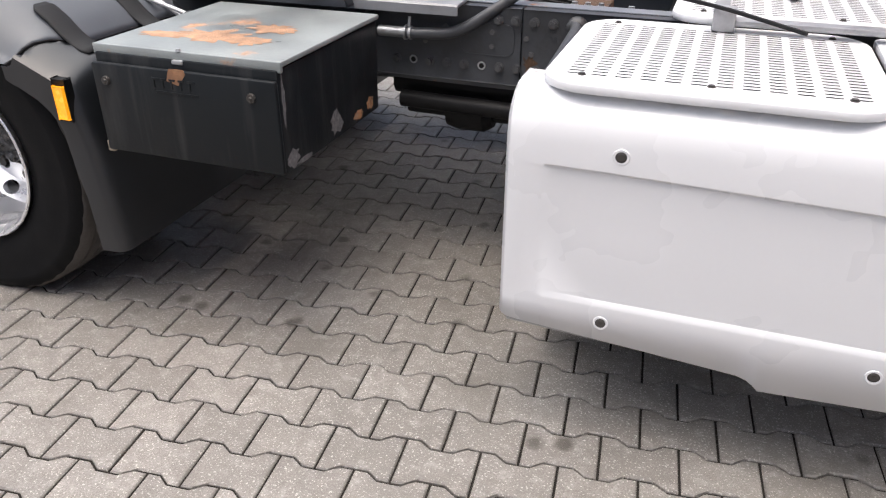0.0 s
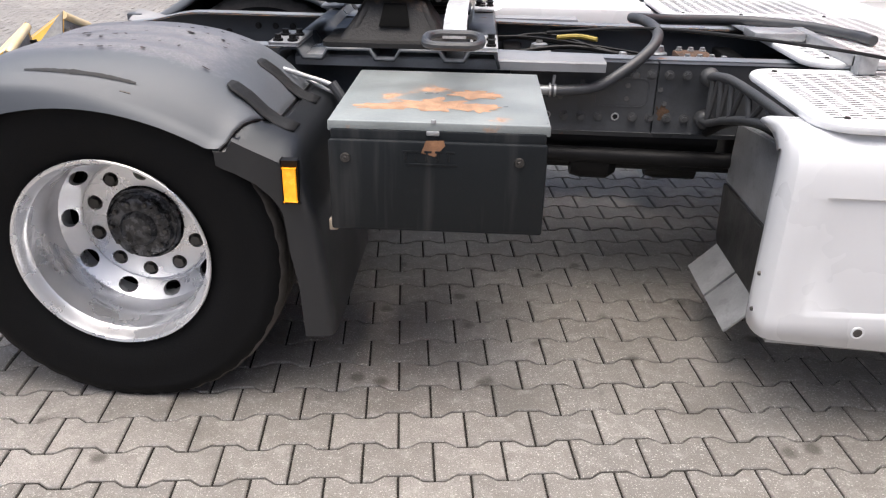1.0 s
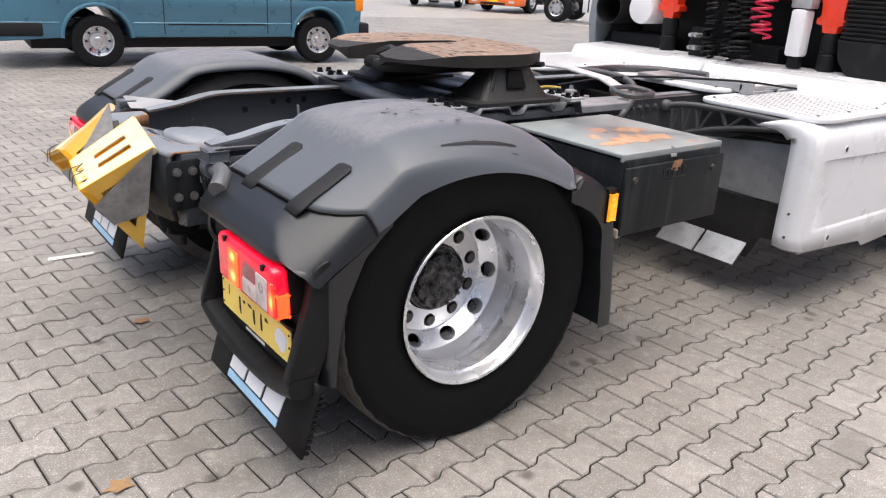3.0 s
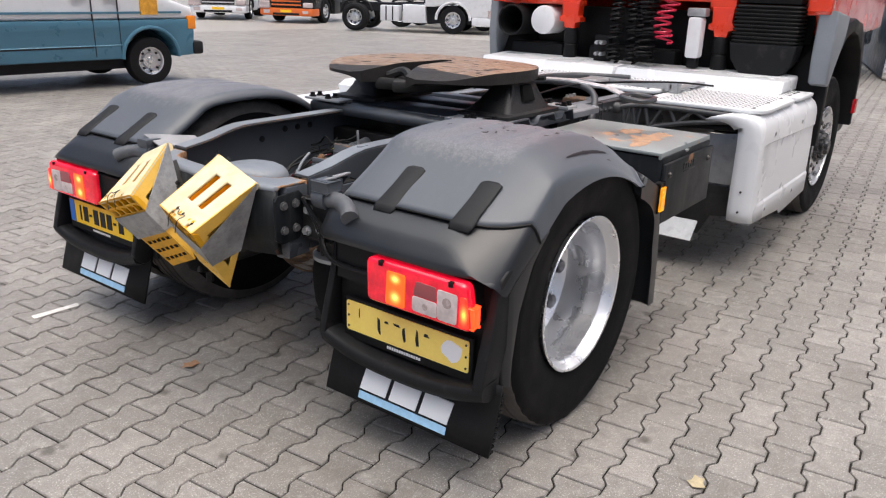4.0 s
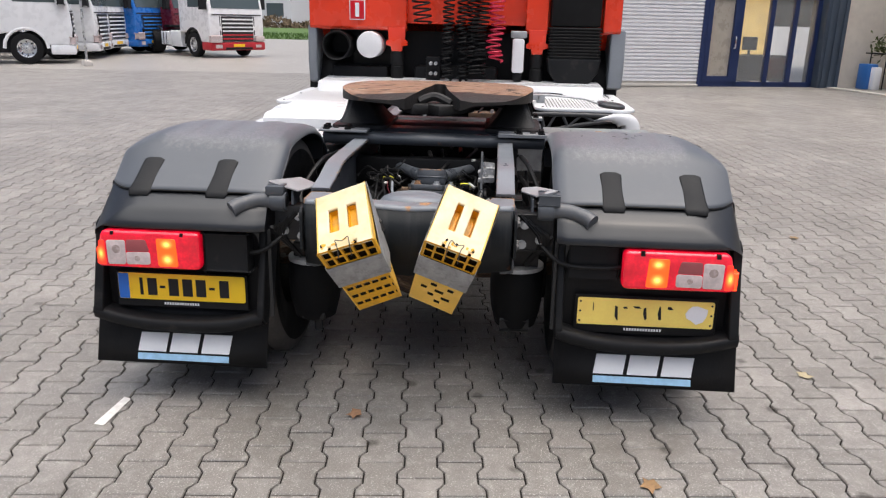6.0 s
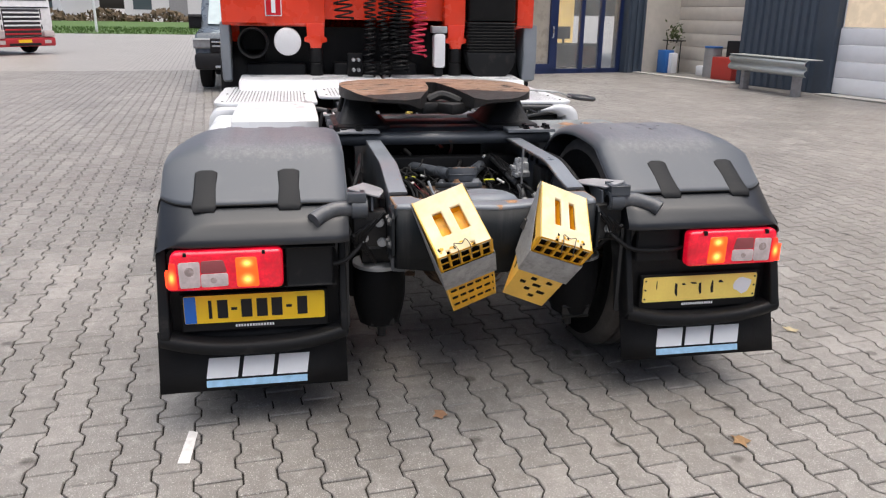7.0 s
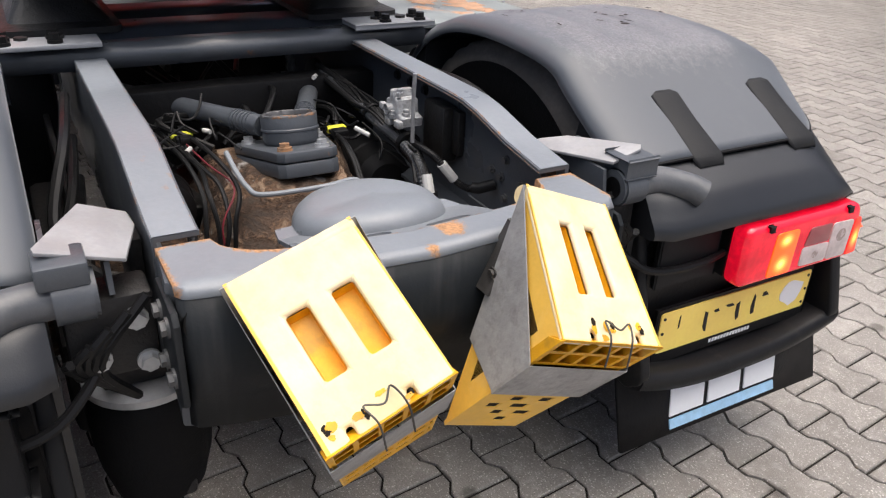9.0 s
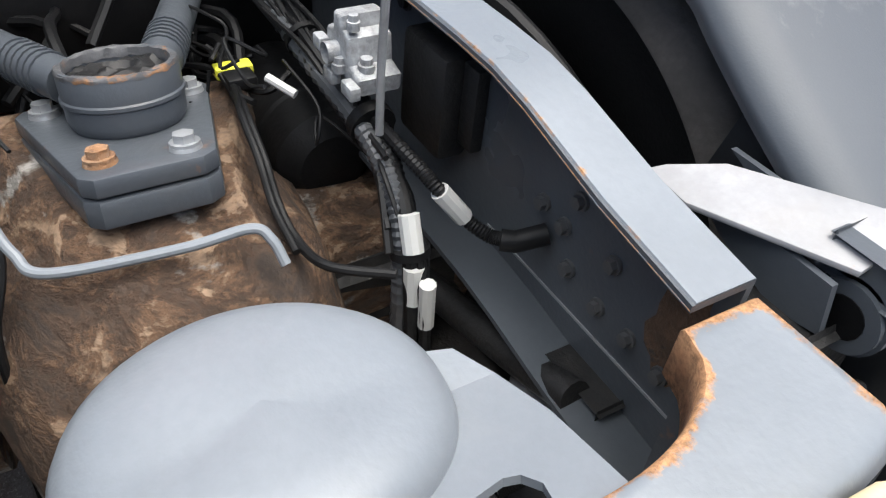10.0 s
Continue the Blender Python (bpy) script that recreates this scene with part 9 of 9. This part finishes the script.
for y in (-1.8, -0.8):
    bm = bmesh.new()
    box(bm, -1.3, -0.7, y - 0.03, y + 0.03, 0.0, 0.70)
    part("leg", bm, M_PLASTIC, desk)

# navy corner column
bm = bmesh.new()
box(bm, -0.35, 0.30, -0.50, 0.10, 0.0, 5.2, 0.01)
for k in range(3):
    box(bm, 0.30, 0.325, -0.42 + 0.2 * k, -0.32 + 0.2 * k, 0.0, 5.2)
wall_piece("corner_column", bm, M_NAVY, "navy clad corner column")

# open bay
bm = bmesh.new()
for k in range(14):
    box(bm, 0.0, 4.2, 1.30, 1.36, 0.02 + 0.36 * k, 0.37 + 0.36 * k, 0.006)
wall_piece("bay_wall", bm, M_BEIGE, "beige horizontal panels at the back of the bay")
bm = bmesh.new()
box(bm, 0.0, 4.2, 1.37, 1.5, 0.0, 5.2)
box(bm, 0.24, 0.30, 0.10, 1.36, 0.0, 5.2)
wall_piece("bay_side", bm, M_BEIGE, "bay side wall")
bm = bmesh.new()
box(bm, 0.3, 4.0, -0.22, 0.02, 0.003, 0.03, 0.006)
wall_piece("bay_sill", bm, M_SILL, "pale concrete sill")
bm = bmesh.new()
box(bm, 0.3, 4.2, 0.02, 1.36, 0.002, 0.02)
wall_piece("bay_floor", bm, mat("bay_concrete", (0.22, 0.21, 0.19), 0.7, var=0.15, bump=0.05), "worn concrete bay floor", "floor")

# navy ribbed pier
bm = bmesh.new()
box(bm, 3.95, 6.55, 0.02, 0.50, 0.0, 5.2)
for k in range(10):
    x = 4.0 + 0.21 * k
    prism(bm, [(x, 0.02), (x + 0.03, -0.03), (x + 0.11, -0.03), (x + 0.14, 0.02)], "z", 0.02, 5.2)
box(bm, 6.20, 6.58, -0.04, 0.10, 0.0, 5.2, 0.01)
wall_piece("wall_pier", bm, M_NAVY, "navy vertically ribbed cladding")

# sectional door
dr = tagged(new("door_2"), "white sectional workshop door with a glazed upper part", "door", "", "structure")
dr.matrix_basis = shop
for k in range(10):
    zz = 0.04 + k * 0.335
    bm = bmesh.new()
    if k < 4:
        box(bm, 6.6, 11.8, 0.10, 0.15, zz, zz + 0.33, 0.006)
        part("door_panel", bm, M_DOORWHITE, dr)
    elif k % 3 == 1:
        for i in range(4):
            b = bmesh.new()
            x = 6.65 + i * 1.29
            box(b, x, x + 1.22, 0.115, 0.14, zz + 0.02, zz + 0.96)
            part("pane", b, M_DOORGLASS, dr, "pale glazing")
        box(bm, 6.6, 11.8, 0.14, 0.15, zz, zz + 1.0)
        part("door_panel", bm, M_DOORWHITE, dr)
bm = bmesh.new()
box(bm, 6.5, 11.9, -0.30, 0.06, 0.003, 0.03, 0.006)
wall_piece("door_sill", bm, M_SILL, "pale concrete sill")
bm = bmesh.new()
box(bm, 11.8, 22.0, -0.02, 0.40, 0.0, 5.2)
box(bm, 6.5, 11.8, 0.02, 0.40, 3.45, 5.2)
wall_piece("wall_south", bm, M_NAVY, "plain navy wall")
bm = bmesh.new()
box(bm, -0.36, 22.0, 1.52, 9.0, 5.2, 5.35)
box(bm, -9.0, -0.36, -9.2, 9.0, 5.2, 5.35)
wall_piece("roof", bm, mat("flat_roof", (0.12, 0.12, 0.125), 0.8, var=0.1), "flat roof", "roof")

# crash barrier bench before the pier
be = thing("barrier_bench", "galvanised crash barrier rail on two posts, like a bench", "barrier", at=pose(11.75, -9.25, 0, 0, 0, 4))
bm = bmesh.new()
wp = [(0.0, 0.42), (0.06, 0.46), (0.06, 0.52), (0.0, 0.565), (0.0, 0.60), (0.06, 0.645), (0.06, 0.705), (0.0, 0.745)]
va = [bm.verts.new((-1.25, y, z2)) for y, z2 in wp]
vb = [bm.verts.new((1.25, y, z2)) for y, z2 in wp]
for i in range(len(wp) - 1):
    bm.faces.new((va[i], va[i + 1], vb[i + 1], vb[i]))
part("rail", bm, mat("galvanised_rail", (0.42, 0.45, 0.45), 0.5, metal=0.4, var=0.1, dirt=0.2), be, solid=0.01)
bm = bmesh.new()
box(bm, -1.25, 1.25, -0.36, 0.05, 0.745, 0.765, 0.006)
part("top_board", bm, mat("grey_board", (0.36, 0.38, 0.37), 0.7, var=0.12), be)
for x in (-0.85, 0.85):
    bm = bmesh.new()
    box(bm, x - 0.06, x + 0.06, -0.22, -0.06, 0.0, 0.745, 0.006)
    part("post", bm, M_PALE, be)

# goods in the bay


def bay_thing(name, label, category, x, y, build):
    th = thing(name, label, category, at=shop @ pose(x, y, 0.02))
    for nm, bm2, mt in build():
        part(nm, bm2, mt, th)


def drum(r, h, mt, lid):
    def make():
        b = bmesh.new()
        lathe(b, [(0.0, 0.0), (r, 0.0), (r * 1.03, h * 0.33), (r, h * 0.36), (r * 1.03, h * 0.66), (r, h), (0.0, h)], (0, 0, 0), "z", 20)
        c = bmesh.new()
        lathe(c, [(r * 1.05, h), (r * 1.05, h + 0.04), (0.0, h + 0.05)], (0, 0, 0), "z", 20)
        return [("body", b, mt), ("lid", c, lid)]
    return make


def crate(w, d, h, mt):
    def make():
        b = bmesh.new()
        box(b, -w / 2, w / 2, -d / 2, d / 2, 0, h, 0.02)
        return [("body", b, mt)]
    return make


M_BLUEBIN = mat("blue_plastic", (0.03, 0.14, 0.42), 0.45, var=0.08)
M_REDBIN = mat("red_plastic", (0.45, 0.04, 0.03), 0.45, var=0.1)
M_GREYBIN = mat("grey_bin", (0.28, 0.28, 0.28), 0.5, var=0.1)
hb = bmesh.new()
rh = random.Random(9)
for k in range(1500):
    c = Vector((rh.uniform(0.15, 0.75), rh.uniform(-8.75, -8.3), rh.uniform(0.0, 0.52)))
    d2 = Vector((rh.gauss(0, 1), rh.gauss(0, 1), rh.gauss(0, 1))).normalized() * 0.05
    e2 = d2.orthogonal().normalized() * 0.025
    hb.faces.new([hb.verts.new(q) for q in (c - d2, c + e2, c + d2, c - e2)])
bh = part("box_hedge", hb, mat("box_leaves", (0.035, 0.055, 0.018), 0.6, var=0.4), None, smooth=False)
bh.matrix_basis = shop
tagged(bh, "small clipped green hedge against the ribbed wall", "hedge", "", "stuff")
bay_thing("blue_canister", "blue plastic canister in the open bay", "canister", 0.75, 0.55, crate(0.34, 0.3, 0.62, M_BLUEBIN))
bay_thing("white_canister", "white canister in the open bay", "canister", 1.0, 0.6, crate(0.16, 0.2, 0.55, M_EMBLEM))
bay_thing("dustbin", "grey dustbin with a blue lid in the bay", "bin", 2.35, 0.75, drum(0.22, 0.75, M_GREYBIN, M_BLUEBIN))
bay_thing("paper_roll", "large white paper roll on a stand", "paper roll", 1.85, 1.0, crate(0.45, 0.25, 0.25, M_EMBLEM))
bay_thing("red_machine", "red machine with a black top in the bay", "machine", 3.1, 0.6, crate(0.7, 0.5, 0.55, M_REDBIN))
bay_thing("black_bags", "black bags on the red machine", "bags", 3.1, 0.9, crate(0.6, 0.3, 0.95, M_PLASTIC))
plant = thing("plant_stand", "potted plant on a small dark stand", "plant", at=shop @ pose(0.75, 0.8, 0.02))
bm = bmesh.new()
box(bm, -0.3, 0.3, -0.15, 0.15, 0.86, 0.89)
for x in (-0.28, 0.28):
    tube(bm, [(x, 0, 0), (x, 0, 0.87)], 0.015, 6, 1)
part("stand", bm, M_PLASTIC, plant)
bm = bmesh.new()
rng = random.Random(2)
for k in range(90):
    c = Vector((rng.gauss(0, 0.14), rng.gauss(0, 0.09), 1.08 + rng.gauss(0, 0.11)))
    d = Vector((rng.gauss(0, 1), rng.gauss(0, 1), rng.gauss(0, 1))).normalized() * 0.07
    e = d.orthogonal().normalized() * 0.025
    bm.faces.new([bm.verts.new(q) for q in (c - d, c + e, c + d, c - e)])
part("leaves", bm, mat("dull_leaves", (0.10, 0.12, 0.04), 0.6, var=0.4), plant, smooth=False)

# -- beyond the yard: verge, hedge, fence and pale halls
M_GRASS = mat("grass", (0.075, 0.14, 0.03), 0.9, var=0.3, scale=1.5, bump=0.3, fine=40)
bm = bmesh.new()
prism(bm, [(53.5, -90.0), (100.0, -90.0), (100.0, 40.0), (53.5, 26.0)], "z", -0.30, -0.205)
verge = tagged(part("verge", bm, M_GRASS, None, smooth=False), "strip of green grass along the yard", "grass", "", "structure")
rng = random.Random(31)
bm = bmesh.new()
for k in range(6500):
    x, y = rng.uniform(53.3, 70.0), rng.uniform(-12, 34)
    h = rng.uniform(0.08, 0.2)
    a = rng.uniform(0, math.pi)
    dx, dy = 0.06 * math.cos(a), 0.06 * math.sin(a)
    bm.faces.new([bm.verts.new(q) for q in ((x - dx, y - dy, -0.21), (x + dx, y + dy, -0.21), (x + rng.uniform(-0.05, 0.05), y, -0.2 + h))])
tagged(part("grass_blades", bm, M_GRASS, None, smooth=False), "grass on the verge", "grass", "", "stuff")
bm = bmesh.new()
for k in range(5200):
    c = Vector((rng.uniform(98.0, 101.0), rng.uniform(-30, 90), 0.0))
    c.z = -0.2 + 1.5 * rng.random() * (0.7 + 0.3 * math.sin(c.y * 0.9))
    d = Vector((rng.gauss(0, 1), rng.gauss(0, 1), rng.gauss(0, 1))).normalized() * 0.40
    e = d.orthogonal().normalized() * 0.2
    bm.faces.new([bm.verts.new(q) for q in (c - d, c + e, c + d, c - e)])
tagged(part("hedge", bm, mat("brown_hedge", (0.11, 0.075, 0.04), 0.85, var=0.4), None, smooth=False), "low brown winter hedge", "hedge", "", "stuff")


def hall(x0, x1, y0, y1, h, col, lab):
    th = thing("hall", lab, "building")
    wl = mat("hall_wall", col, 0.6, var=0.05)
    b = bmesh.new()
    box(b, x0, x1, y0, y1, -0.2, h)
    wb = part("wall", b, wl, th)
    b = bmesh.new()
    box(b, x0 - 0.2, x1 + 0.2, y0 - 0.2, y1 + 0.2, h, h + 0.3)
    part("roof", b, M_GREYBIN, th)
    n = max(1, int((y1 - y0) / 5))
    for k in range(n):
        yy = y0 + (k + 0.5) * (y1 - y0) / n
        b = bmesh.new()
        box(b, x0 - 0.05, x0 + 0.02, yy - 1.4, yy + 1.4, 0.0 if k % 2 else 1.1, 3.2)
        part("window", b, M_GREYBIN if k % 2 else M_GLASS, th)


hall(125, 150, 34, 70, 8.5, (0.60, 0.62, 0.64), "pale grey industrial hall beyond the verge")
hall(130, 150, -12, 26, 8.0, (0.66, 0.66, 0.65), "white industrial hall beyond the verge")
hall(95, 110, 74, 130, 8.0, (0.45, 0.47, 0.50), "grey industrial hall beyond the lorries")
hall(-10, 20, 50, 62, 7.0, (0.50, 0.52, 0.54), "grey industrial hall behind the yard")
for y, x in ((14.0, 56.0), (6.0, 60.0)):
    lp = thing("lamp_post", "thin white lamp post on the verge", "lamp post", "lamp posts", at=pose(x, y, -0.205))
    bm = bmesh.new()
    tube(bm, [(0, 0, 0), (0, 0, 5.5)], 0.09, 10, 1)
    part("pole", bm, M_EMBLEM, lp)
    bm = bmesh.new()
    box(bm, -0.5, 0.1, -0.1, 0.1, 5.5, 5.6, 0.02)
    part("lamp_head", bm, M_GREYBIN, lp)

# chalk mark and fallen leaves on the paving
bm = bmesh.new()
prism(bm, [(-0.688, 1.162), (-0.675, 1.196), (-0.900, 1.211), (-0.906, 1.168)], "z", 0.0018, 0.0035)
tagged(part("paint_mark", bm, mat("white_mark", (0.72, 0.70, 0.67), 0.8, var=0.15, scale=30), None, smooth=False), "short white paint mark on the paving", "marking", "", "structure")
rng = random.Random(77)
for x, y, c in ((-0.715, 0.21, (0.36, 0.20, 0.11)), (-0.14, -1.777, (0.45, 0.38, 0.24)), (2.3, -2.6, (0.30, 0.20, 0.10)), (-1.1, -0.9, (0.28, 0.17, 0.08))):
    bm = bmesh.new()
    ring = []
    for k in range(10):
        t = 2 * math.pi * k / 10
        rr2 = 0.035 * (1.0 if k % 2 else 0.65) * rng.uniform(0.8, 1.2)
        ring.append(bm.verts.new((x + rr2 * 1.4 * math.cos(t), y + rr2 * math.sin(t), 0.004 + rng.uniform(0, 0.008))))
    bm.faces.new(ring)
    tagged(part("leaf", bm, mat("dry_leaf", c, 0.8, var=0.25, scale=40), None, smooth=False, solid=0.001), "dry fallen leaf on the paving", "leaf", "fallen leaves")

# ---- ground: one sheet to the horizon, with interlocking pavers on it ----
FIELD = (-6.0, 19.0, -10.4, 20.0)
bm = bmesh.new()
gx = [-600, -60, -20] + [i * 1.0 for i in range(-6, 20)] + [24, 30, 36, 60, 150, 600]
gy = [-600, -60, -20, -10.4] + [i * 1.0 for i in range(-10, 21)] + [24, 30, 36, 60, 150, 600]
gv = {(x, y): bm.verts.new((x, y, fall(x, y) - 0.008)) for x in gx for y in gy}
for x0, x1 in zip(gx, gx[1:]):
    for y0, y1 in zip(gy, gy[1:]):
        f = bm.faces.new((gv[x0, y0], gv[x1, y0], gv[x1, y1], gv[x0, y1]))
        inside = FIELD[0] <= x0 and x1 <= FIELD[1] and FIELD[2] <= y0 and y1 <= FIELD[3]
        near_by = -4.0 <= x0 and x1 <= 5.0 and -5.0 <= y0 and y1 <= 5.0
        f.material_index = (0 if near_by else 2) if inside else 1
ground = part("ground", bm, [M_JOINT, M_FAR, M_JOINT_FAR], None, smooth=False)
tagged(ground, "grey concrete block paving with sandy joints", "ground", "", "structure")
PX, PY, H1, H2 = 0.20461, 0.14267, 0.0800, 0.0558
SHAPE = [(0.0988, H1), (0.0680, H1), (0.0350, H2), (-0.0350, H2), (-0.0680, H1), (-0.0988, H1), (-0.0988, -H1), (-0.0680, -H1), (-0.0350, -H2), (0.0350, -H2), (0.0680, -H1), (0.0988, -H1)]
X0, Y0, LAID = 0.0953, 0.0097, 5.54  # the rows run a little askew to the tractor
LAID_C, LAID_S = math.cos(radians(LAID)), math.sin(radians(LAID))


def paver_ring(inset, z):
    return [(x - math.copysign(inset, x), y - math.copysign(inset, y), z) for x, y in SHAPE]


bm = bmesh.new()
r1 = [bm.verts.new(p) for p in paver_ring(0.0, -0.03)]
r2 = [bm.verts.new(p) for p in paver_ring(0.0, -0.004)]
r3 = [bm.verts.new(p) for p in paver_ring(0.004, 0.0)]
bm.faces.new(r3)
for a, b in ((r1, r2), (r2, r3)):
    for i in range(12):
        bm.faces.new((a[i], a[(i + 1) % 12], b[(i + 1) % 12], b[i]))
paver_me = finish(bm, "paver", M_PAVER, False)
base_co = np.array([v.co[:] for v in paver_me.vertices])
base_faces = [list(p.vertices) for p in paver_me.polygons]
cells = []
for row in range(-95, 145):
    for col in range(-48, 105):
        u, v = X0 + (col + (0.5 if row % 2 else 0.0) + 0.5) * PX, Y0 + row * PY
        x, y = u * LAID_C - v * LAID_S, u * LAID_S + v * LAID_C
        if FIELD[0] < x < FIELD[1] and FIELD[2] < y < FIELD[3]:
            cells.append((x, y))
near = sorted(cells, key=lambda c: (c[0] + 0.4) ** 2 * 0.6 + (c[1] + 1.9) ** 2)[:300]
near_set = set(near)
rng = random.Random(21)
pavement = tagged(new("pavement"), "grey interlocking concrete block paving, worn and stained", "pavement", "", "structure")
for x, y in near:
    ob = new("paver", paver_me)
    ob.parent = pavement
    ob.matrix_basis = pose(x, y, fall(x, y) + rng.uniform(-0.0015, 0.0015), rng.uniform(-0.4, 0.4), rng.uniform(-0.4, 0.4), LAID + rng.uniform(-0.4, 0.4))
rest = [c for c in cells if c not in near_set]
off = np.array([(x, y, 0.0) for x, y in rest])
r = np.random.RandomState(4)
off[:, 2] = r.uniform(-0.0015, 0.0015, len(rest)) + np.array([fall(x, y) for x, y in rest])
tilt = r.uniform(-0.007, 0.007, (len(rest), 2))
turned = base_co @ np.array([[LAID_C, LAID_S, 0.0], [-LAID_S, LAID_C, 0.0], [0.0, 0.0, 1.0]])
co = turned[None, :, :] + off[:, None, :]
co[:, :, 2] += base_co[None, :, 0] * tilt[:, None, 0] + base_co[None, :, 1] * tilt[:, None, 1]
nv = len(base_co)
me = bpy.data.meshes.new("paver_field")
verts = co.reshape(-1, 3)
loops, starts, totals = [], [], []
fl = [i for f in base_faces for i in f]
sizes = np.array([len(f) for f in base_faces])
nf, nl = len(base_faces), len(fl)
me.vertices.add(len(verts))
me.vertices.foreach_set("co", verts.ravel())
all_loops = (np.array(fl)[None, :] + nv * np.arange(len(rest))[:, None]).ravel()
me.loops.add(len(all_loops))
me.loops.foreach_set("vertex_index", all_loops)
st = np.concatenate([[0], np.cumsum(sizes)[:-1]])
me.polygons.add(nf * len(rest))
me.polygons.foreach_set("loop_start", (st[None, :] + nl * np.arange(len(rest))[:, None]).ravel())
me.update(calc_edges=True)
me.materials.append(M_FIELD)
me.shade_flat()
field = new("paver_field", me)
field.parent = pavement
tagged(field, "the further grey concrete pavers", "", "", "stuff")
